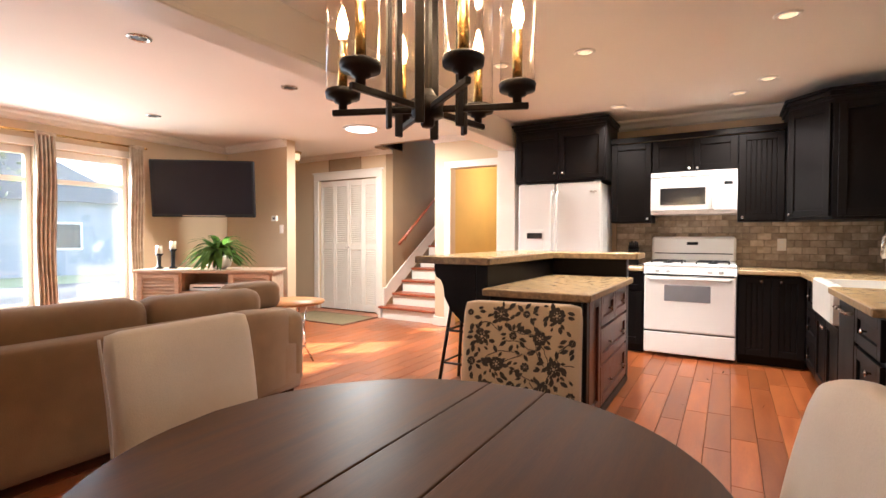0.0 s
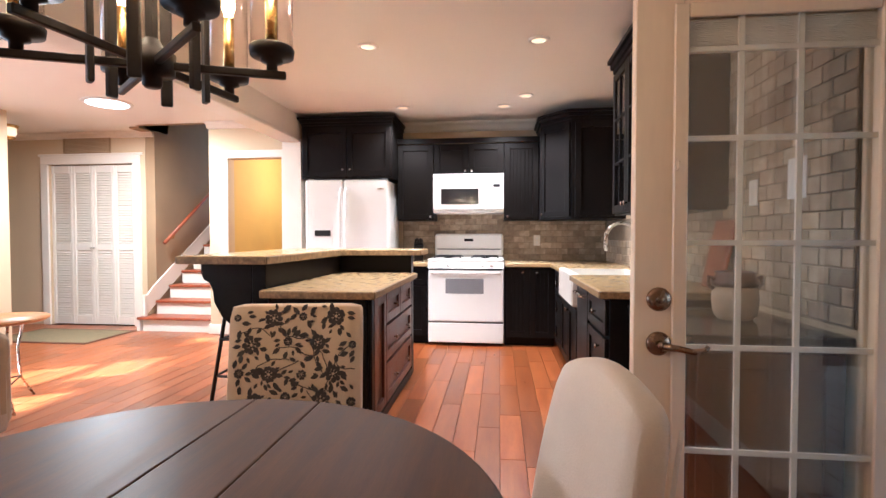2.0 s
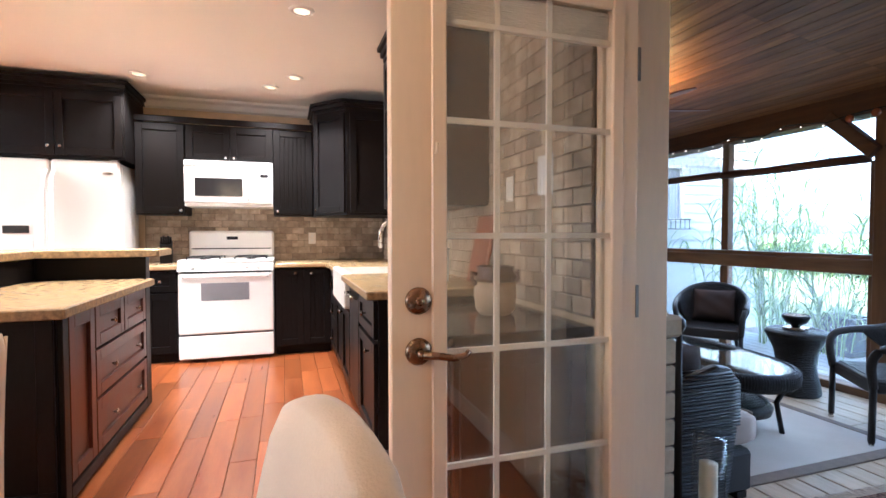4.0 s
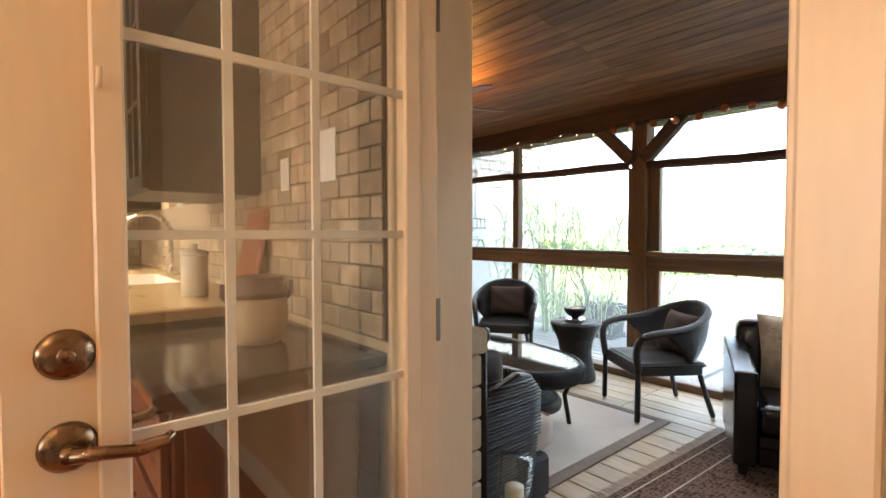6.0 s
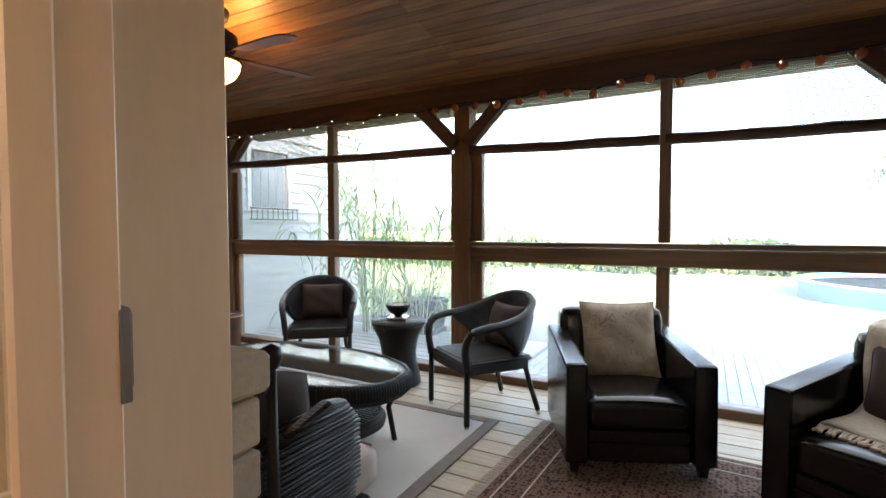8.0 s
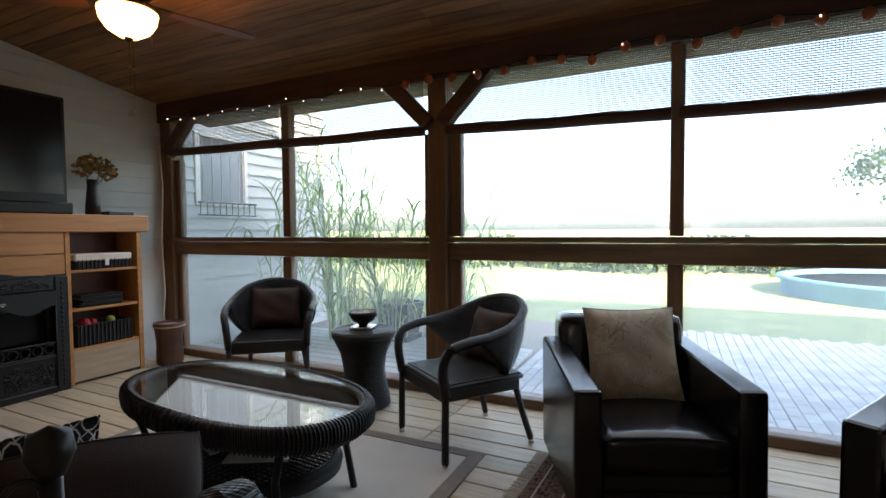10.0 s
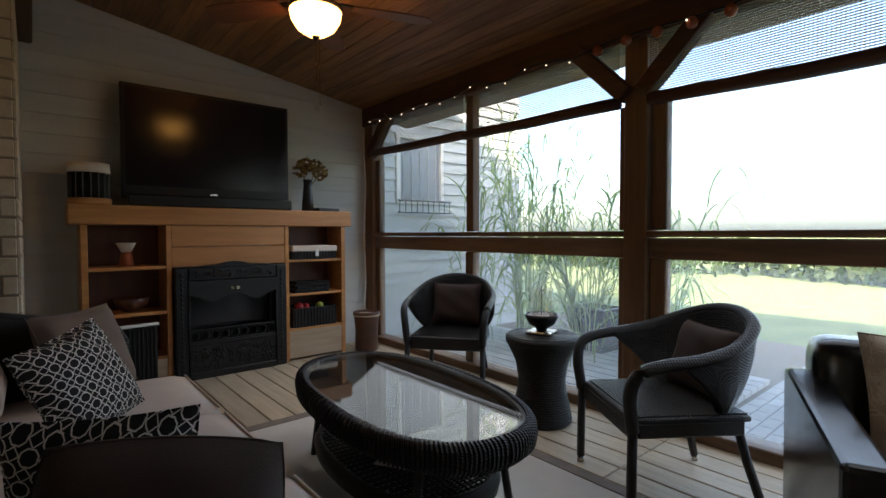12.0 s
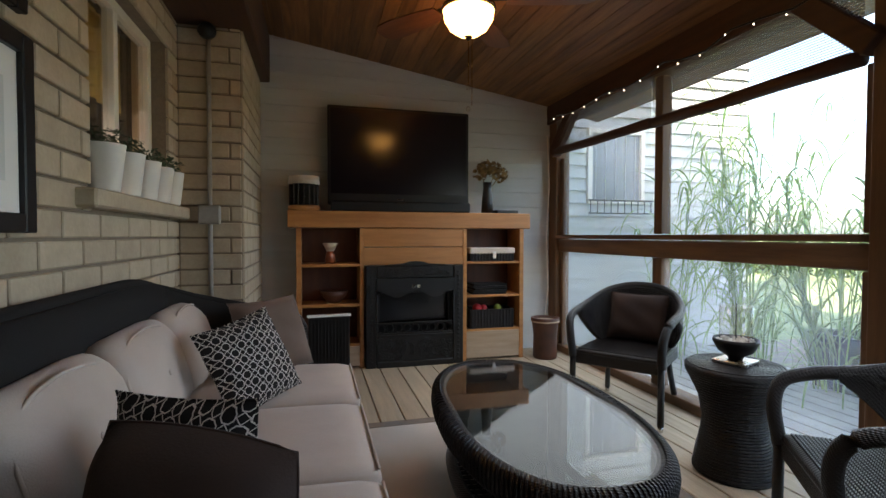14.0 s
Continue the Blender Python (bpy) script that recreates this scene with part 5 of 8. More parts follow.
cb = thing("cutting_board", "red-brown wooden board leaning on the worktop", "board", pose(1.93, 4.42, CT, 0, 12, 0))
part("board", Mesh().box(-0.012, 0.012, -0.11, 0.11, 0.0, 0.36, 0.008), M["redwood"], cb)
cn = thing("canister", "cream canister on the worktop", "canister", pose(1.80, 4.62, CT))
part("body", Mesh().lathe([(0.05, 0), (0.052, 0.16), (0.05, 0.165)], 20), M["ceramic"], cn)
part("lid", Mesh().lathe([(0.054, 0.166), (0.054, 0.18), (0.012, 0.19), (0.015, 0.21), (0.0, 0.213)], 20), M["ceramic"], cn)
# picture card and yellow valance
pc = thing("wall_note", "small white paper note on the tiled wall", "paper", pose(WX0 - 0.024, 3.83, 1.33))
part("sheet", Mesh().box(0, 0.002, -0.06, 0.06, -0.08, 0.08), M["appliance"], pc)
va = thing("window_valance", "mustard yellow fabric valance over the sink window", "valance", pose(WX0 - 0.05, 5.71, 1.60))
part("cloth", Mesh().sheet(lambda u, v: (-0.02 - 0.012 * math.sin(u * 14 * math.pi), -0.54 + 1.08 * u, 0.46 * v), 56, 4, 0.003), M["yellow"], va)
part("rod", Mesh().tube([(0.0, -0.56, 0.45), (0.0, 0.56, 0.45)], 0.009, 8), M["iron"], va)
for s_ in (-0.5, 0.5):
    part("bracket", Mesh().box(0.0, 0.05, s_ - 0.006, s_ + 0.006, 0.443, 0.457), M["iron"], va)

# island with raised bar
isl = thing("kitchen_island", "near-black kitchen island with drawers and red-brown worn front", "island")
part("body", Mesh().box(-0.42, 0.15, 4.31, 5.56, 0.06, 0.775, 0.004).box(-0.40, 0.12, 4.36, 5.52, 0, 0.059), M["black"], isl)
part("raised_back", Mesh().box(-0.50, -0.421, 4.31, 5.65, 0.0, 0.955, 0.004).box(-0.42, 0.16, 5.561, 5.65, 0.0, 0.955, 0.004), M["black"], isl)
for y_ in (4.311, 5.609):
    part("corbel", Mesh().prism([(-0.501, 0.954), (-0.80, 0.954), (-0.80, 0.90), (-0.785, 0.865), (-0.75, 0.845), (-0.73, 0.80), (-0.725, 0.74), (-0.68, 0.66), (-0.60, 0.59), (-0.501, 0.56)], y_, y_ + 0.04, "y"), M["black"], isl, "black scrolled bracket under the bar", bevel=0.004)
pn = Mesh()
for y0, y1 in ((4.315, 4.37), (5.50, 5.558)):
    pn.box(0.1505, 0.172, y0, y1, 0.02, 0.772, 0.003)
pn.box(0.1505, 0.172, 4.371, 5.499, 0.02, 0.075, 0.003)
part("face_frame", pn, M["black"], isl)
for a, b, y0, y1 in ((0.09, 0.33, 4.66, 5.49), (0.345, 0.56, 4.66, 5.49), (0.575, 0.765, 4.66, 5.07), (0.575, 0.765, 5.08, 5.49)):
    d = Mesh()
    front(d, y0, y1, a, b, 0.022, put_x(0.1505, 1))
    dr = part("drawer", d, M["islandwood"], isl)
    for ky in ((4.87, 5.28) if y1 - y0 > 0.5 else ((y0 + y1) / 2,)):
        part("knob", Mesh().lathe([(0.006, 0), (0.006, 0.012), (0.016, 0.02), (0.0, 0.028)], 12, m=pose(0.1725, ky, (a + b) / 2, 0, 90, 0)), M["steel"], dr)
d = Mesh()
front(d, 4.375, 4.65, 0.09, 0.765, 0.022, put_x(0.1505, 1))
part("side_panel", d, M["islandwood"], isl)
for y_, x0 in ((4.32, -0.50), (5.60, -0.50)):
    prof = [(0, 0.955), (-0.20, 0.955), (-0.20, 0.89), (-0.17, 0.85), (-0.10, 0.81), (-0.09, 0.74), (-0.03, 0.66), (0, 0.64)]
    part("corbel", Mesh().prism([(x0 + px_, pz) for px_, pz in prof], y_, y_ + 0.05, "y"), M["black"], isl)
part("end_panel", Mesh().box(-0.415, -0.40, 4.292, 4.309, 0.06, 0.77).box(-0.30, 0.148, 4.292, 4.3095, 0.06, 0.10, 0.002).box(0.09, 0.148, 4.292, 4.3095, 0.101, 0.77, 0.002), M["black"], isl)
wt = thing("island_worktop", "tan granite island worktop with chiselled edge", "worktop")
part("slab", Mesh().box(-0.419, 0.20, 4.24, 5.558, 0.777, 0.818, 0.006), M["counter"], wt)
part("front_edge", Mesh().box(-0.419, 0.208, 4.230, 4.2395, 0.775, 0.815, 0.004).box(0.2005, 0.209, 4.24, 5.555, 0.775, 0.815, 0.004), M["edge"], wt, "rough chiselled granite edge")
wt = thing("bar_worktop", "tan granite raised bar top with chiselled edge", "worktop")
bo = [(-0.88, 4.22), (-0.375, 4.22), (-0.375, 5.44), (0.24, 5.50), (0.24, 5.86), (-0.88, 5.86)]
part("slab", Mesh().prism(bo, 0.957, 1.000), M["counter"], wt, bevel=0.006)
be = Mesh()
for p, q in zip(bo, bo[1:] + bo[:1]):
    L_ = math.hypot(q[0] - p[0], q[1] - p[1])
    be.box(0, L_, -0.008, -0.0005, 0.955, 0.996, 0.003, Matrix.Translation((p[0], p[1], 0)) @ pose(0, 0, 0, 0, 0, math.degrees(math.atan2(q[1] - p[1], q[0] - p[0]))))
part("chiselled_edge", be, M["edge"], wt, "rough chiselled granite edge")
# bar stool
st = thing("bar_stool", "black metal bar stool under the raised bar", "stool", pose(-0.88, 4.92, 0))
part("seat", Mesh().lathe([(0.0, 0.68), (0.15, 0.68), (0.165, 0.69), (0.165, 0.715), (0.15, 0.725), (0.0, 0.72)], 24), M["steel"], st)
for k in range(4):
    a = radians(45 + 90 * k)
    part("leg", Mesh().tube([(0.11 * math.cos(a), 0.11 * math.sin(a), 0.68), (0.22 * math.cos(a), 0.22 * math.sin(a), 0.0)], 0.013, 8), M["iron"], st)
for z_, r_ in ((0.18, 0.195), (0.42, 0.16)):
    part("footrest_ring", Mesh().tube([(r_ * math.cos(radians(45 + 90 * k)), r_ * math.sin(radians(45 + 90 * k)), z_) for k in range(4)], 0.009, 8, closed=True), M["iron"], st)

# ---- dining ----
TX, TY, TZ, TR = 0.276, 2.444, 0.66, 0.606
tb = thing("dining_table", "round dark walnut dining table with a centre leaf", "table", pose(TX, TY, 0))


def top_piece(x0, x1):
    """A slice of the round top between two seams."""
    pts, n = [], 40
    xs = [x0 + (x1 - x0) * i / n for i in range(n + 1)]
    up = [(x, math.sqrt(max(0.0, TR * TR - x * x))) for x in xs]
    pts = up + [(x, -y) for x, y in reversed(up)]
    out = []
    for p in pts:
        if not out or math.hypot(p[0] - out[-1][0], p[1] - out[-1][1]) > 1e-4:
            out.append(p)
    return Mesh().prism(out, TZ - 0.028, TZ)


for a, b in ((-TR, -0.0892), (-0.0868, 0.0917), (0.0941, TR)):
    part("tabletop", top_piece(a, b), M["tablewood"], tb, bevel=0.004)
part("apron", Mesh().lathe([(0.52, TZ - 0.10), (0.54, TZ - 0.10), (0.54, TZ - 0.0285), (0.52, TZ - 0.0285)], 48), M["tablewood"], tb)
part("pedestal", Mesh().lathe([(0.16, 0.10), (0.10, 0.16), (0.07, 0.25), (0.09, 0.40), (0.06, 0.50), (0.12, 0.57), (0.14, TZ - 0.03)], 24), M["tablewood"], tb)
for k in range(4):
    a = radians(45 + 90 * k)
    part("foot", Mesh().tube([(0.08 * math.cos(a), 0.08 * math.sin(a), 0.16), (0.25 * math.cos(a), 0.25 * math.sin(a), 0.09), (0.36 * math.cos(a), 0.36 * math.sin(a), 0.025)], 0.04, 8, 0.025), M["tablewood"], tb)


def soft_box(x0, x1, y0, y1, z0, z1, r, lean=0.0, arch=0.0, taper=0.0):
    """Upholstered block: rounded edges, gently swollen faces; lean tips it back with height, arch lifts the top's middle."""
    n = 10
    ms = Mesh()
    cx, cy, cz = (x0 + x1) / 2, (y0 + y1) / 2, (z0 + z1) / 2
    hx, hy, hz = (x1 - x0) / 2, (y1 - y0) / 2, (z1 - z0) / 2
    verts, faces, idx = [], [], {}

    def vert(i, j, k):
        if (i, j, k) in idx:
            return idx[i, j, k]
        p = [(-1 + 2 * q / n) for q in (i, j, k)]
        q = []
        for v, h in zip(p, (hx, hy, hz)):
            q.append(v * h)
        inner = [max(-(h - r), min(h - r, v)) for v, h in zip(q, (hx, hy, hz))]
        d = Vector((q[0] - inner[0], q[1] - inner[1], q[2] - inner[2]))
        if d.length > 1e-9:
            d = d.normalized() * r
        x, y, z = inner[0] + d.x, inner[1] + d.y, inner[2] + d.z
        t = (z + hz) / (2 * hz)
        z += arch * t * (1 - (x / hx) ** 2)
        y += lean * t * t
        x *= 1 - taper * t
        idx[i, j, k] = len(verts)
        verts.append((cx + x, cy + y, cz + z))
        return idx[i, j, k]
    for a in range(n):
        for b in range(n):
            for s in (0, n):
                faces.append((vert(s, a, b), vert(s, a + 1, b), vert(s, a + 1, b + 1), vert(s, a, b + 1)))
                faces.append((vert(a, s, b), vert(a + 1, s, b), vert(a + 1, s, b + 1), vert(a, s, b + 1)))
                faces.append((vert(a, b, s), vert(a + 1, b, s), vert(a + 1, b + 1, s), vert(a, b + 1, s)))
    return ms.add(verts, faces, True)


def parsons_chair(label, m, cloth, w=0.46, arch=0.0, h=0.905, taper=0.0):
    """Upholstered dining chair; it faces -y."""
    c = thing("dining_chair", label, "chair", m, "chairs round the table")
    part("seat", soft_box(-w / 2, w / 2, -0.23, 0.20, 0.36, 0.47, 0.03), cloth, c)
    part("backrest", soft_box(-w / 2, w / 2, 0.16, 0.23, 0.36, h, 0.028, 0.06, arch, taper), cloth, c)
    part("skirt", soft_box(-w / 2 + 0.005, w / 2 - 0.005, -0.225, 0.195, 0.24, 0.37, 0.02), cloth, c)
    for x_ in (-w / 2 + 0.04, w / 2 - 0.04):
        for y_ in (-0.18, 0.17):
            part("leg", Mesh().tube([(x_, y_, 0.26), (x_, y_ + (0.03 if y_ > 0 else 0), 0.0)], 0.022, 4, 0.015), M["tablewood"], c)
    seam = [((-w / 2 + 0.01) * (1 - taper * t), 0.235 + 0.06 * t * t, 0.38 + (h - 0.40) * t) for t in [k / 8 for k in range(9)]]
    for s_ in (-1, 1):
        part("piping", Mesh().tube([(s_ * x, y, z) for x, y, z in seam], 0.004, 6), cloth, c)
    return c


parsons_chair("cream upholstered parsons dining chair beside the sofa", pose(-0.345, 2.545, 0, 0, 0, 95), M["linen"], w=0.455, h=0.862)
parsons_chair("cream upholstered dining chair with an arched back by the porch door", pose(0.80, 2.64, 0, 0, 0, -76), M["linen"], w=0.46, arch=0.045, h=0.83, taper=0.28)
fl = parsons_chair("cream dining chair printed with dark flowers and leaves", pose(0.177, 3.20, 0, 0, 0, 9.5), M["floralcloth"], w=0.462, h=0.864)
# printed flowers on the chair's inner back
rng = random.Random(7)
ink = mat("faded_black_print", (0.060, 0.046, 0.040), 0.9, scale=60, fine=0.4)
pr = Mesh()


def back_y(z):
    t = (z - 0.36) / (0.864 - 0.36)
    return 0.16 + 0.06 * t * t - 0.0018


def stamp(cx, cz, pts):
    vs = [(cx + px_, back_y(cz + pz), cz + pz) for px_, pz in pts]
    pr.add([(cx, back_y(cz) - 0.0003, cz)] + vs, [(0, i + 1, (i + 1) % len(vs) + 1) for i in range(len(vs))])


def petal(cx, cz, a, r, ln, wd):
    """A rounded petal lying along the direction a."""
    px_, pz = cx + r * math.cos(a), cz + r * math.sin(a)
    stamp(px_, pz, [(ln * math.cos(b) * math.cos(a) - wd * math.sin(b) * math.sin(a), ln * math.cos(b) * math.sin(a) + wd * math.sin(b) * math.cos(a)) for b in [2 * math.pi * i / 8 for i in range(8)]])


def flower(cx, cz, r, n):
    a0 = rng.random() * 6
    for i in range(n):
        petal(cx, cz, a0 + 2 * math.pi * i / n + rng.uniform(-0.1, 0.1), r * 0.72, r * 0.32 * rng.uniform(0.85, 1.1), r * 0.30)
    for i in range(6):
        petal(cx, cz, a0 + 0.3 + 2 * math.pi * i / 6, r * 0.33, r * 0.2, r * 0.15)


def leaflet(cx, cz, a, ln):
    stamp(cx, cz, [(ln * (t * math.cos(a) - wd * math.sin(a)), ln * (t * math.sin(a) + wd * math.cos(a))) for t, wd in ((-0.5, 0), (-0.25, 0.2), (0.1, 0.24), (0.5, 0), (0.1, -0.24), (-0.25, -0.2))])


spots = []
for gx in range(4):
    for gz in range(5):
        spots.append((-0.165 + 0.11 * gx + (0.05 if gz % 2 else 0) + rng.uniform(-0.012, 0.012) - 0.02, 0.455 + 0.092 * gz + rng.uniform(-0.012, 0.012)))
for i, (cx, cz) in enumerate(spots):
    if abs(cx) > 0.20:
        continue
    flower(cx, cz, rng.uniform(0.026, 0.034) if i % 2 else rng.uniform(0.012, 0.018), rng.choice((8, 9, 10)))
    a = rng.random() * 6.3
    for k in range(12):
        rr = rng.uniform(0.030, 0.062)
        b_ = a + k * 0.55 + rng.uniform(-0.25, 0.25)
        lx, lz = cx + rr * math.cos(b_), cz + rr * math.sin(b_)
        if abs(lx) < 0.205 and 0.42 < lz < 0.86:
            leaflet(lx, lz, b_ + rng.uniform(-0.7, 0.7), rng.uniform(0.018, 0.036))
tagged(part("flower_print", pr, ink, fl, "dark flower and leaf print"), kind="stuff")
vn = Mesh()
for k in range(16):
    x0, z0 = rng.uniform(-0.18, 0.18), rng.uniform(0.45, 0.82)
    pts, a = [], rng.random() * 6.3
    for i in range(9):
        if abs(x0) < 0.21 and 0.43 < z0 < 0.86:
            pts.append((x0, back_y(z0) + 0.0008, z0))
        a += rng.uniform(-0.5, 0.6)
        x0, z0 = x0 + 0.016 * math.cos(a), z0 + 0.016 * math.sin(a)
    if len(pts) > 3:
        vn.tube(pts, 0.0017, 5)
tagged(part("vine_print", vn, ink, fl), kind="stuff")

# chandelier
ch = thing("chandelier", "dark bronze six-light chandelier with clear glass cylinders, lit", "chandelier", pose(CHAND[0], CHAND[1], -0.018))
part("hub", Mesh().lathe([(0.012, 1.385), (0.016, 1.39), (0.016, 1.405), (0.036, 1.408), (0.038, 1.445), (0.020, 1.455), (0.012, 1.47)], 20), M["iron"], ch)
part("stem", Mesh().box(-0.007, 0.007, -0.007, 0.007, 1.46, 2.35), M["iron"], ch)
part("canopy", Mesh().lathe([(0.02, 2.335), (0.06, 2.36), (0.065, 2.390), (0.0, 2.391)], 24), M["iron"], ch)
for k in range(6):
    m_ = pose(0, 0, 0, 0, 0, 21.8 + 60 * k)
    am = part("arm", Mesh().box(0.03, 0.225, -0.006, 0.006, 1.418, 1.432, 0.002), M["iron"], ch, m=m_)
    part("cup", Mesh().lathe([(0.010, 0.0), (0.010, 0.012), (0.020, 0.016), (0.020, 0.022), (0.039, 0.026), (0.041, 0.040), (0.038, 0.044), (0.0, 0.042)], 24, (0.200, 0, 1.432)), M["iron"], am)
    part("glass_cylinder", Mesh().lathe([(0.038, 1.477), (0.038, 1.78)], 28, (0.200, 0, 0)).data("glass_cylinder"), M["glassclear"], am)
    part("candle_sleeve", Mesh().lathe([(0.011, 1.474), (0.011, 1.59), (0.008, 1.592)], 12, (0.200, 0, 0)), M["brass"], am)
    part("bulb", Mesh().lathe([(0.006, 1.592), (0.014, 1.615), (0.012, 1.635), (0.004, 1.665), (0.0, 1.672)], 12, (0.200, 0, 0)), M["bulb"], am, "glowing candle bulb")
    m2 = pose(0, 0, 0, 0, 0, 21.8 + 30 + 60 * k)
    part("upright_bar", Mesh().box(0.085, 0.095, -0.010, 0.010, 1.375, 2.0, 0.002).box(0.0, 0.0845, -0.005, 0.005, 1.985, 1.998), M["iron"], ch, m=m2)

# recessed lamps
for i, (cx, cy) in enumerate(KITCHEN_CANS + LIVING_CANS):
    lit = i < len(KITCHEN_CANS)
    r = thing("recessed_light", "round recessed ceiling light, " + ("lit" if lit else "off"), "ceiling light", pose(cx, cy, CEIL), "recessed ceiling lights")
    part("trim_ring", Mesh().lathe([(0.048, -0.003), (0.052, -0.010), (0.070, -0.006), (0.072, -0.0005), (0.048, -0.0005)], 28), M["white"] if lit else M["steel"], r)
    part("lens", Mesh().lathe([(0.047, -0.004), (0.030, -0.005), (0.0, -0.005)], 24), M["canbulb"] if lit else M["plastic"], r)
r = thing("ceiling_disc_light", "round lit ceiling light in the hall", "ceiling light", pose(-2.86, 6.05, CEIL))
part("lens", Mesh().lathe([(0.19, -0.004), (0.17, -0.016), (0.0, -0.02)], 32), M["skydisc"], r)
part("trim_ring", Mesh().lathe([(0.19, -0.012), (0.21, -0.010), (0.215, -0.0005), (0.19, -0.0005)], 32), M["white"], r)
r = thing("hall_lantern", "brass flush ceiling lantern in the hall", "ceiling light", pose(-4.75, 6.75, CEIL))
part("collar", Mesh().lathe([(0.11, -0.03), (0.12, -0.001), (0.0, -0.001)], 20), M["brass"], r)
part("shade", Mesh().lathe([(0.08, -0.13), (0.10, -0.09), (0.095, -0.031)], 20), M["canbulb"], r)
part("base_ring", Mesh().lathe([(0.04, -0.17), (0.09, -0.15), (0.085, -0.131)], 20), M["brass"], r)

# ---- living room ----
so = thing("sofa", "tan fabric sofa with loose back cushions, seen from behind", "sofa", pose(-1.98, 2.75, 0))
part("frame", soft_box(-0.28, 0.25, -1.32, 1.32, 0.06, 0.42, 0.04), M["sofa"], so)
part("back", soft_box(0.06, 0.26, -1.36, 1.22, 0.06, 0.645, 0.06, 0.0, 0.0), M["sofa"], so)
for y0 in (-1.42, 1.12):
    part("arm", soft_box(-0.75, 0.24, y0, y0 + 0.26, 0.06, 0.615, 0.09), M["sofa"], so)
for k in range(3):
    part("back_cushion", soft_box(-0.16, 0.10, -1.12 + 0.75 * k, -0.375 + 0.75 * k, 0.44, 0.765 - 0.01 * k, 0.07, 0.0, 0.03), M["sofa"], so)
for k in range(3):
    part("seat_cushion", soft_box(-0.78, -0.17, -1.12 + 0.75 * k, -0.375 + 0.75 * k, 0.40, 0.55, 0.05), M["sofa"], so)
part("seat_base", soft_box(-0.76, -0.279, -1.15, 1.13, 0.06, 0.395, 0.03), M["sofa"], so)
for x_ in (-0.68, 0.16):
    for y_ in (-1.28, 1.26):
        part("foot", Mesh().box(x_ - 0.03, x_ + 0.03, y_ - 0.03, y_ + 0.03, 0, 0.062), M["tablewood"], so)
part("throw_pillow", soft_box(-0.17, 0.02, 0.93, 1.36, 0.60, 0.80, 0.07), M["sofa"], so)
tv = thing("television", "large black flat television tilted on a corner wall mount", "television", pose(-4.69, 5.27, 1.70, 6, 0, 38))
part("bezel", Mesh().box(-0.60, 0.60, 0.0, 0.06, -0.345, 0.345, 0.008), M["plastic"], tv)
part("screen", Mesh().box(-0.575, 0.575, -0.004, -0.0005, -0.305, 0.325), M["screen"], tv)
part("wall_arm", Mesh().box(-0.05, 0.05, 0.061, 0.98, -0.05, 0.05, 0.004), M["iron"], tv)
part("speaker_bar", Mesh().box(-0.25, 0.25, -0.003, -0.0005, -0.335, -0.322), M["chrome"], tv)
ts = thing("tv_stand", "whitewashed wooden corner cabinet with louvred doors", "cabinet", pose(-4.26, 5.12, 0, 0, 0, 33))
part("top", Mesh().box(-0.76, 0.76, -0.30, 0.20, 0.72, 0.755, 0.006), M["oak"], ts)
part("body", Mesh().box(-0.73, -0.25, -0.25, 0.18, 0.05, 0.719).box(0.25, 0.73, -0.25, 0.18, 0.05, 0.719).box(-0.249, 0.249, 0.14, 0.18, 0.05, 0.719).box(-0.249, 0.249, -0.25, 0.139, 0.50, 0.52).box(-0.249, 0.249, -0.25, 0.139, 0.05, 0.08), M["oak"], ts)
for s_ in (-1, 1):
    d = Mesh()
    for i in range(15):
        d.box(-0.17, 0.17, -0.010, 0.010, -0.002, 0.002, m=pose(s_ * 0.49, -0.262, 0.14 + i * 0.037, 40))
    d.box(s_ * 0.49 - 0.22, s_ * 0.49 - 0.171, -0.275, -0.251, 0.07, 0.71, 0.003).box(s_ * 0.49 + 0.171, s_ * 0.49 + 0.22, -0.275, -0.251, 0.07, 0.71, 0.003).box(s_ * 0.49 - 0.17, s_ * 0.49 + 0.17, -0.275, -0.251, 0.07, 0.12).box(s_ * 0.49 - 0.17, s_ * 0.49 + 0.17, -0.275, -0.251, 0.665, 0.71)
    part("louvred_door", d, M["oak"], ts)
for x_ in (-0.70, 0.70):
    for y_ in (-0.22, 0.15):
        part("foot", Mesh().box(x_ - 0.025, x_ + 0.025, y_ - 0.025, y_ + 0.025, 0, 0.0495), M["oak"], ts)
dv = thing("media_player", "white media player in the cabinet's open shelf", "media player", pose(-4.26, 5.12, 0.521, 0, 0, 33))
part("case", Mesh().box(-0.19, 0.19, -0.20, 0.10, 0.0, 0.07, 0.006), M["appliance"], dv)
part("front_slot", Mesh().box(-0.15, 0.15, -0.203, -0.2005, 0.028, 0.042), M["blackglass"], dv)
pp = thing("potted_plant", "leafy green houseplant in a white bowl", "plant", pose(-4.12, 5.08, 0.756))
part("pot", Mesh().lathe([(0.07, 0), (0.125, 0.04), (0.145, 0.10), (0.135, 0.15), (0.12, 0.13)], 24), M["ceramic"], pp)
lv = Mesh()
rng = random.Random(3)
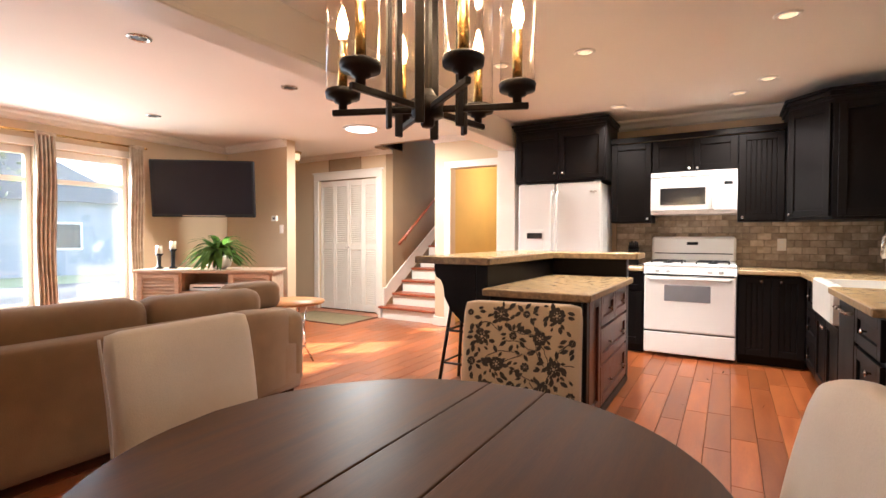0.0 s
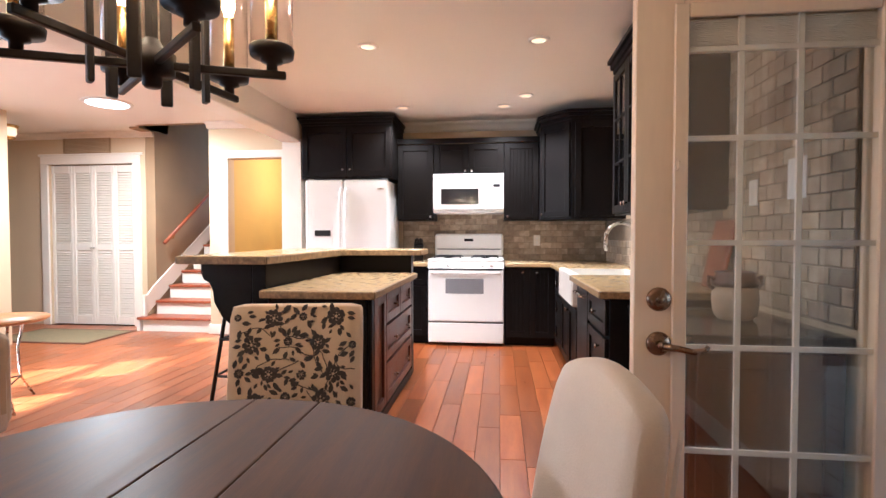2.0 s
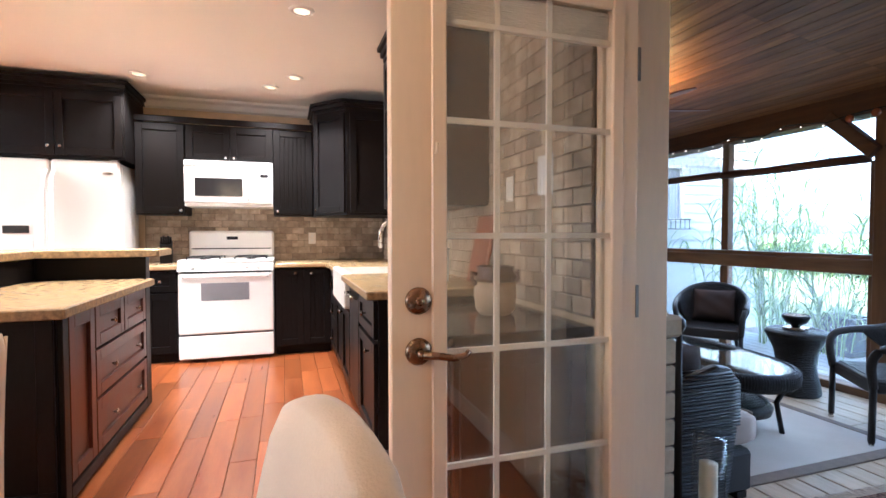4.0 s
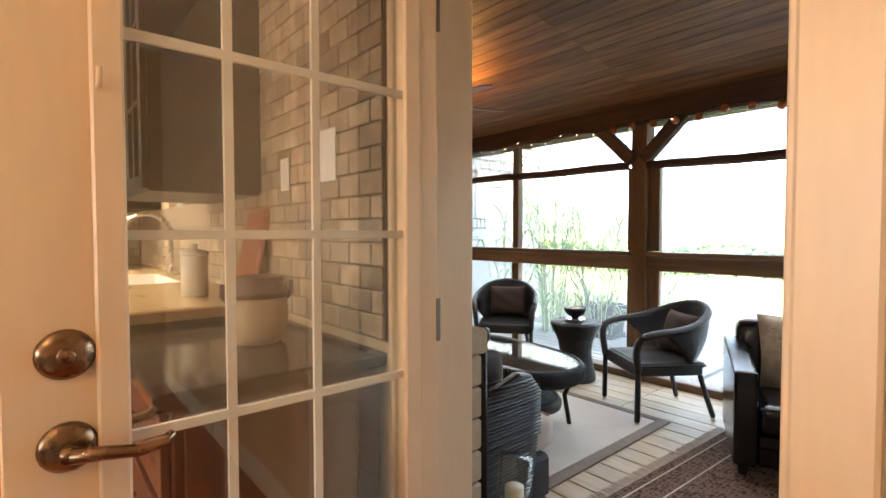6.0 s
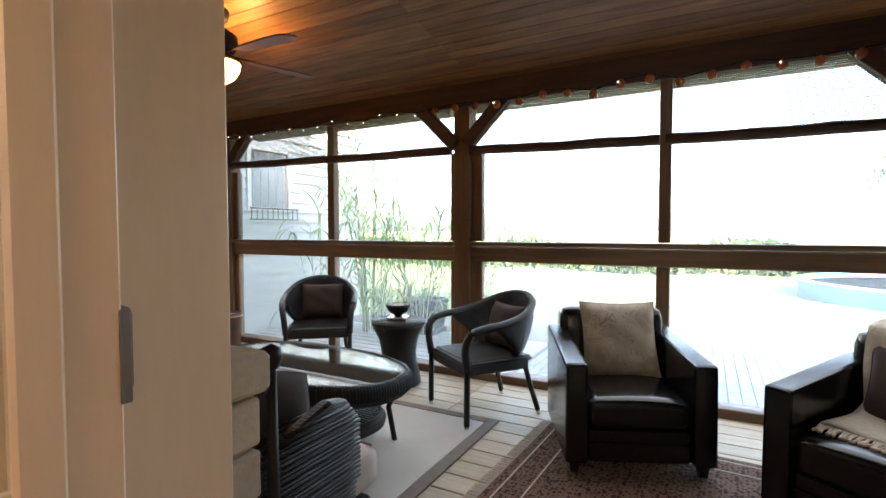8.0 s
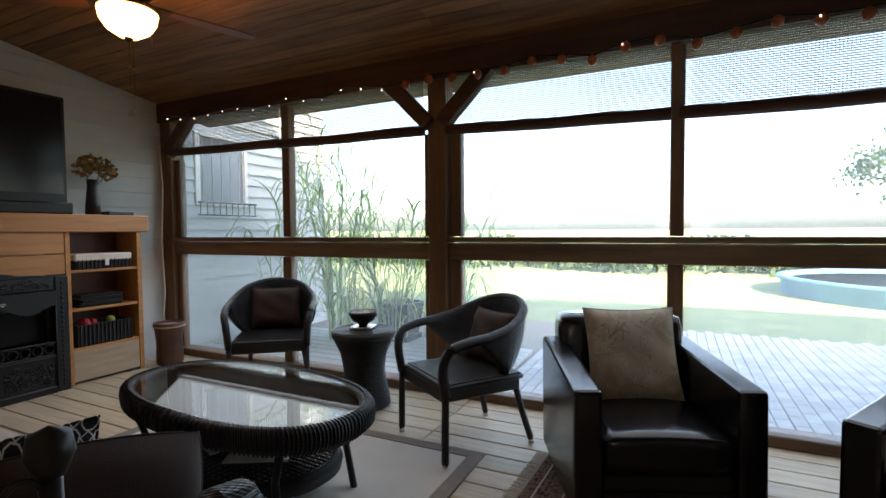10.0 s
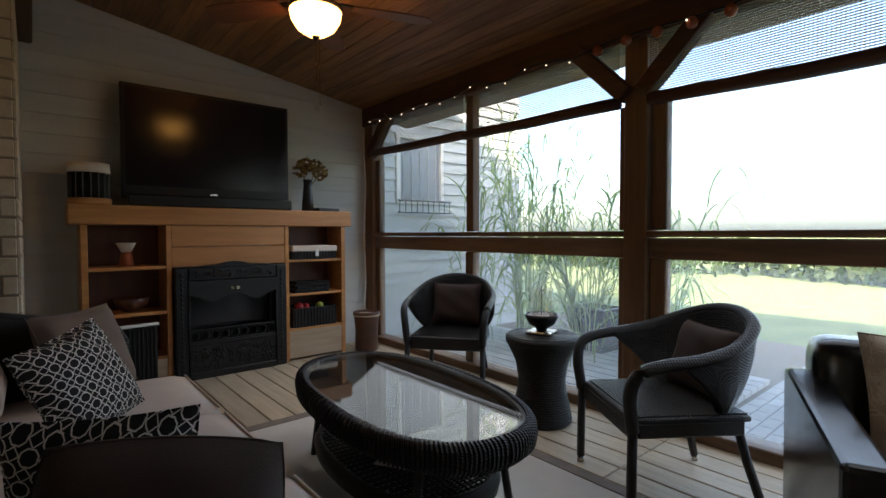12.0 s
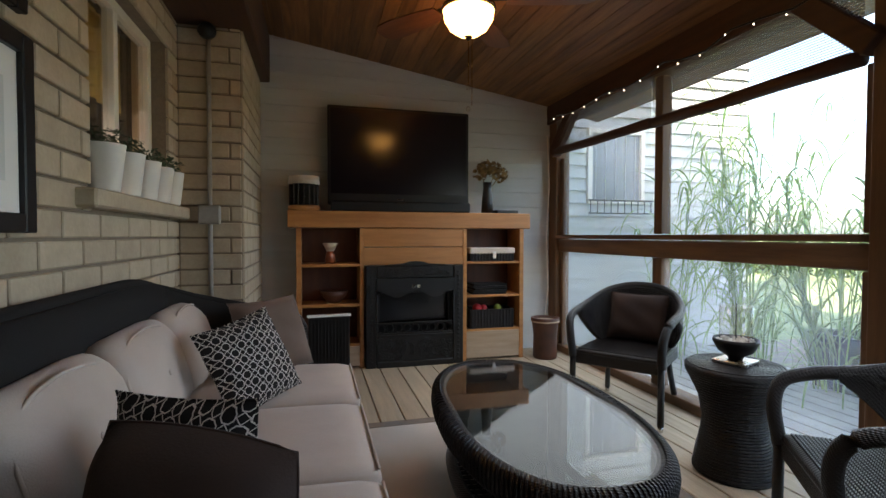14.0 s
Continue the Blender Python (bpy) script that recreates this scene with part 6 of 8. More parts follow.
for k in range(110):
    a, e = rng.random() * 6.283, rng.uniform(0.55, 1.4)
    ln, wd = rng.uniform(0.30, 0.52), rng.uniform(0.024, 0.040)
    d = Vector((math.cos(a), math.sin(a), 0))
    sd = Vector((-math.sin(a), math.cos(a), 0))
    pts = []
    for i in range(6):
        t = i / 5
        r_ = ln * t * math.cos(e * (1 - 0.5 * t))
        z_ = 0.12 + ln * (1.35 * math.sin(e) * t - 1.15 * t * t * (1.35 - e * 0.45))
        wv = wd * math.sin(math.pi * min(1, 0.15 + 0.85 * t)) + 0.002
        c_ = d * r_ + Vector((0, 0, max(z_, 0.01)))
        pts += [c_ - sd * wv, c_ + sd * wv]
    lv.add(pts, [(2 * i, 2 * i + 1, 2 * i + 3, 2 * i + 2) for i in range(5)], True)
part("leaves", lv, M["leaf"], pp)
for x_, y_, h in ((-4.70, 4.74, 0.17), (-4.60, 4.84, 0.22)):
    cs = thing("candle", "cream pillar candle on a black turned holder", "candle", pose(x_, y_, 0.756), "candles on the cabinet")
    part("holder", Mesh().lathe([(0.045, 0), (0.045, 0.01), (0.02, 0.03), (0.022, h - 0.03), (0.045, h)], 16), M["plastic"], cs)
    part("wax", Mesh().lathe([(0.033, h + 0.001), (0.033, h + 0.09), (0.0, h + 0.092)], 16), M["wax"], cs)
    part("wick", Mesh().tube([(0, 0, h + 0.09), (0.002, 0, h + 0.105)], 0.0015, 5), M["plastic"], cs)
sw_ = thing("thermostat", "small white thermostat on the wall", "thermostat", pose(-4.32, 6.045, 1.36))
part("case", Mesh().box(-0.05, 0.05, -0.025, 0, -0.035, 0.035, 0.004), M["appliance"], sw_)
part("dial_window", Mesh().box(-0.02, 0.02, -0.027, -0.0255, -0.012, 0.012), M["plastic"], sw_)
sw_ = thing("light_switch", "white wall light switch plate", "switch", pose(-4.20, 6.045, 1.22))
part("plate", Mesh().box(-0.035, 0.035, -0.006, 0, -0.055, 0.055, 0.002), M["appliance"], sw_)
part("rocker", Mesh().box(-0.015, 0.015, -0.010, -0.0065, -0.03, 0.03, 0.002), M["appliance"], sw_)
et = thing("side_table", "round wooden side table on bent steel wire legs", "table", pose(-2.36, 4.54, 0))
part("tabletop", Mesh().lathe([(0.0, 0.555), (0.26, 0.555), (0.275, 0.565), (0.275, 0.578), (0.0, 0.58)], 36), M["pine"], et)
for k in range(3):
    a = radians(-25 + 120 * k)
    part("leg", Mesh().tube([(0.20 * math.cos(a), 0.20 * math.sin(a), 0.553), (0.15 * math.cos(a), 0.15 * math.sin(a), 0.35), (0.17 * math.cos(a), 0.17 * math.sin(a), 0.15), (0.27 * math.cos(a), 0.27 * math.sin(a), 0.0)], 0.008, 8), M["steel"], et)
part("stretcher", Mesh().tube([(0.17 * math.cos(radians(-25 + 120 * k)), 0.17 * math.sin(radians(-25 + 120 * k)), 0.16) for k in range(3)], 0.006, 8, closed=True), M["iron"], et)
em = thing("door_mat", "olive brown entry mat with a dark border on the hall floor", "mat", pose(-3.95, 6.62, 0.0, 0, 0, 0))
part("surface", Mesh().box(-0.56, 0.56, -0.32, 0.32, 0.0, 0.010, 0.003), M["rugtan"], em)
part("border", Mesh().box(-0.60, 0.60, -0.36, 0.36, 0.0, 0.007, 0.002), M["joint"], em)
ct = thing("coat", "dark coat hanging by the entrance", "coat", pose(-4.72, 6.26, 0.7))
part("cloth", Mesh().sheet(lambda u, v: (0.16 * (u - 0.5) * (1.6 - 0.7 * v), -0.02 + 0.05 * math.sin(u * 9) * (1 - v), 0.75 * v), 16, 8, 0.02), M["darkcloth"], ct)
part("hook", Mesh().tube([(0, -0.07, 0.78), (0, -0.01, 0.77), (0, 0.0, 0.74)], 0.006, 6), M["iron"], ct)

# ---- porch ----
def cushion(w, h, d, n=14, crumple=0.0, seed=1, pinch=0.07):
    """A stuffed square pillow standing in the x-z plane with pinched corners; its base is at z = 0."""
    rng = random.Random(seed)
    ph = [rng.uniform(0, 6.3) for _ in range(4)]

    def side(s):
        def f(u, v):
            a, b = 2 * u - 1, 2 * v - 1
            puff = (1 - a ** 4) ** 0.6 * (1 - b ** 4) ** 0.6
            ex = 1 - pinch * (1 - abs(a) ** 2) * abs(b) ** 3
            ez = 1 - pinch * (1 - abs(b) ** 2) * abs(a) ** 3
            wr = crumple * math.sin(5 * a + ph[0] + 3 * b) * math.sin(4 * b + ph[1]) * puff
            return (a * w / 2 * ez, s * (d / 2 * puff + wr), (b * h / 2) * ex + h / 2)
        return f
    return Mesh().sheet(side(1), n, n).sheet(side(-1), n, n)


def pillow(label, m, w, h, d, cloth, seed=1, group="loose pillows", pinch=0.07):
    p = thing("pillow", label, "pillow", m, group)
    part("cover", cushion(w, h, d, 18, 0.007, seed, pinch), cloth, p)
    rim_ = []
    for k in range(40):
        t, q = (k % 10) / 5 - 1, k // 10
        a, b = ((t, -1), (1, t), (-t, 1), (-1, -t))[q]
        rim_.append((a * w / 2 * (1 - pinch * (1 - b * b) * abs(a) ** 3), 0, b * h / 2 * (1 - pinch * (1 - a * a) * abs(b) ** 3) + h / 2))
    part("seam", Mesh().tube(rim_, 0.003, 6, closed=True), cloth, p)
    return p


# outdoor sofa against the brick wall
sf = thing("outdoor_sofa", "dark wicker outdoor sofa with beige cushions along the brick wall", "sofa", pose(2.28, 4.86, DECK))


def back_top(y):
    t = abs(y) / 1.06
    return 0.905 - 0.30 * max(0.0, t - 0.45) ** 1.6 - 0.60 * max(0.0, t - 0.82) ** 1.2


def back_x(y):
    return 0.42 * max(0.0, (y - 0.80) / 0.26) ** 2


part("back", Mesh().sheet(lambda u, v: (back_x(-1.06 + 2.12 * u) + 0.06 * (1 - v), -1.06 + 2.12 * u, 0.05 + (back_top(-1.06 + 2.12 * u) - 0.05) * v), 40, 8, 0.05), M["darkcloth"], sf, "dark curved sofa back")
part("back_rim", Mesh().tube([(back_x(-1.06 + 2.12 * k / 40) - 0.01, -1.06 + 2.12 * k / 40, back_top(-1.06 + 2.12 * k / 40)) for k in range(41)], 0.028, 8), M["darkcloth"], sf)
for s_ in (-1, 1):
    prof = [(0.10, 0.03), (0.62, 0.03), (0.68, 0.40), (0.70, 0.60), (0.66, 0.675), (0.58, 0.69), (0.40, 0.64), (0.10, 0.60)]
    am = part("arm", Mesh().prism(prof, s_ * 1.06 - 0.03, s_ * 1.06 + 0.03, "y"), M["wicker"], sf, bevel=0.02)
    # woven ribs on both faces
    for f_ in (-1, 1):
        rb = Mesh()
        for k in range(40):
            z_ = 0.06 + k * 0.0153
            x1 = 0.62 + 0.06 * min(1, z_ / 0.4) + (0.02 if z_ > 0.4 else 0) - max(0, z_ - 0.60) * 0.9
            x0 = 0.10 if z_ < 0.60 else 0.10 + (z_ - 0.60) * 5.0
            if x1 - x0 > 0.05:
                rb.tube([(x0, s_ * 1.06 + f_ * 0.032, z_), (x1, s_ * 1.06 + f_ * 0.032, z_)], 0.0068, 6)
        part("weave", rb, M["wicker"], am)
part("seat_frame", Mesh().box(0.12, 0.88, -1.02, 1.02, 0.03, 0.24, 0.02), M["wicker"], sf)
for k in range(3):
    y0 = -1.01 + 0.674 * k
    sc_ = part("seat_cushion", soft_box(0.16, 0.94, y0, y0 + 0.67, 0.245, 0.405, 0.05, 0.0, 0.012), M["cushion"], sf)
    part("piping", Mesh().tube([(0.93, y0 + 0.03, 0.30), (0.93, y0 + 0.64, 0.30)], 0.005, 6).tube([(0.928, y0 + 0.04, 0.395), (0.928, y0 + 0.63, 0.395)], 0.005, 6), M["cushion"], sc_)
    y0 = -0.70 + 0.58 * k
    bc = part("back_cushion", soft_box(0.0, 0.20, -0.285, 0.285, 0.0, 0.335, 0.085, 0.0, 0.045), M["cushion"], sf, m=pose(0.09, y0 + 0.29, 0.385, 0, -17, 0))
    loop = [(math.copysign(abs(math.cos(q)) ** 0.45, math.cos(q)), math.copysign(abs(math.sin(q)) ** 0.45, math.sin(q))) for q in [2 * math.pi * k_ / 44 for k_ in range(44)]]
    part("piping", Mesh().tube([(0.166, 0.266 * u, 0.168 + 0.152 * v + 0.042 * (1 - u * u) * (v + 1) / 2) for u, v in loop], 0.0055, 6, closed=True), M["cushion"], bc)
    part("button", Mesh().lathe([(0.014, 0), (0.008, 0.006), (0, 0.007)], 10, m=pose(0.198, 0, 0.18, 0, 90, 0)), M["cushion"], bc)
for x_ in (0.2, 0.82):
    for y_ in (-0.98, 0.98):
        part("leg", Mesh().box(x_ - 0.03, x_ + 0.03, y_ - 0.03, y_ + 0.03, 0, 0.032), M["plastic"], sf)
pillow("black pillow with a white linked lattice pattern on the sofa", pose(2.835, 5.22, 0.212, -24, -11, 47), 0.37, 0.385, 0.14, M["lattice"], 2)
pillow("plain taupe brown pillow at the sofa's end", pose(2.86, 5.72, 0.205, -22, 0, 47), 0.44, 0.40, 0.14, M["taupe"], 3)
pillow("dark brown velvet pillow leaning on the sofa arm", pose(2.765, 4.06, 0.195, -4, 7, -20), 0.37, 0.345, 0.22, M["brown"], 4, pinch=-0.09)
pillow("black and white lattice pillow behind the brown one", pose(2.74, 4.32, 0.205, 4, 0, -24), 0.36, 0.345, 0.11, M["lattice"], 5)

# coffee table: oval wicker frame, glass top, woven shelf
ctb = thing("coffee_table", "oval dark wicker coffee table with a glass top and woven shelf", "table", pose(3.85, 4.85, DECK, 0, 0, -5))


def oval(rx, ry, n=56, e=2.35):
    return [(rx * math.copysign(abs(math.cos(a)) ** (2 / e), math.cos(a)), ry * math.copysign(abs(math.sin(a)) ** (2 / e), math.sin(a))) for a in [2 * math.pi * k / n for k in range(n)]]


def band(pts_a, z_a, prof):
    """A closed moulded band: each profile point is (scale towards the outside in metres, height)."""
    ms = Mesh()
    n, k = len(pts_a), len(prof)
    vs, fs = [], []
    for x, y in pts_a:
        r = math.hypot(x, y)
        for o, z in prof:
            vs.append((x * (1 + o / r), y * (1 + o / r), z_a + z))
    for i in range(n):
        j = (i + 1) % n
        fs += [(i * k + q, j * k + q, j * k + (q + 1) % k, i * k + (q + 1) % k) for q in range(k)]
    return ms.add(vs, fs, True)


rim = [(0.0, 0.02), (0.012, 0.008), (0.018, -0.02), (0.012, -0.055), (-0.02, -0.085), (-0.05, -0.085), (-0.055, -0.03), (-0.05, 0.012), (-0.03, 0.02)]
part("rim", band(oval(0.355, 0.685), 0.425, rim), M["wicker"], ctb)
rw = Mesh()
for k in range(170):
    a = 2 * math.pi * k / 170
    x, y = oval(0.355, 0.685, 170)[k]
    r = math.hypot(x, y)
    rw.tube([(x * (1 + o / r), y * (1 + o / r), 0.425 + z) for o, z in ((-0.02, 0.024), (0.003, 0.020), (0.018, 0.006), (0.022, -0.02), (0.016, -0.056), (-0.018, -0.088))], 0.005, 5)
tagged(part("weave", rw, M["wicker"], ctb), kind="stuff")
part("glass_top", Mesh().prism(oval(0.325, 0.655), 0.436, 0.444), M["tableglass"], ctb, "clear glass tabletop")
# dark sheet added in place of the shade below the glass
part("under_panel", Mesh().prism(oval(0.315, 0.64), 0.405, 0.418), M["darkcloth"], ctb)
part("shelf_rim", band(oval(0.30, 0.50), 0.16, [(0.0, 0.03), (0.025, 0.0), (0.015, -0.04), (-0.02, -0.04), (-0.02, 0.02)]), M["wicker"], ctb)
sh = Mesh()
for k in range(-26, 27):
    y_ = k * 0.0185
    x_ = 0.30 * (max(0.0, 1 - abs(y_ / 0.50) ** 2.35)) ** (1 / 2.35)
    if x_ > 0.03:
        sh.tube([(-x_, y_, 0.17 + 0.004 * (k % 2)), (0, y_, 0.165), (x_, y_, 0.17 + 0.004 * (k % 2))], 0.005, 5)
for k in range(-11, 12):
    x_ = k * 0.0255
    y_ = 0.50 * (max(0.0, 1 - abs(x_ / 0.30) ** 2.35)) ** (1 / 2.35)
    sh.tube([(x_, -y_, 0.172), (x_, 0, 0.168), (x_, y_, 0.172)], 0.005, 5)
tagged(part("woven_shelf", sh, M["wicker"], ctb), kind="stuff")
for x_, y_ in ((0.20, 0.46), (-0.20, 0.46), (0.20, -0.46), (-0.20, -0.46)):
    part("leg", Mesh().tube([(x_ * 1.15, y_ * 1.15, 0.36), (x_, y_, 0.2), (x_ * 1.05, y_ * 1.08, 0.0)], 0.016, 8), M["wicker"], ctb)
mg = thing("magazine", "magazine lying on the table's lower shelf", "magazine", pose(3.82, 4.70, DECK + 0.178, 0, 0, 30))
part("cover", Mesh().box(-0.10, 0.10, -0.14, 0.14, 0.0, 0.008, 0.002), M["appliance"], mg)
mg = thing("magazine", "dark magazine lying on the table's lower shelf", "magazine", pose(3.84, 4.98, DECK + 0.178, 0, 0, -20))
part("cover", Mesh().box(-0.10, 0.10, -0.14, 0.14, 0.0, 0.008, 0.002), M["siding"], mg)


def smooth_line(pts, n):
    """A soft curve through points, sampled n times to a span."""
    P = [Vector(p) for p in pts]
    P = [P[0] * 2 - P[1]] + P + [P[-1] * 2 - P[-2]]
    out = []
    for i in range(1, len(P) - 2):
        for k in range(n):
            t = k / n
            a, b, c, d = P[i - 1:i + 3]
            out.append(0.5 * (2 * b + (c - a) * t + (2 * a - 5 * b + 4 * c - d) * t * t + (3 * b - a - 3 * c + d) * t ** 3))
    return out + [P[-2]]


def wicker_chair(label, m):
    """Tub chair of woven strands with looped arms; it faces -y."""
    c = thing("wicker_armchair", label, "chair", m, "wicker armchairs")
    part("seat", soft_box(-0.255, 0.255, -0.265, 0.22, 0.372, 0.405, 0.015), M["wicker"], c)
    half = [(0.262, -0.268, 0.36), (0.272, -0.285, 0.50), (0.288, -0.255, 0.585), (0.298, -0.16, 0.618), (0.302, -0.02, 0.635), (0.285, 0.12, 0.67), (0.215, 0.245, 0.73), (0.11, 0.300, 0.765)]
    rail_pts = smooth_line(half + [(0, 0.318, 0.775)] + [(-x, y, z) for x, y, z in reversed(half)], 5)
    part("arm_rail", Mesh().tube(rail_pts, 0.025, 10), M["wicker"], c)
    n_r = len(rail_pts) - 1

    def shell(u, v, off=0.0):
        """u runs round the back, v up from the seat to the rail; the sides open under the arms."""
        q = 2 * u - 1
        i = (0.5 - 0.5 * q * 0.56) * n_r
        k = min(int(i), n_r - 1)
        top = rail_pts[k].lerp(rail_pts[k + 1], i - k)
        a = q * 1.62
        low = Vector((0.235 * math.sin(a), 0.02 + 0.20 * math.cos(a), 0.375))
        open_ = 0.92 * max(0.0, (abs(q) - 0.62) / 0.38) ** 1.5
        t = open_ + (1 - open_) * v
        p = low.lerp(top, t)
        belly = 0.025 * math.sin(math.pi * t) + off
        return p + Vector((math.sin(a), math.cos(a), 0)) * belly
    part("backrest", Mesh().sheet(lambda u, v: shell(u, v), 36, 10, 0.016), M["wicker"], c)
    for o_, nm in ((0.009, "weave"), (-0.022, "inner_weave")):
        st = Mesh()
        for k in range(34):
            v = 0.02 + 0.95 * k / 33
            st.tube([shell(i / 24, v, o_) for i in range(25)], 0.0058, 5)
        tagged(part(nm, st, M["wicker"], c), kind="stuff")
    sw2 = Mesh()
    for k in range(36):
        y_ = -0.235 + k * 0.0125
        sw2.tube([(-0.24, y_, 0.404), (-0.12, y_, 0.405), (0, y_, 0.404), (0.12, y_, 0.405), (0.24, y_, 0.404)], 0.0058, 5)
    tagged(part("seat_weave", sw2, M["wicker"], c), kind="stuff")
    for x_ in (-1, 1):
        lg = part("leg", Mesh().tube([(x_ * 0.262, -0.268, 0.365), (x_ * 0.262, -0.272, 0.03)], 0.019, 10), M["wicker"], c)
        part("foot_cap", Mesh().tube([(x_ * 0.262, -0.272, 0.0295), (x_ * 0.262, -0.272, 0.0)], 0.015, 8), M["chrome"], lg)
        lg = part("leg", Mesh().tube([(x_ * 0.19, 0.19, 0.38), (x_ * 0.205, 0.235, 0.2), (x_ * 0.225, 0.285, 0.03)], 0.018, 10), M["wicker"], c)
        part("foot_cap", Mesh().tube([(x_ * 0.225, 0.285, 0.0295), (x_ * 0.226, 0.29, 0.0)], 0.015, 8), M["chrome"], lg)
    part("apron", Mesh().box(-0.25, 0.25, -0.268, -0.245, 0.315, 0.388, 0.008).box(-0.258, -0.236, -0.244, 0.19, 0.325, 0.388, 0.008).box(0.236, 0.258, -0.244, 0.19, 0.325, 0.388, 0.008), M["wicker"], c)
    return c


wicker_chair("dark wicker tub armchair with a brown pillow by the windows", pose(4.72, 4.09, DECK, 0, 0, -125.6))
pillow("small brown square pillow in the wicker armchair", pose(4.825, 4.01, 0.222, -18, 0, -125.6 + 5), 0.36, 0.30, 0.11, M["brown"], 6)
wicker_chair("dark wicker tub armchair with a brown pillow near the corner", pose(4.97, 5.78, DECK, 0, 0, -52))
pillow("small brown square pillow in the wicker armchair", pose(5.08, 5.86, 0.222, -18, 0, -52), 0.38, 0.32, 0.12, M["brown"], 7)

sdt = thing("wicker_side_table", "waisted round dark wicker side table", "table", pose(4.93, 4.92, DECK))
sprof = [(0.165, 0.0), (0.172, 0.02), (0.160, 0.09), (0.138, 0.19), (0.132, 0.26), (0.150, 0.36), (0.195, 0.455), (0.215, 0.485), (0.215, 0.505), (0.205, 0.51), (0.0, 0.51)]
part("body", Mesh().lathe(sprof, 40), M["wicker"], sdt)
rg = Mesh()


def side_r(z):
    return float(np.interp(z, [p[1] for p in sprof[:8]], [p[0] for p in sprof[:8]]))


for k in range(36):
    z_ = 0.012 + k * 0.0132
    r_ = side_r(z_) + 0.001
    rg.tube([(r_ * math.cos(a), r_ * math.sin(a), z_) for a in [2 * math.pi * i / 28 for i in range(28)]], 0.0062, 5, closed=True)
for k in range(14):
    r_ = 0.012 + k * 0.0145
    rg.tube([(r_ * math.cos(a), r_ * math.sin(a), 0.511) for a in [2 * math.pi * i / 24 for i in range(24)]], 0.006, 5, closed=True)
tagged(part("weave", rg, M["wicker"], sdt), kind="stuff")
bw = thing("fire_bowl", "black bowl of white pebbles on a square base", "bowl", pose(4.94, 4.93, DECK + 0.518, 0, 0, 20))
part("base", Mesh().box(-0.075, 0.075, -0.075, 0.075, 0.0, 0.016, 0.003), M["steel"], bw)
part("bowl", Mesh().lathe([(0.03, 0.0165), (0.035, 0.03), (0.075, 0.055), (0.098, 0.10), (0.095, 0.115), (0.088, 0.105), (0.0, 0.09)], 28), M["plastic"], bw)
pb = Mesh()
rng = random.Random(11)
for k in range(70):
    a, r_ = rng.random() * 6.3, 0.078 * math.sqrt(rng.random())
    pb.lathe([(0.0, -0.006), (0.007, -0.002), (0.006, 0.004), (0.0, 0.006)], 6, (r_ * math.cos(a), r_ * math.sin(a), 0.104 + rng.uniform(0, 0.006)))
tagged(part("pebbles", pb, M["ceramic"], bw), kind="stuff")
part("glass_sleeve", Mesh().lathe([(0.07, 0.11), (0.07, 0.27)], 28), M["glassclear"], bw, "clear glass wind sleeve")
part("wick", Mesh().tube([(0, 0, 0.10), (0.0, 0, 0.28)], 0.002, 5), M["iron"], bw)


# leather armchairs
def club_chair(label, m):
    c = thing("leather_armchair", label, "armchair", m, "leather armchairs")
    for s_ in (-1, 1):
        pr_ = [(-0.37, 0.07), (0.34, 0.07), (0.36, 0.62), (0.30, 0.63), (-0.36, 0.565)]
        part("arm", Mesh().prism(pr_, *sorted((s_ * 0.25, s_ * 0.36)), "x"), M["leather"], c, bevel=0.016)
    part("seat_base", Mesh().box(-0.249, 0.249, -0.335, 0.24, 0.07, 0.24, 0.012), M["leather"], c)
    part("seat_cushion", soft_box(-0.247, 0.247, -0.36, 0.20, 0.241, 0.385, 0.035, 0.0, 0.015), M["leather"], c)
    part("front_welt", Mesh().box(-0.245, 0.245, -0.348, -0.336, 0.16, 0.172, 0.003), M["leather"], c)
    part("backrest", soft_box(-0.30, 0.30, 0.17, 0.36, 0.07, 0.755, 0.05, 0.03), M["leather"], c)
    for x_ in (-0.31, 0.31):
        for y_ in (-0.31, 0.30):
            part("leg", Mesh().tube([(x_, y_, 0.08), (x_, y_, 0.0)], 0.038, 4, 0.024), M["plastic"], c)
    return c


club_chair("black leather club armchair with a leaf print pillow", pose(4.55, 3.18, DECK, 0, 0, -66.4))
pillow("pale leaf-print square pillow on the leather armchair", pose(4.60, 3.18, 0.186, -17, 0, -64), 0.43, 0.43, 0.14, M["leafprint"], 8)
club_chair("black leather club armchair with a cream knitted throw", pose(4.25, 2.05, DECK, 0, 0, -125))
pillow("brown pillow on the leather armchair over a knitted throw", pose(4.32, 2.02, 0.186, -18, 0, -125), 0.38, 0.34, 0.12, M["brown"], 9)
tw = thing("knit_throw", "cream knitted throw draped over the armchair's back", "throw", pose(4.25, 2.05, DECK, 0, 0, -125))


def throw_path(v):
    pts = [(-0.20, 0.405), (0.02, 0.402), (0.14, 0.44), (0.16, 0.60), (0.20, 0.77), (0.30, 0.80), (0.41, 0.76), (0.415, 0.45)]
    t = v * (len(pts) - 1)
    i = min(int(t), len(pts) - 2)
    f = t - i
    return pts[i][0] * (1 - f) + pts[i + 1][0] * f, pts[i][1] * (1 - f) + pts[i + 1][1] * f


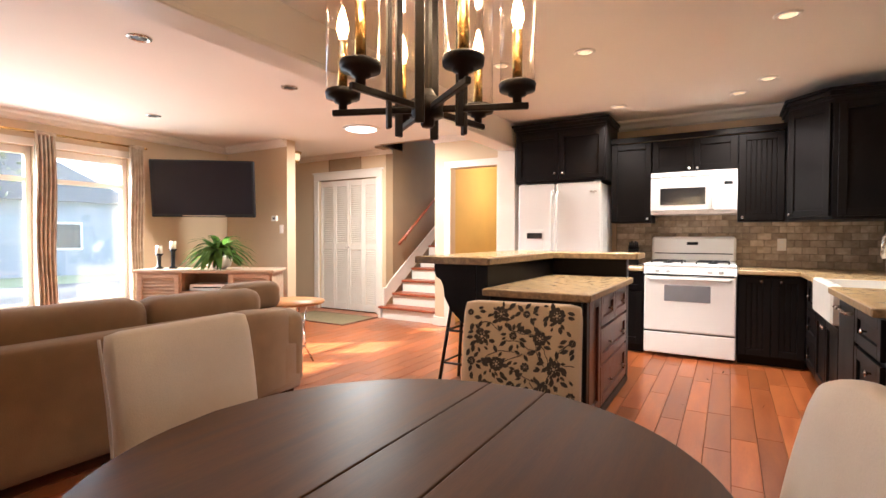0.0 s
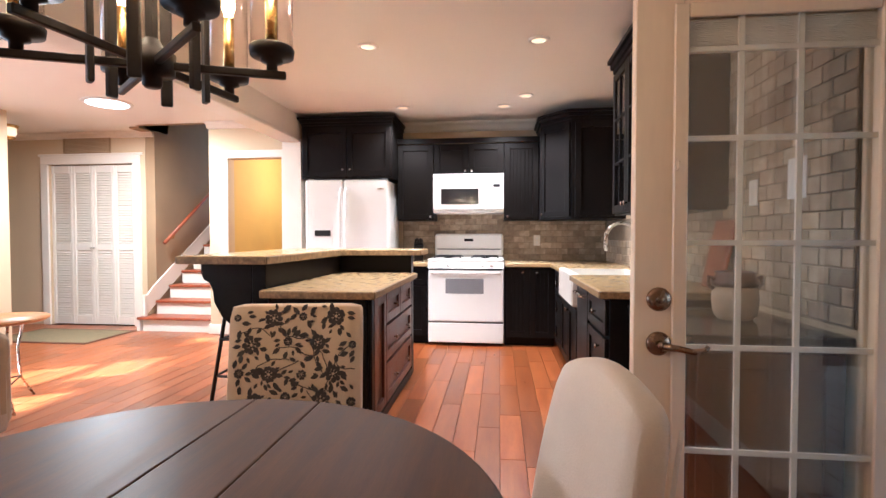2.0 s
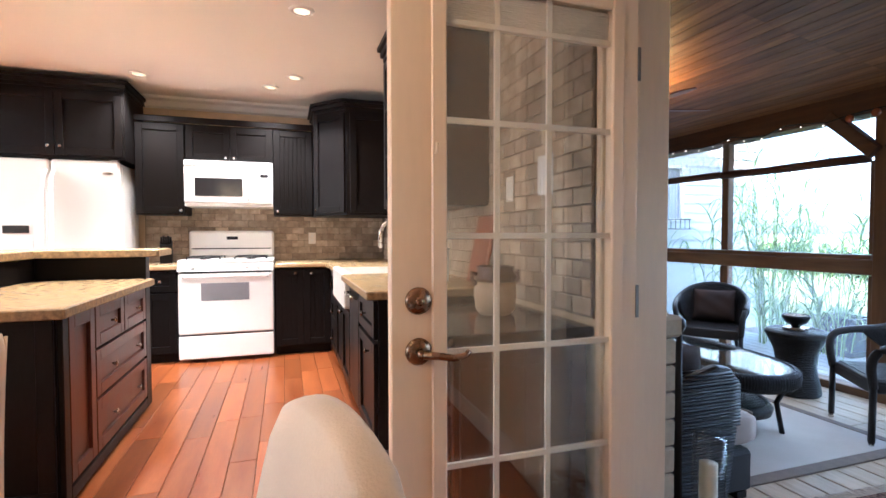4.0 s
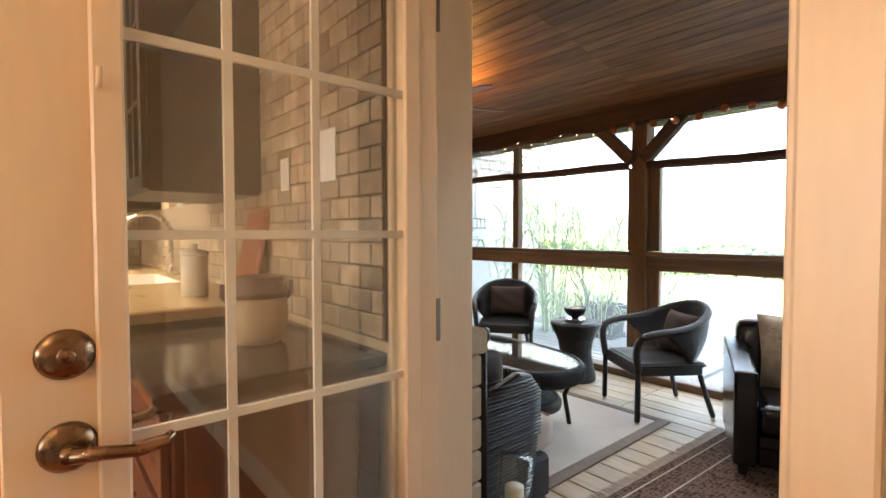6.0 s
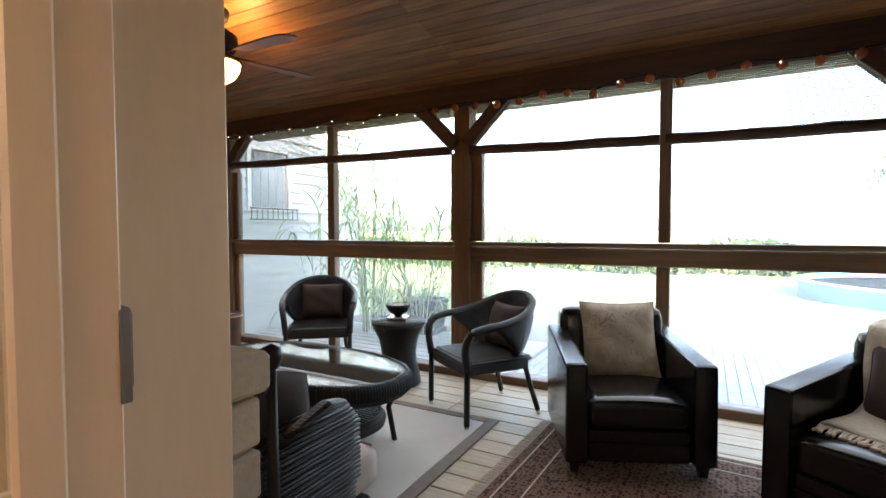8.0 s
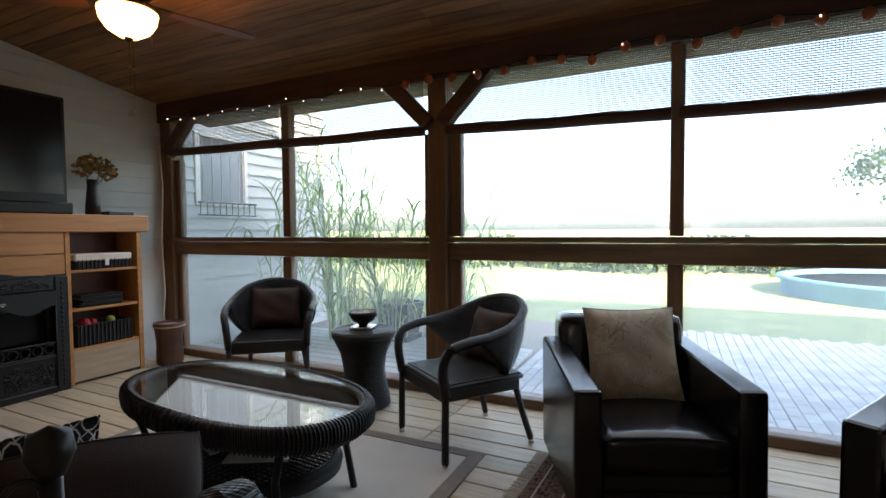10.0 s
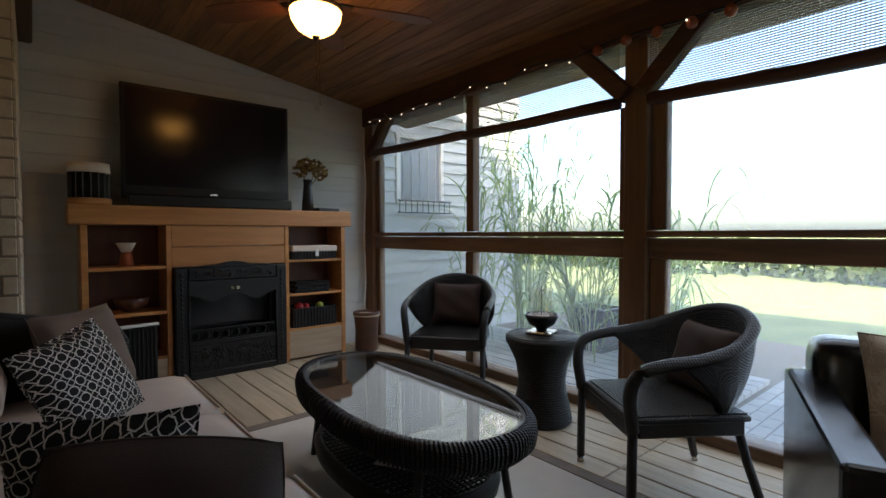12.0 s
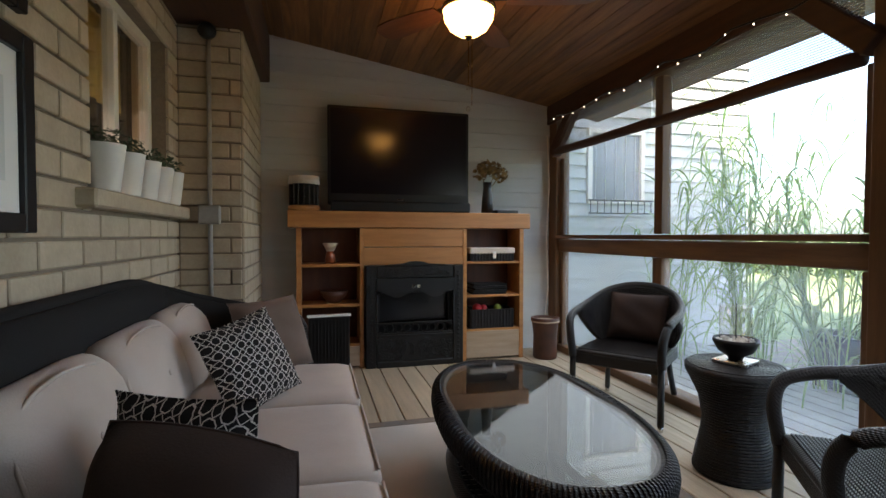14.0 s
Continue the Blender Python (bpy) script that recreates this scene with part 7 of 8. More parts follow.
part("cloth", Mesh().sheet(lambda u, v: (-0.22 + 0.42 * u + 0.012 * math.sin(9 * v), throw_path(v)[0] + 0.004 * math.sin(14 * u), throw_path(v)[1] + 0.006 + 0.005 * math.sin(11 * u + 5 * v)), 18, 40, 0.012), M["knit"], tw)
fr_ = Mesh()
for k in range(40):
    x_ = -0.22 + 0.42 * k / 39
    fr_.tube([(x_, -0.20, 0.412), (x_ + rng.uniform(-0.01, 0.01), -0.235, 0.408), (x_ + rng.uniform(-0.015, 0.015), -0.265, 0.404)], 0.006, 5)
tagged(part("fringe", fr_, M["knit"], tw), kind="stuff")

# rugs
r1 = thing("area_rug", "pale flat-woven rug with a taupe bound edge under the coffee table", "rug", pose(0, 0, DECK))
part("field", Mesh().box(2.95, 4.50, 3.985, 5.85, 0.0, 0.010, 0.003), M["rug"], r1)
part("binding", Mesh().box(2.86, 4.565, 3.91, 3.984, 0.0, 0.012, 0.003).box(2.86, 4.565, 5.851, 5.925, 0.0, 0.012, 0.003).box(4.501, 4.565, 3.9845, 5.8505, 0.0, 0.012, 0.003).box(2.86, 2.949, 3.9845, 5.8505, 0.0, 0.012, 0.003), M["rugedge"], r1, "taupe bound edge")
r2 = thing("persian_rug", "dark red patterned persian rug with pale fringe", "rug", pose(3.78, 2.76, DECK, 0, 0, -3))
part("field", Mesh().box(-0.89, 0.89, -0.90, 0.90, 0.0, 0.011, 0.003), M["persian"], r2)
for k, (o, w_) in enumerate(((0.05, 0.008), (0.17, 0.008))):
    x_, y_ = 0.89 - o, 0.90 - o
    bd_ = Mesh()
    for s_ in (-1, 1):
        bd_.box(*sorted((s_ * x_, s_ * (x_ - w_))), -y_, y_, 0.011, 0.0125).box(-x_, x_, *sorted((s_ * y_, s_ * (y_ - w_))), 0.011, 0.0128)
    part("border_band", bd_, M["fringe"], r2, "pale woven border band")
fg = Mesh()
for s_ in (-1, 1):
    for k in range(150):
        x_ = -0.885 + 1.77 * k / 149
        fg.tube([(x_, s_ * 0.90, 0.006), (x_ + rng.uniform(-0.01, 0.01), s_ * 0.965, 0.004)], 0.004, 4, 0.002)
tagged(part("fringe", fg, M["fringe"], r2, "pale knotted fringe"), kind="stuff")

# fireplace wall unit
fu = thing("fireplace_unit", "pine mantel unit with open shelves round a cast-iron fireplace", "mantel", pose(0, 7.18, DECK))
part("mantel", Mesh().box(2.81, 4.925, -0.02, 0.33, 1.18, 1.318, 0.006), M["pine"], fu)
for x0, x1 in ((2.875, 2.915), (3.385, 3.42), (4.29, 4.325), (4.83, 4.87)):
    part("upright", Mesh().box(x0, x1, 0.0, 0.30, 0.0, 1.179, 0.003), M["pine"], fu)
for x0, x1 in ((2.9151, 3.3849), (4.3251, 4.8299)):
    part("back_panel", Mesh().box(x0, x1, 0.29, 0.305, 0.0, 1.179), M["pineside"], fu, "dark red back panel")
for z_ in (0.185, 0.52, 0.855):
    part("shelf", Mesh().box(2.9155, 3.3845, 0.01, 0.289, z_, z_ + 0.025, 0.002), M["pine"], fu)
for z_ in (0.26, 0.565, 0.865):
    part("shelf", Mesh().box(4.3255, 4.8295, 0.01, 0.289, z_, z_ + 0.022, 0.002), M["pine"], fu)
for z0, z1 in ((0.865, 1.015), (1.02, 1.178)):
    part("front_board", Mesh().box(3.4205, 4.2895, 0.005, 0.035, z0, z1, 0.003), M["pine"], fu)
part("kick_board", Mesh().box(4.3255, 4.8295, 0.004, 0.03, 0.02, 0.259, 0.003), M["oak"], fu)
part("kick_board", Mesh().box(2.9155, 3.3845, 0.004, 0.03, 0.02, 0.184, 0.003), M["oak"], fu)
fp = thing("fireplace", "black cast-iron fireplace front with ornate scrollwork", "fireplace", pose(3.855, 7.15, DECK))
part("surround", Mesh().box(-0.425, -0.335, -0.02, 0.03, 0.0, 0.86, 0.008).box(0.335, 0.425, -0.02, 0.03, 0.0, 0.86, 0.008).box(-0.3345, 0.3345, -0.02, 0.03, 0.755, 0.86, 0.008), M["castiron"], fp)
hood = [(-0.335, 0.66)] + [(-0.335 + 0.67 * k / 16, 0.62 + 0.03 * math.cos(4 * math.pi * k / 16)) for k in range(17)] + [(0.335, 0.66), (0.335, 0.754), (-0.335, 0.754)]
part("hood", Mesh().prism(hood, -0.035, 0.0, "y"), M["castiron"], fp, "plain iron hood with a scalloped edge")
part("firebox", Mesh().box(-0.334, 0.334, 0.27, 0.29, 0.0, 0.62).box(-0.334, -0.30, 0.031, 0.269, 0.0, 0.62).box(0.30, 0.334, 0.031, 0.269, 0.0, 0.62), M["plastic"], fp)
part("fender", Mesh().box(-0.3345, 0.3345, -0.03, 0.02, 0.0, 0.05, 0.006).box(-0.3345, 0.3345, -0.025, 0.015, 0.255, 0.275, 0.004).box(-0.3345, 0.3345, -0.012, -0.004, 0.051, 0.254), M["castiron"], fp)
grate = part("grate", Mesh().box(-0.3345, 0.3345, -0.02, 0.0, 0.276, 0.29, 0.003).box(-0.3345, 0.3345, -0.02, 0.0, 0.365, 0.38, 0.003), M["castiron"], fp)
for k in range(9):
    part("grate_ring", Mesh().tube([(-0.295 + 0.0735 * k + 0.03 * math.cos(a), -0.01, 0.328 + 0.034 * math.sin(a)) for a in [2 * math.pi * i / 14 for i in range(14)]], 0.006, 6, closed=True), M["castiron"], grate)
scr = Mesh()
rng = random.Random(5)
for zc, zr, n in ((0.15, 0.105, 46), (0.81, 0.034, 34)):
    for k in range(n):
        for s_ in (-1, 1):
            cx, cz, r0 = s_ * rng.uniform(0.03, 0.31), zc + rng.uniform(-zr, zr) * 0.7, rng.uniform(0.014, 0.032) * (1 if zc < 0.5 else 0.7)
            a0 = rng.random() * 6.3
            scr.tube([(cx + r0 * (1 - t * 0.75) * math.cos(a0 + 7 * t), -0.024 if zc > 0.5 else -0.016, cz + r0 * (1 - t * 0.75) * math.sin(a0 + 7 * t)) for t in [i / 12 for i in range(13)]], 0.0062, 5)
for s_ in (-1, 1):
    for k in range(22):
        scr.lathe([(0.012, 0.0), (0.010, 0.006), (0.0, 0.009)], 6, m=pose(s_ * 0.38, -0.021, 0.05 + 0.036 * k, 90))
tagged(part("scrollwork", scr, M["castiron"], fp), kind="stuff")
part("fire_glass", Mesh().box(-0.30, 0.30, 0.10, 0.106, 0.38, 0.62), M["blackglass"], fp, "dark glass before the firebox")
part("crest", Mesh().prism([(-0.30, 0.86), (-0.22, 0.872), (-0.12, 0.876), (-0.06, 0.893), (0.0, 0.90), (0.06, 0.893), (0.12, 0.876), (0.22, 0.872), (0.30, 0.86)], -0.018, 0.004, "y"), M["castiron"], fp, bevel=0.003)
part("hood_badge", Mesh().box(-0.035, -0.008, -0.040, -0.0355, 0.675, 0.70, 0.002).box(0.008, 0.035, -0.040, -0.0355, 0.675, 0.70, 0.002), M["steel"], fp)
part("inner_bead", Mesh().tube([(-0.335, -0.024, 0.03), (-0.335, -0.024, 0.75), (0.335, -0.024, 0.75), (0.335, -0.024, 0.03)], 0.007, 6), M["castiron"], fp)
tv = thing("television", "large black flat television standing on the mantel", "television", pose(3.75, 7.28, DECK + 1.318))
part("bezel", Mesh().box(-0.62, 0.62, 0.0, 0.06, 0.06, 0.895, 0.006), M["plastic"], tv)
part("screen", Mesh().box(-0.595, 0.595, -0.004, -0.0005, 0.155, 0.87), M["screen"], tv)
part("stand", Mesh().box(-0.26, 0.26, -0.07, 0.12, 0.0, 0.015, 0.004).box(-0.08, 0.08, 0.02, 0.055, 0.0155, 0.10), M["plastic"], tv)
part("badge", Mesh().box(-0.03, 0.03, -0.003, -0.0005, 0.10, 0.115), M["chrome"], tv)
sb = thing("sound_bar", "black sound bar before the television", "speaker", pose(3.75, 7.19, DECK + 1.318))
part("case", Mesh().box(-0.60, 0.60, -0.03, 0.01, 0.0, 0.085, 0.01), M["plastic"], sb)
va = thing("vase", "black tapered vase with dried hydrangea heads", "vase", pose(4.55, 7.28, DECK + 1.318))
part("vessel", Mesh().lathe([(0.055, 0), (0.05, 0.10), (0.036, 0.24), (0.042, 0.285), (0.036, 0.285)], 18), M["plastic"], va)
hy = Mesh()
for k in range(260):
    c0 = ((-0.06, 0.0, 0.37), (0.05, -0.03, 0.40), (0.13, 0.02, 0.36), (0.0, 0.04, 0.42))[k % 4]
    v_ = Vector((rng.gauss(0, 1), rng.gauss(0, 1), rng.gauss(0, 1))).normalized() * rng.uniform(0.05, 0.075)
    n_ = Vector((rng.gauss(0, 1), rng.gauss(0, 1), rng.gauss(0, 1))).normalized() * 0.014
    q_ = v_.cross(n_).normalized() * 0.014
    p_ = Vector(c0) + v_
    hy.add([p_ - n_ - q_, p_ + n_ - q_, p_ + n_ + q_, p_ - n_ + q_], [(0, 1, 2, 3)])
part("dried_flowers", hy, M["dry"], va, "tan dried hydrangea heads")
part("stems", Mesh().tube([(0, 0, 0.2), (-0.05, 0, 0.34)], 0.004, 5).tube([(0, 0, 0.2), (0.06, 0, 0.34)], 0.004, 5).tube([(0, 0, 0.2), (0.11, 0, 0.33)], 0.004, 5), M["dry"], va)
bk = thing("book", "black book lying on the mantel beside the vase", "book", pose(4.70, 7.24, DECK + 1.318, 0, 0, 8))
part("cover", Mesh().box(-0.11, 0.11, -0.07, 0.07, 0.0, 0.028, 0.003), M["plastic"], bk)
la = thing("lantern", "drum lantern with a pale shade on the mantel", "lantern", pose(2.94, 7.28, DECK + 1.318))
part("base", Mesh().lathe([(0.13, 0), (0.13, 0.04), (0.12, 0.045)], 24), M["pine"], la)
part("cage", Mesh().lathe([(0.10, 0.046), (0.10, 0.22)], 24), M["darkcloth"], la)
for k in range(16):
    a = 2 * math.pi * k / 16
    part("cage_bar", Mesh().tube([(0.115 * math.cos(a), 0.115 * math.sin(a), 0.046), (0.115 * math.cos(a), 0.115 * math.sin(a), 0.22)], 0.006, 5), M["iron"], la)
part("shade", Mesh().lathe([(0.125, 0.221), (0.12, 0.285), (0.0, 0.29)], 24), M["linen"], la)
# shelf contents
gb = thing("goblet", "pale and terracotta goblet on the shelf", "goblet", pose(3.15, 7.30, DECK + 0.881))
part("foot", Mesh().lathe([(0.05, 0), (0.035, 0.08), (0.03, 0.10)], 18), M["redwood"], gb)
part("cup", Mesh().lathe([(0.03, 0.101), (0.065, 0.17), (0.06, 0.17), (0.0, 0.12)], 18), M["linen"], gb)
wl = thing("bowl", "dark wooden bowl on the lower shelf", "bowl", pose(3.18, 7.32, DECK + 0.546))
part("bowl", Mesh().lathe([(0.05, 0), (0.10, 0.05), (0.12, 0.10), (0.11, 0.10), (0.0, 0.03)], 20), M["log"], wl)


def basket(label, x, z, w, h, lining):
    b = thing("basket", label, "basket", pose(x, 7.31, z))
    part("weave", Mesh().box(-w / 2, w / 2, -0.12, -0.105, 0, h, 0.004).box(-w / 2, w / 2, 0.105, 0.12, 0, h, 0.004).box(-w / 2, -w / 2 + 0.015, -0.104, 0.104, 0, h).box(w / 2 - 0.015, w / 2, -0.104, 0.104, 0, h).box(-w / 2 + 0.016, w / 2 - 0.016, -0.104, 0.104, 0, 0.015), M["wicker"], b)
    for k in range(int(w / 0.03)):
        part("stake", Mesh().tube([(-w / 2 + 0.02 + 0.03 * k, -0.124, 0.005), (-w / 2 + 0.02 + 0.03 * k, -0.126, h)], 0.006, 5), M["wicker"], b)
    if lining:
        part("lining", Mesh().box(-w / 2 - 0.006, w / 2 + 0.006, -0.132, 0.126, h - 0.02, h + 0.035, 0.01), M["linen"], b, "white cloth lining")
        part("tag", Mesh().box(0.0, 0.03, -0.138, -0.1325, h - 0.06, h + 0.0, 0.002), M["appliance"], b, "white paper tag")
    return b


basket("dark basket with a folded white lining on the top shelf", 4.57, DECK + 0.888, 0.42, 0.085, True)
bs = basket("dark wicker basket of toys on the bottom shelf", 4.57, DECK + 0.283, 0.42, 0.17, False)
red, grn = mat("red_toy", (0.42, 0.02, 0.03), 0.4, scale=10), mat("yellow_green_toy", (0.40, 0.46, 0.08), 0.5, scale=10)
for x_, m_, r_ in ((4.46, red, 0.045), (4.52, red, 0.035), (4.66, grn, 0.035)):
    b = thing("toy_ball", "red toy ball in the basket" if m_ is red else "yellow-green toy ball in the basket", "toy", pose(x_, 7.29, DECK + 0.45))
    part("ball", Mesh().lathe([(0.0, -r_)] + [(r_ * math.cos(a), r_ * math.sin(a)) for a in [-1.2, -0.7, -0.2, 0.3, 0.8, 1.2]] + [(0.0, r_)], 14), m_, b)
for k in range(5):
    b = thing("book", "dark book lying in a stack on the shelf", "book", pose(4.55 + 0.006 * (k % 3), 7.30, DECK + 0.588 + 0.019 * k, 0, 0, 3 * (k % 3) - 3), "shelf books")
    part("cover", Mesh().box(-0.16, 0.16, -0.10, 0.10, 0.0, 0.018, 0.002), M["plastic"] if k % 2 else M["darkcloth"], b)
hp = thing("heater", "black ribbed panel heater with a white top standing before the shelf", "heater", pose(3.13, 7.02, DECK, 0, 0, 6))
part("panel", Mesh().box(-0.16, 0.16, -0.02, 0.02, 0.03, 0.47, 0.006), M["plastic"], hp)
for k in range(12):
    part("rib", Mesh().box(-0.15 + 0.0262 * k, -0.138 + 0.0262 * k, -0.03, -0.021, 0.04, 0.46, 0.002), M["plastic"], hp)
part("top_cover", Mesh().box(-0.17, 0.17, -0.028, 0.025, 0.471, 0.49, 0.004), M["appliance"], hp)
for x_ in (-0.12, 0.12):
    part("foot", Mesh().box(x_ - 0.02, x_ + 0.02, -0.07, 0.07, 0.0, 0.029, 0.003), M["plastic"], hp)
lp = thing("log_pot", "tall red-brown glazed pot in the corner", "pot", pose(5.06, 7.12, DECK))
part("body", Mesh().lathe([(0.10, 0), (0.11, 0.02), (0.105, 0.20), (0.12, 0.33), (0.128, 0.345), (0.128, 0.37), (0.115, 0.372), (0.10, 0.30)], 24), M["log"], lp)
part("band", Mesh().lathe([(0.123, 0.330), (0.131, 0.335), (0.131, 0.344), (0.125, 0.346)], 24), M["oak"], lp)
lr = thing("extension_cord", "white extension cord hanging on the corner post", "cord", pose(5.24, 7.44, DECK))
part("cord", Mesh().tube([(0, 0.02, 2.1), (0.015, 0, 1.6), (-0.01, 0, 1.1), (0.01, 0, 0.6), (-0.05, -0.02, 0.15), (-0.12, -0.05, 0.01), (-0.05, -0.12, 0.008), (-0.14, -0.14, 0.008)], 0.006, 6), M["white"], lr)

# ceiling fan
fn = thing("ceiling_fan", "wooden five-blade ceiling fan with a lit alabaster bowl", "ceiling fan", pose(FAN[0], FAN[1], 0))
fz = roof_z(FAN[0])
part("canopy", Mesh().lathe([(0.06, fz - 0.07), (0.075, fz - 0.02), (0.07, fz + 0.012), (0.0, fz + 0.012)], 24), M["iron"], fn)
part("motor", Mesh().lathe([(0.05, 2.15), (0.10, 2.17), (0.125, 2.21), (0.12, 2.27), (0.06, 2.31), (0.02, 2.32), (0.02, fz - 0.06)], 28), M["iron"], fn)
part("fitter", Mesh().lathe([(0.138, 2.095), (0.145, 2.10), (0.145, 2.115), (0.10, 2.135), (0.05, 2.149)], 28), M["antique"], fn, "ornate bronze light fitter")
part("bowl", Mesh().lathe([(0.136, 2.094), (0.128, 2.05), (0.10, 2.005), (0.05, 1.972), (0.0, 1.965)], 28), M["shade"], fn, "glowing amber alabaster bowl")
part("finial", Mesh().lathe([(0.0, 1.940), (0.010, 1.948), (0.018, 1.958), (0.022, 1.964), (0.0, 1.966)], 14), M["iron"], fn)
for k in range(5):
    m_ = pose(0, 0, 2.145, 0, 0, 72 * k + 54)
    bl_ = part("blade", Mesh().prism([(0.20, -0.05), (0.30, -0.068), (0.52, -0.085), (0.62, -0.075), (0.66, -0.03), (0.66, 0.03), (0.62, 0.075), (0.52, 0.085), (0.30, 0.068), (0.20, 0.05)], -0.004, 0.004), M["bladewood"], fn, m=m_ @ pose(0, 0, 0, 10, 0, 0))
    part("blade_arm", Mesh().box(0.03, 0.24, -0.018, 0.018, 0.005, 0.014, 0.003), M["iron"], bl_)
for dx, zb in ((0.0, 1.70), (0.02, 1.585)):
    cd = part("pull_chain", Mesh().tube([(dx, 0.0, 2.10), (dx, 0, zb + 0.02)], 0.0018, 5), M["brass"], fn)
    part("crystal_ball", Mesh().lathe([(0.0, zb - 0.018), (0.012, zb - 0.008), (0.014, zb), (0.010, zb + 0.010), (0.0, zb + 0.02)], 8), M["glassclear"], cd)

# string lights along the header
sl = thing("string_lights", "string of copper globe lights along the header beam", "string lights", pose(PX - 0.125, 0, 0))
wpts = [(0.0, -0.3 + 0.18 * k, 2.025 + 0.02 * math.sin(k * 1.7) + 0.012 * math.sin(k * 4.1)) for k in range(43)]
part("cable", Mesh().tube(wpts, 0.006, 6), M["plastic"], sl)
for k, (x_, y_, z_) in enumerate(wpts):
    if y_ < 4.75:
        g = part("globe", Mesh().lathe([(0.0, -0.032)] + [(0.031 * math.cos(a), 0.031 * math.sin(a)) for a in (-1.1, -0.6, 0.0, 0.6, 1.1)] + [(0.0, 0.032)], 14, (x_ - 0.02, y_, z_ - 0.035)), M["redbulb"], sl)
    if y_ >= 4.75 or k % 5 == 0:
        part("fairy_bulb", Mesh().lathe([(0.0, -0.006), (0.005, 0.0), (0.0, 0.007)], 8, (x_ - 0.028 if y_ >= 4.75 else x_ - 0.055, y_ + 0.012, z_ - 0.028)), M["fairy"], sl, "tiny lit bulb")

# brick wall fittings
for k, y_ in enumerate((5.26, 5.49, 5.72, 5.94, 6.15)):
    pt = thing("herb_pot", "white tapered pot with a small dark green herb on the ledge", "plant", pose(2.225, y_, 1.086), "pots on the window ledge")
    part("pot", Mesh().lathe([(0.052, 0), (0.055, 0.004), (0.076, 0.178), (0.078, 0.182), (0.070, 0.182), (0.066, 0.16), (0.0, 0.158)], 24), M["ceramic"], pt)
    lv = Mesh()
    rng = random.Random(20 + k)
    for j in range(130):
        a, r_ = rng.random() * 6.3, 0.075 * math.sqrt(rng.random())
        p_ = Vector((r_ * math.cos(a), r_ * math.sin(a), 0.17 + rng.uniform(0, 0.075)))
        n_ = Vector((rng.gauss(0, 1), rng.gauss(0, 1), rng.gauss(0, 0.7))).normalized()
        q_ = n_.cross(Vector((0.3, 0.5, 0.8))).normalized()
        lv.add([p_ - n_ * 0.014, p_ + q_ * 0.006, p_ + n_ * 0.014, p_ - q_ * 0.006], [(0, 1, 2, 3)])
    part("leaves", lv, M["leaf2"], pt)
for z0, z1, y0, y1 in ((0.92, 1.48, 4.34, 4.765), (1.54, 2.05, 4.34, 4.74)):
    pf_ = thing("picture_frame", "black picture frame with a white mat on the brick wall", "picture", pose(2.204, (y0 + y1) / 2, z0))
    h_ = (y1 - y0) / 2
    H_ = z1 - z0
    part("frame", Mesh().box(0, 0.03, -h_, -h_ + 0.055, 0, H_, 0.004).box(0, 0.03, h_ - 0.055, h_, 0, H_, 0.004).box(0, 0.03, -h_ + 0.0551, h_ - 0.0551, 0, 0.055, 0.004).box(0, 0.03, -h_ + 0.0551, h_ - 0.0551, H_ - 0.055, H_, 0.004), M["plastic"], pf_)
    part("mat", Mesh().box(0.004, 0.012, -h_ + 0.0552, h_ - 0.0552, 0.0552, H_ - 0.0552), M["appliance"], pf_)
    part("print", Mesh().box(0.0121, 0.014, -h_ + 0.12, h_ - 0.12, 0.14, H_ - 0.14), M["siding"], pf_)
eb = thing("conduit", "grey electrical conduit and junction box on the brick pier", "conduit", pose(2.39, 6.394, 0))
part("pipe", Mesh().tube([(0, 0, DECK + 0.02), (0, 0, 2.19)], 0.014, 8), M["greypaint"], eb)
part("junction_box", Mesh().box(-0.06, 0.06, -0.045, 0.018, 0.985, 1.10, 0.005), M["greypaint"], eb, "grey junction box")
part("spotlight", Mesh().lathe([(0.05, 0.0), (0.055, 0.03), (0.03, 0.06), (0.0, 0.065)], 16, m=pose(0, -0.02, 2.16, 70)), M["plastic"], eb)
wb = solid("trim_ridge_beam", Mesh().box(2.2, 2.66, PYS, 7.5, 2.215, 2.615, 0.012), M["beam"], "dark ledger beam where the roof meets the wall", "beam")
# lantern pole and hurricane candle by the door
lo = thing("lantern_stake", "black iron lantern stand with a ball finial", "lantern stand", pose(2.55, 3.69, DECK))
part("pole", Mesh().tube([(0, 0, 0.0), (0.0, 0, 0.55), (0.0, 0, 0.88)], 0.022, 8, 0.012), M["iron"], lo)
part("finial", Mesh().lathe([(0.0, 0.875), (0.016, 0.885), (0.026, 0.91), (0.022, 0.935), (0.0, 0.945)], 16), M["iron"], lo)
part("ring", Mesh().tube([(-0.03 + 0.022 * math.cos(a), 0, 0.86 + 0.03 * math.sin(a)) for a in [2 * math.pi * k / 16 for k in range(16)]], 0.004, 6, closed=True), M["iron"], lo)
part("foot", Mesh().lathe([(0.09, 0.0), (0.09, 0.008), (0.03, 0.02)], 20), M["iron"], lo)
hc = thing("hurricane_candle", "tall clear glass hurricane with a cream pillar candle", "candle", pose(2.62, 3.60, DECK))
part("glass", Mesh().lathe([(0.05, 0.02), (0.058, 0.12), (0.066, 0.47)], 28), M["glassclear"], hc)
part("base", Mesh().lathe([(0.07, 0), (0.07, 0.012), (0.05, 0.0195)], 24), M["glassclear"], hc)
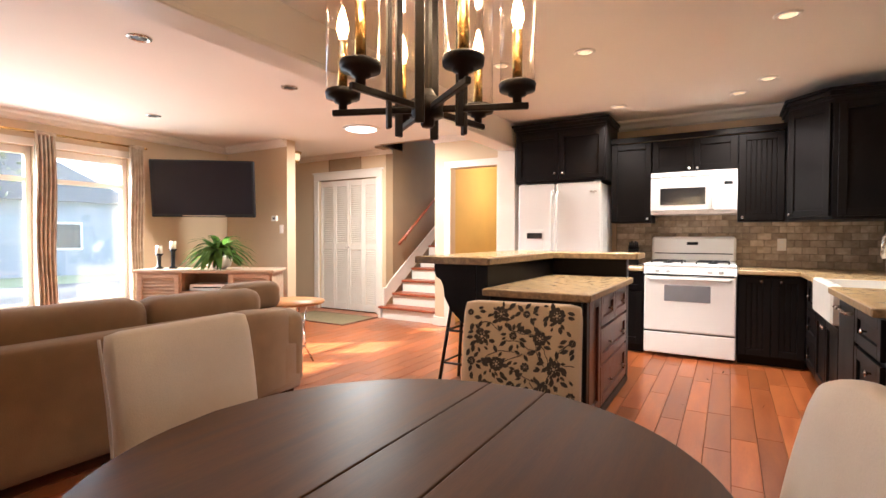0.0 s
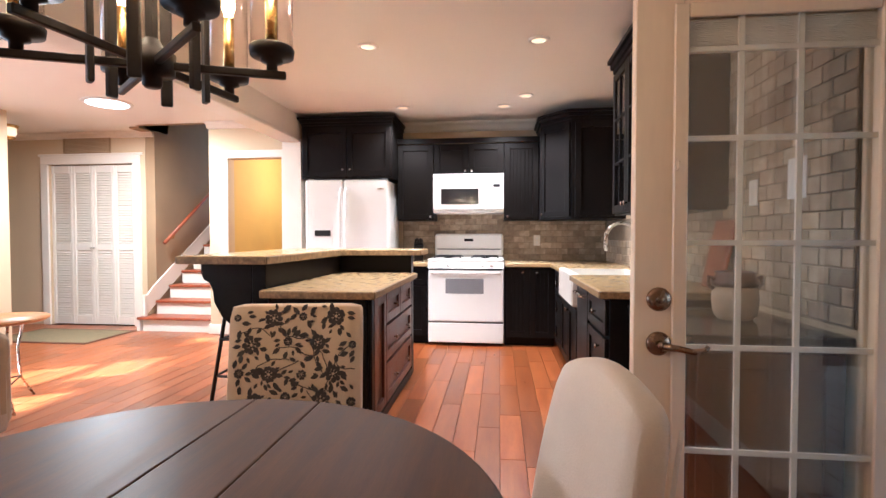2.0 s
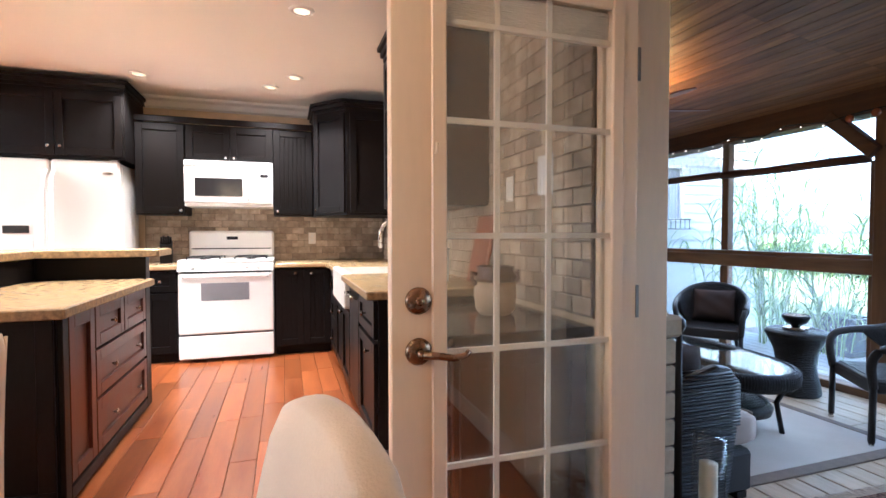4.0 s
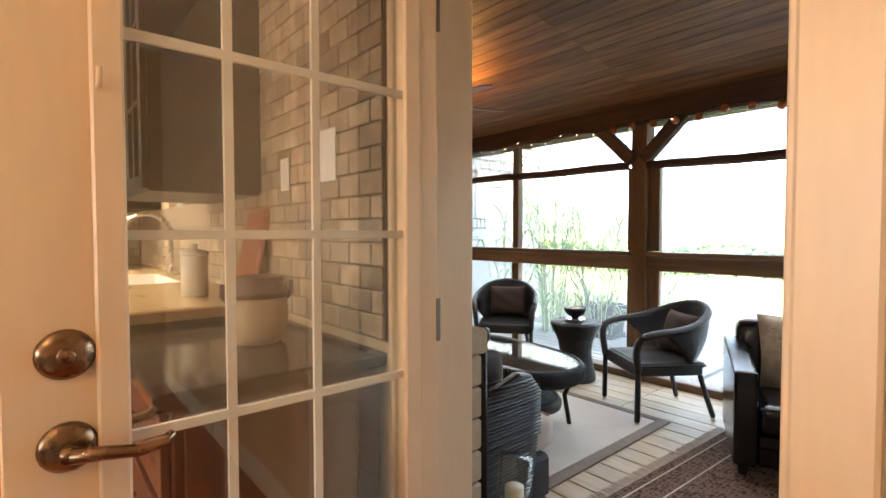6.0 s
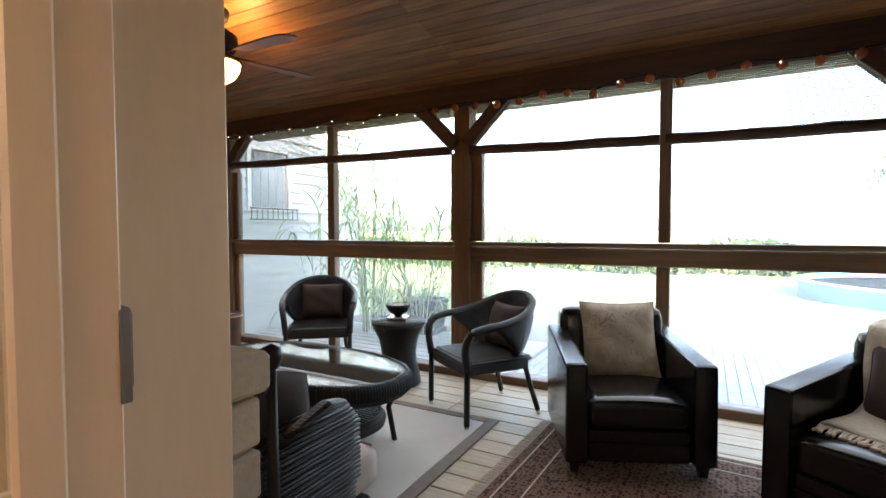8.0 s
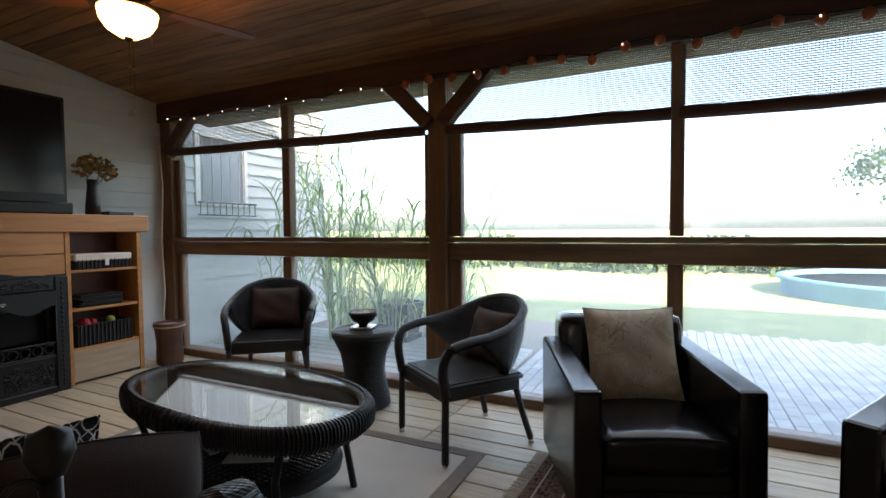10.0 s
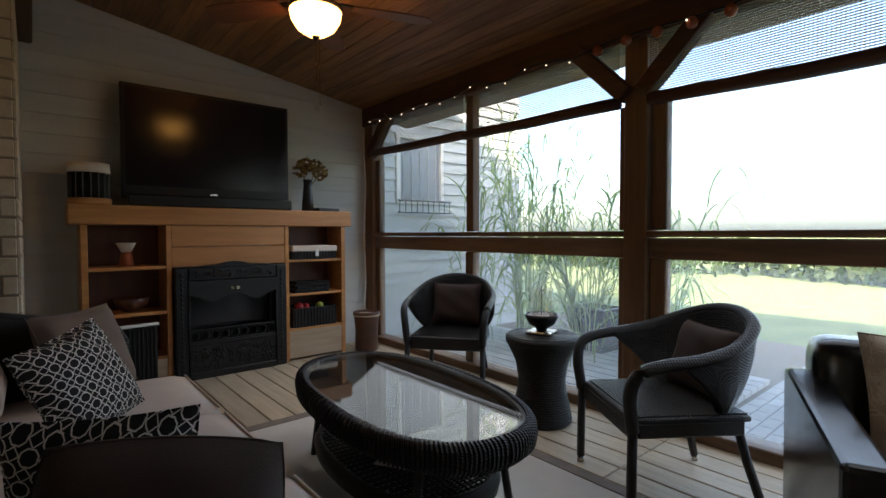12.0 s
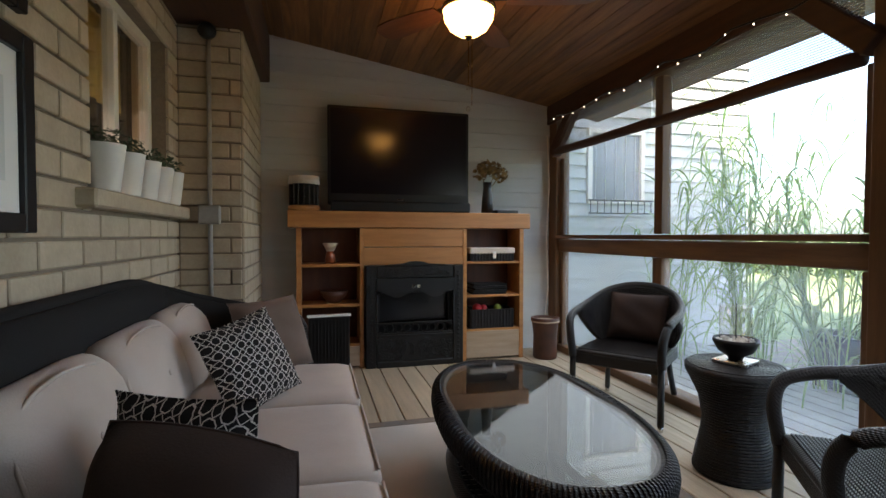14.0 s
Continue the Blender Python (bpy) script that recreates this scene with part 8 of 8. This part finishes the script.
part("candle", Mesh().lathe([(0.035, 0.021), (0.035, 0.36), (0.0, 0.362)], 20), M["wax"], hc)

# ---- outdoors ----
ground = solid("ground", Mesh().add([(x, y, -0.42) for y in (-3000, 3000) for x in (-3000, 3000)], [(0, 1, 3, 2)]), M["lawn"], "grass lawn round the house", "ground")
solid("pavement_patio", Mesh().box(5.6, 9.4, -3.0, 7.9, -0.42, -0.40), M["mortar"], "sand bed under patio pavers", "pavement")
od = thing("outdoor_deck", "weathered grey deck beside the porch", "deck", pose(0, 0, 0))
for k in range(12):
    part("deck_board", Mesh().box(5.48 + 0.15 * k, 5.615 + 0.15 * k, 4.4, 7.9, -0.34, -0.30, 0.004), M["paver"], od)
# house wing with lap siding
wing = thing("house_wing", "white lap-sided wing of the house with a barred window", "house", pose(0, 7.94, 0))
part("wall", Mesh().box(5.5, 8.2, 0.02, 0.2, -0.42, 4.9), M["siding"], wing)
for k in range(37):
    z_ = -0.40 + 0.14 * k
    pr_ = [(0.018, z_), (-0.024, z_), (0.008, z_ + 0.15), (0.018, z_ + 0.15)]
    for x0, x1 in (((5.5, 8.2),) if not 1.20 < z_ < 2.0 else ((5.5, 5.96), (6.72, 8.2))):
        part("siding_board", Mesh().prism(pr_, x0, x1, "x"), M["siding"], wing)
part("roof", Mesh().box(5.2, 8.5, -0.4, 0.6, 4.9, 5.0), M["shingle"], wing)
wn_ = part("window", Mesh().box(5.97, 6.03, -0.03, 0.02, 1.28, 2.12, 0.004).box(6.66, 6.71, -0.03, 0.02, 1.28, 2.12, 0.004).box(6.031, 6.659, -0.03, 0.02, 1.28, 1.33, 0.004).box(6.031, 6.659, -0.03, 0.02, 2.07, 2.12, 0.004), M["white"], wing)
for k in range(5):
    part("window_bar", Mesh().box(6.086 + 0.128 * k, 6.092 + 0.128 * k, 0.004, 0.010, 1.331, 2.069), M["siding"], wn_)
part("pane", Mesh().box(6.031, 6.659, 0.012, 0.016, 1.331, 2.069), M["greyglass"], wn_)
part("window_rail", Mesh().box(5.93, 6.75, -0.13, -0.11, 1.30, 1.32).box(5.93, 6.75, -0.13, -0.11, 1.16, 1.175), M["iron"], wing)
for k in range(10):
    part("rail_bar", Mesh().tube([(5.95 + 0.086 * k, -0.12, 1.165), (5.95 + 0.086 * k, -0.12, 1.31)], 0.006, 5), M["iron"], wing)
# ornamental grass clumps
rng = random.Random(9)
for cx, cy, n, hh, cone in ((6.50, 7.2, 9, 2.2, 0.22), (6.90, 6.65, 24, 2.75, 0.26), (7.0, 5.95, 22, 2.0, 0.42), (7.35, 5.3, 16, 1.6, 0.5)):
    g = thing("ornamental_grass", "tall arching clump of green ornamental grass outside the windows", "grass", pose(cx, cy, -0.42), "grass clumps")
    ms, sm = Mesh(), Mesh()
    for k in range(n):
        a, r0 = rng.random() * 6.283, 0.16 * math.sqrt(rng.random())
        out_, top = Vector((math.cos(a), math.sin(a), 0)), hh * rng.uniform(0.6, 1.05)
        lean = cone * rng.uniform(0.1, 1.0)
        stem = [out_ * (r0 + lean * top * t ** 1.6) + Vector((0, 0, top * t)) for t in [i / 6 for i in range(7)]]
        sm.tube(stem, 0.007, 5, 0.003)
        for j in range(11):
            t0 = 0.12 + 0.88 * (j + rng.random() * 0.6) / 11
            i0 = min(int(t0 * 6), 5)
            p_ = stem[i0].lerp(stem[i0 + 1], t0 * 6 - i0)
            b_ = a + rng.uniform(-2.2, 2.2)
            d = Vector((math.cos(b_), math.sin(b_), 0))
            s_ = Vector((-d.y, d.x, 0)) * rng.uniform(0.008, 0.015)
            ln, el, pts = rng.uniform(0.55, 1.05), rng.uniform(0.75, 1.35), []
            curl = rng.uniform(0.22, 0.42)
            for i in range(9):
                t = i / 8
                w_ = (0.45 + 0.55 * min(1, 3 * t)) * (1.0 - 0.93 * t ** 2.2)
                p_.x = max(p_.x, 5.62 - cx)
                p_.y = min(p_.y, 7.88 - cy)
                pts += [p_ - s_ * w_, p_ + s_ * w_]
                p_ = p_ + (d * math.cos(el) + Vector((0, 0, math.sin(el)))) * ln / 8
                el -= curl
            ms.add(pts, [(2 * i, 2 * i + 1, 2 * i + 3, 2 * i + 2) for i in range(8)], True)
    tagged(part("blades", ms, M["grass"], g), kind="stuff")
    tagged(part("stems", sm, M["grass"], g), kind="stuff")
pl = thing("planter", "square black planter on the deck", "planter", pose(7.15, 5.95, -0.30))
part("box", Mesh().lathe([(0.20, 0), (0.28, 0.42), (0.30, 0.44), (0.26, 0.44), (0.24, 0.36), (0.0, 0.36)], 4, a0=math.pi / 4), M["plastic"], pl)
part("base", Mesh().lathe([(0.25, -0.0), (0.25, 0.06), (0.2, 0.07)], 4, a0=math.pi / 4), M["plastic"], pl)
# swimming pool
po = thing("swimming_pool", "round garden pool with a blue rim and shaded cover", "pool", pose(14.8, -1.6, -0.42))
part("wall", Mesh().lathe([(2.6, 0.0), (2.6, 0.30), (2.68, 0.32), (2.68, 0.38), (2.50, 0.38), (2.50, 0.0)], 56), M["pooledge"], po)
part("water", Mesh().lathe([(2.49, 0.28), (0.0, 0.28)], 56), M["water"], po)


def tree(x, y, h, seed, crown=1.0):
    rng = random.Random(seed)
    t = thing("tree", "leafy garden tree with an uneven crown", "tree", pose(x, y, -0.42), "garden trees")
    tr = Mesh().tube([(0, 0, 0), (0.08 * h * 0.1, 0, h * 0.3), (0.0, 0.05, h * 0.55), (0.1, 0.1, h * 0.85)], 0.035 * h, 10, 0.008 * h)
    tips = []
    for k in range(9):
        a, z0 = rng.random() * 6.283, h * rng.uniform(0.3, 0.7)
        ln = h * rng.uniform(0.18, 0.36) * crown
        e = Vector((math.cos(a) * ln, math.sin(a) * ln, z0 + ln * rng.uniform(0.3, 0.9)))
        tr.tube([(0, 0, z0), (e.x * 0.5, e.y * 0.5, z0 + (e.z - z0) * 0.6), e], 0.014 * h, 6, 0.004 * h)
        tips.append(e)
    part("trunk", tr, M["bark"], t)
    lv = Mesh()
    tips.append(Vector((0.1, 0.1, h * 0.9)))
    for k in range(1500):
        c_ = rng.choice(tips)
        v_ = Vector((rng.gauss(0, 1), rng.gauss(0, 1), rng.gauss(0, 0.8)))
        p_ = c_ + v_ * h * 0.075 * crown
        n_ = Vector((rng.gauss(0, 1), rng.gauss(0, 1), rng.gauss(0, 1))).normalized() * h * 0.022
        q_ = n_.cross(Vector((rng.gauss(0, 1), rng.gauss(0, 1), rng.gauss(0, 1)))).normalized() * h * 0.013
        lv.add([p_ - n_, p_ + q_, p_ + n_, p_ - q_], [(0, 1, 2, 3)])
    tagged(part("crown", lv, M["foliage"], t), kind="stuff")


for i, (x, y, h) in enumerate(((48, -12, 9), (-19, 6.5, 5), (-20, 1.5, 5.5))):
    tree(x, y, h, 40 + i)
hedge = Mesh()
rng = random.Random(77)
for k in range(5200):
    y_ = rng.uniform(-18, 20)
    p_ = Vector((19.5 + rng.gauss(0, 0.5) + 0.6 * math.sin(y_), y_, -0.4 + rng.uniform(0, 0.85 + 0.3 * math.sin(y_ * 0.9))))
    n_ = Vector((rng.gauss(0, 1), rng.gauss(0, 1), rng.gauss(0, 1))).normalized() * 0.16
    q_ = n_.cross(Vector((rng.gauss(0, 1), rng.gauss(0, 1), rng.gauss(0, 1)))).normalized() * 0.1
    hedge.add([p_ - n_, p_ + q_, p_ + n_, p_ - q_], [(0, 1, 2, 3)])
tagged(part("shrub_border", hedge, M["foliage"]), "loose green shrub border at the lawn's far edge", "shrubs", "", "stuff")


def house(x, y, w, d, h, rz):
    o = thing("neighbour_house", "blue-grey neighbouring house with a dark pitched roof", "house", pose(x, y, -0.42, 0, 0, rz), "neighbouring houses")
    part("wall", Mesh().box(-w / 2, w / 2, -d / 2, d / 2, 0, h), M["farwall"], o)
    part("roof", Mesh().prism([(-w / 2 - 0.4, h + 0.002), (w / 2 + 0.4, h + 0.002), (0, h + w * 0.28)], -d / 2 - 0.4, d / 2 + 0.4, "y"), M["shingle"], o)
    for k in (-1, 1):
        wn = part("window", Mesh().box(k * w * 0.25 - 0.6, k * w * 0.25 + 0.6, -d / 2 - 0.04, -d / 2 - 0.001, 1.0, 2.1, 0.01), M["white"], o)
        part("pane", Mesh().box(k * w * 0.25 - 0.52, k * w * 0.25 + 0.52, -d / 2 - 0.045, -d / 2 - 0.041, 1.08, 2.02), M["blackglass"], wn)


house(-26, 9, 9, 8, 2.9, 80)
house(-25, -4, 9, 8, 3.0, 95)
solid("road", Mesh().box(-17.5, -11.5, -60, 60, -0.42, -0.405), mat("asphalt", (0.05, 0.05, 0.052), 0.9, scale=4, bump=0.5, bscale=80, fine=0.25), "grey asphalt street", "road")

# ---- pieces of floors and walls ----
def shared(name, key, store, build):
    if key not in store:
        store[key] = build().data(name)
    return store[key]


# floorboards: the stretch by island, stove and table as single boards, the rest joined
rng = random.Random(1)
BW = 0.126
rest, count, store = Mesh(), 0, {}
x_ = XW
row = 0
while x_ < WX0 - 0.01:
    w_ = min(BW, WX0 - x_)
    y_ = YS - rng.uniform(0, 0.9)
    while y_ < 7.25:
        ln = rng.choice((0.6, 0.75, 0.9, 1.05))
        y0, y1 = max(y_, YS), min(y_ + ln, 7.25)
        y_ += ln
        if y1 - y0 < 0.05:
            continue
        lnk = round(y1 - y0, 3)
        if -1.3 < x_ < 1.5 and y0 > 2.2 and w_ > 0.12 and count < 295:
            me = shared("floorboard", lnk, store, lambda: Mesh().box(0.0012, BW - 0.0012, 0.001, lnk - 0.001, -0.0115, 0.0, 0.0015))
            part("floorboard", me, M["plank"], floor, m=pose(x_, y0, 0))
            count += 1
        else:
            rest.box(x_ + 0.0012, x_ + w_ - 0.0012, y0 + 0.001, y1 - 0.001, -0.0115, 0.0, 0.0015)
    x_ += BW
for x0, x1, y0, y1 in ((-2.15, -1.2, 7.26, 9.2),):
    rest.box(x0, x1, y0, y1, -0.0115, 0.0)
tagged(part("floorboards", rest, M["plank"], floor), kind="stuff")

# deck boards
store = {}
x_ = WX1 + 0.004
while x_ < 5.28:
    for y0, y1 in ((PYS, 1.7), (1.703, 4.3), (4.303, 7.5)):
        lnk = round(y1 - y0, 3)
        me = shared("deck_board", lnk, store, lambda: Mesh().box(0.003, 0.145, 0.001, lnk - 0.001, -0.031, 0.0, 0.004))
        part("deck_board", me, M["deck"], porch_floor, m=pose(x_, y0, DECK))
    x_ += 0.149

# bricks on the house wall and on the pier by the door
store = {}
CO, BL = 0.1, 0.30


def brick(ln, m, parent=brick_wall):
    lnk = round(ln, 2)
    me = shared("brick", lnk, store, lambda: Mesh().box(-0.010, 0.010, 0.006, lnk - 0.006, 0.006, CO - 0.006, 0.004))
    part("brick", me, M["brick"], parent, m=m)


def course(y0, y1, z, place, off, holes=()):
    y_ = y0 - off
    while y_ < y1 - 0.02:
        a, b = max(y_, y0), min(y_ + BL, y1)
        y_ += BL
        segs = [(a, b)]
        for h0, h1, hz0, hz1 in holes:
            if z + CO > hz0 + 0.02 and z < hz1 - 0.02:
                segs = [s for p, q in segs for s in ((p, min(q, h0)), (max(p, h1), q)) if s[1] - s[0] > 0.03]
        for p, q in segs:
            place(p, q, z)


hole = [(DOOR[0] - 0.08, DOOR[1] + 0.08, -1, 2.05), (WIN[0], WIN[1], WIN[2] - 0.08, WIN[3])]
for k in range(29):
    z_ = DECK + k * CO
    course(3.47, 6.425, z_, lambda p, q, z: brick(q - p, pose(WX1 - 0.002, p, z)), 0.0 if k % 2 else 0.15, hole)
    course(1.6, 2.55, z_, lambda p, q, z: brick(q - p, pose(WX1 - 0.002, p, z)), 0.0 if k % 2 else 0.15) if k < 22 else None
    course(2.205, 2.575, z_, lambda p, q, z: brick(q - p, pose(q, 6.424, z, 0, 0, 90)), 0.12 if k % 2 else 0.0)
    course(6.43, 7.5, z_, lambda p, q, z: brick(q - p, pose(2.574, p, z)), 0.0 if k % 2 else 0.15)
pier = thing("brick_pier", "low cream brick pier with a cap beside the porch door", "pier", pose(0, 0, 0))
part("core", Mesh().box(2.235, 2.345, 3.515, 3.645, DECK, 0.71), M["mortar"], pier)
part("cap", Mesh().box(2.232, 2.378, 3.49, 3.67, 0.712, 0.79, 0.012), M["brick"], pier)
for k in range(9):
    for s_ in (0, 1):
        part("brick", Mesh().box(2.234, 2.357, 3.502 + 0.079 * s_, 3.577 + 0.079 * s_, DECK + 0.101 * k + 0.005, DECK + 0.101 * k + 0.096, 0.006), M["brick"], pier)

# siding boards on the porch's end wall
store = {}
for k in range(21):
    z_ = DECK + 0.14 * k
    me = shared("siding_board", 0, store, lambda: Mesh().prism([(0.0, 0.0), (-0.016, 0.0), (0.0, 0.148), (0.004, 0.148)], 0.0, 2.74, "x"))
    part("siding_board", me, M["siding"], north, m=pose(2.575, 7.518, z_))

# stone tiles
store = {}
rng = random.Random(4)


def tile(w, h, m, parent):
    me = shared("tile", (round(w, 3), round(h, 3)), store, lambda: Mesh().box(0.002, w - 0.002, -0.008, 0.0, 0.002, h - 0.002, 0.003))
    part("tile", me, M["tile"], parent, m=m)


TH, TW = 0.0655, 0.118
for r in range(8):
    x_ = -0.235 - (0.059 if r % 2 else 0)
    while x_ < WX0 - 0.03:
        a, b = max(x_, -0.235), min(x_ + TW, WX0 - 0.03)
        x_ += TW
        if b - a > 0.03 and not (0.14 < a and b < 0.89 and r > 7):
            tile(b - a, TH, pose(a, YN - 0.0125, CT + 0.002 + r * TH), backsplash)
for r in range(22):
    y_ = 3.52 - (0.059 if r % 2 else 0)
    z_ = 0.80 + r * TH
    end = 7.22 if z_ + TH < 1.10 else 5.15 if z_ + TH < 1.26 else 4.41
    while y_ < end:
        a, b = max(y_, 3.52), min(y_ + TW, end)
        y_ += TW
        if b - a > 0.03:
            tile(b - a, TH, pose(WX0 - 0.0125, b, z_, 0, 0, -90), east_tiles)
# patio pavers
me = Mesh().box(0.004, 0.196, 0.004, 0.096, 0.0, 0.03, 0.004).data("paver")
patio = bpy.data.objects["pavement_patio"]
pv = Mesh()
n = 0
for i in range(19):
    for j in range(72):
        x_, y_ = 5.6 + 0.2 * i + (0.1 if j % 2 else 0), -0.4 + 0.1 * j - 2.0
        if y_ > 4.3 or x_ > 9.2:
            continue
        if i < 6 and 0.5 < y_ < 4.3 and n < 280:
            part("paver", me, M["paver"], patio, m=pose(x_, y_, -0.40))
            n += 1
        else:
            pv.box(x_ + 0.004, x_ + 0.196, y_ + 0.004, y_ + 0.096, -0.40, -0.37, 0.004)
tagged(part("pavers", pv, M["paver"], patio), kind="stuff")
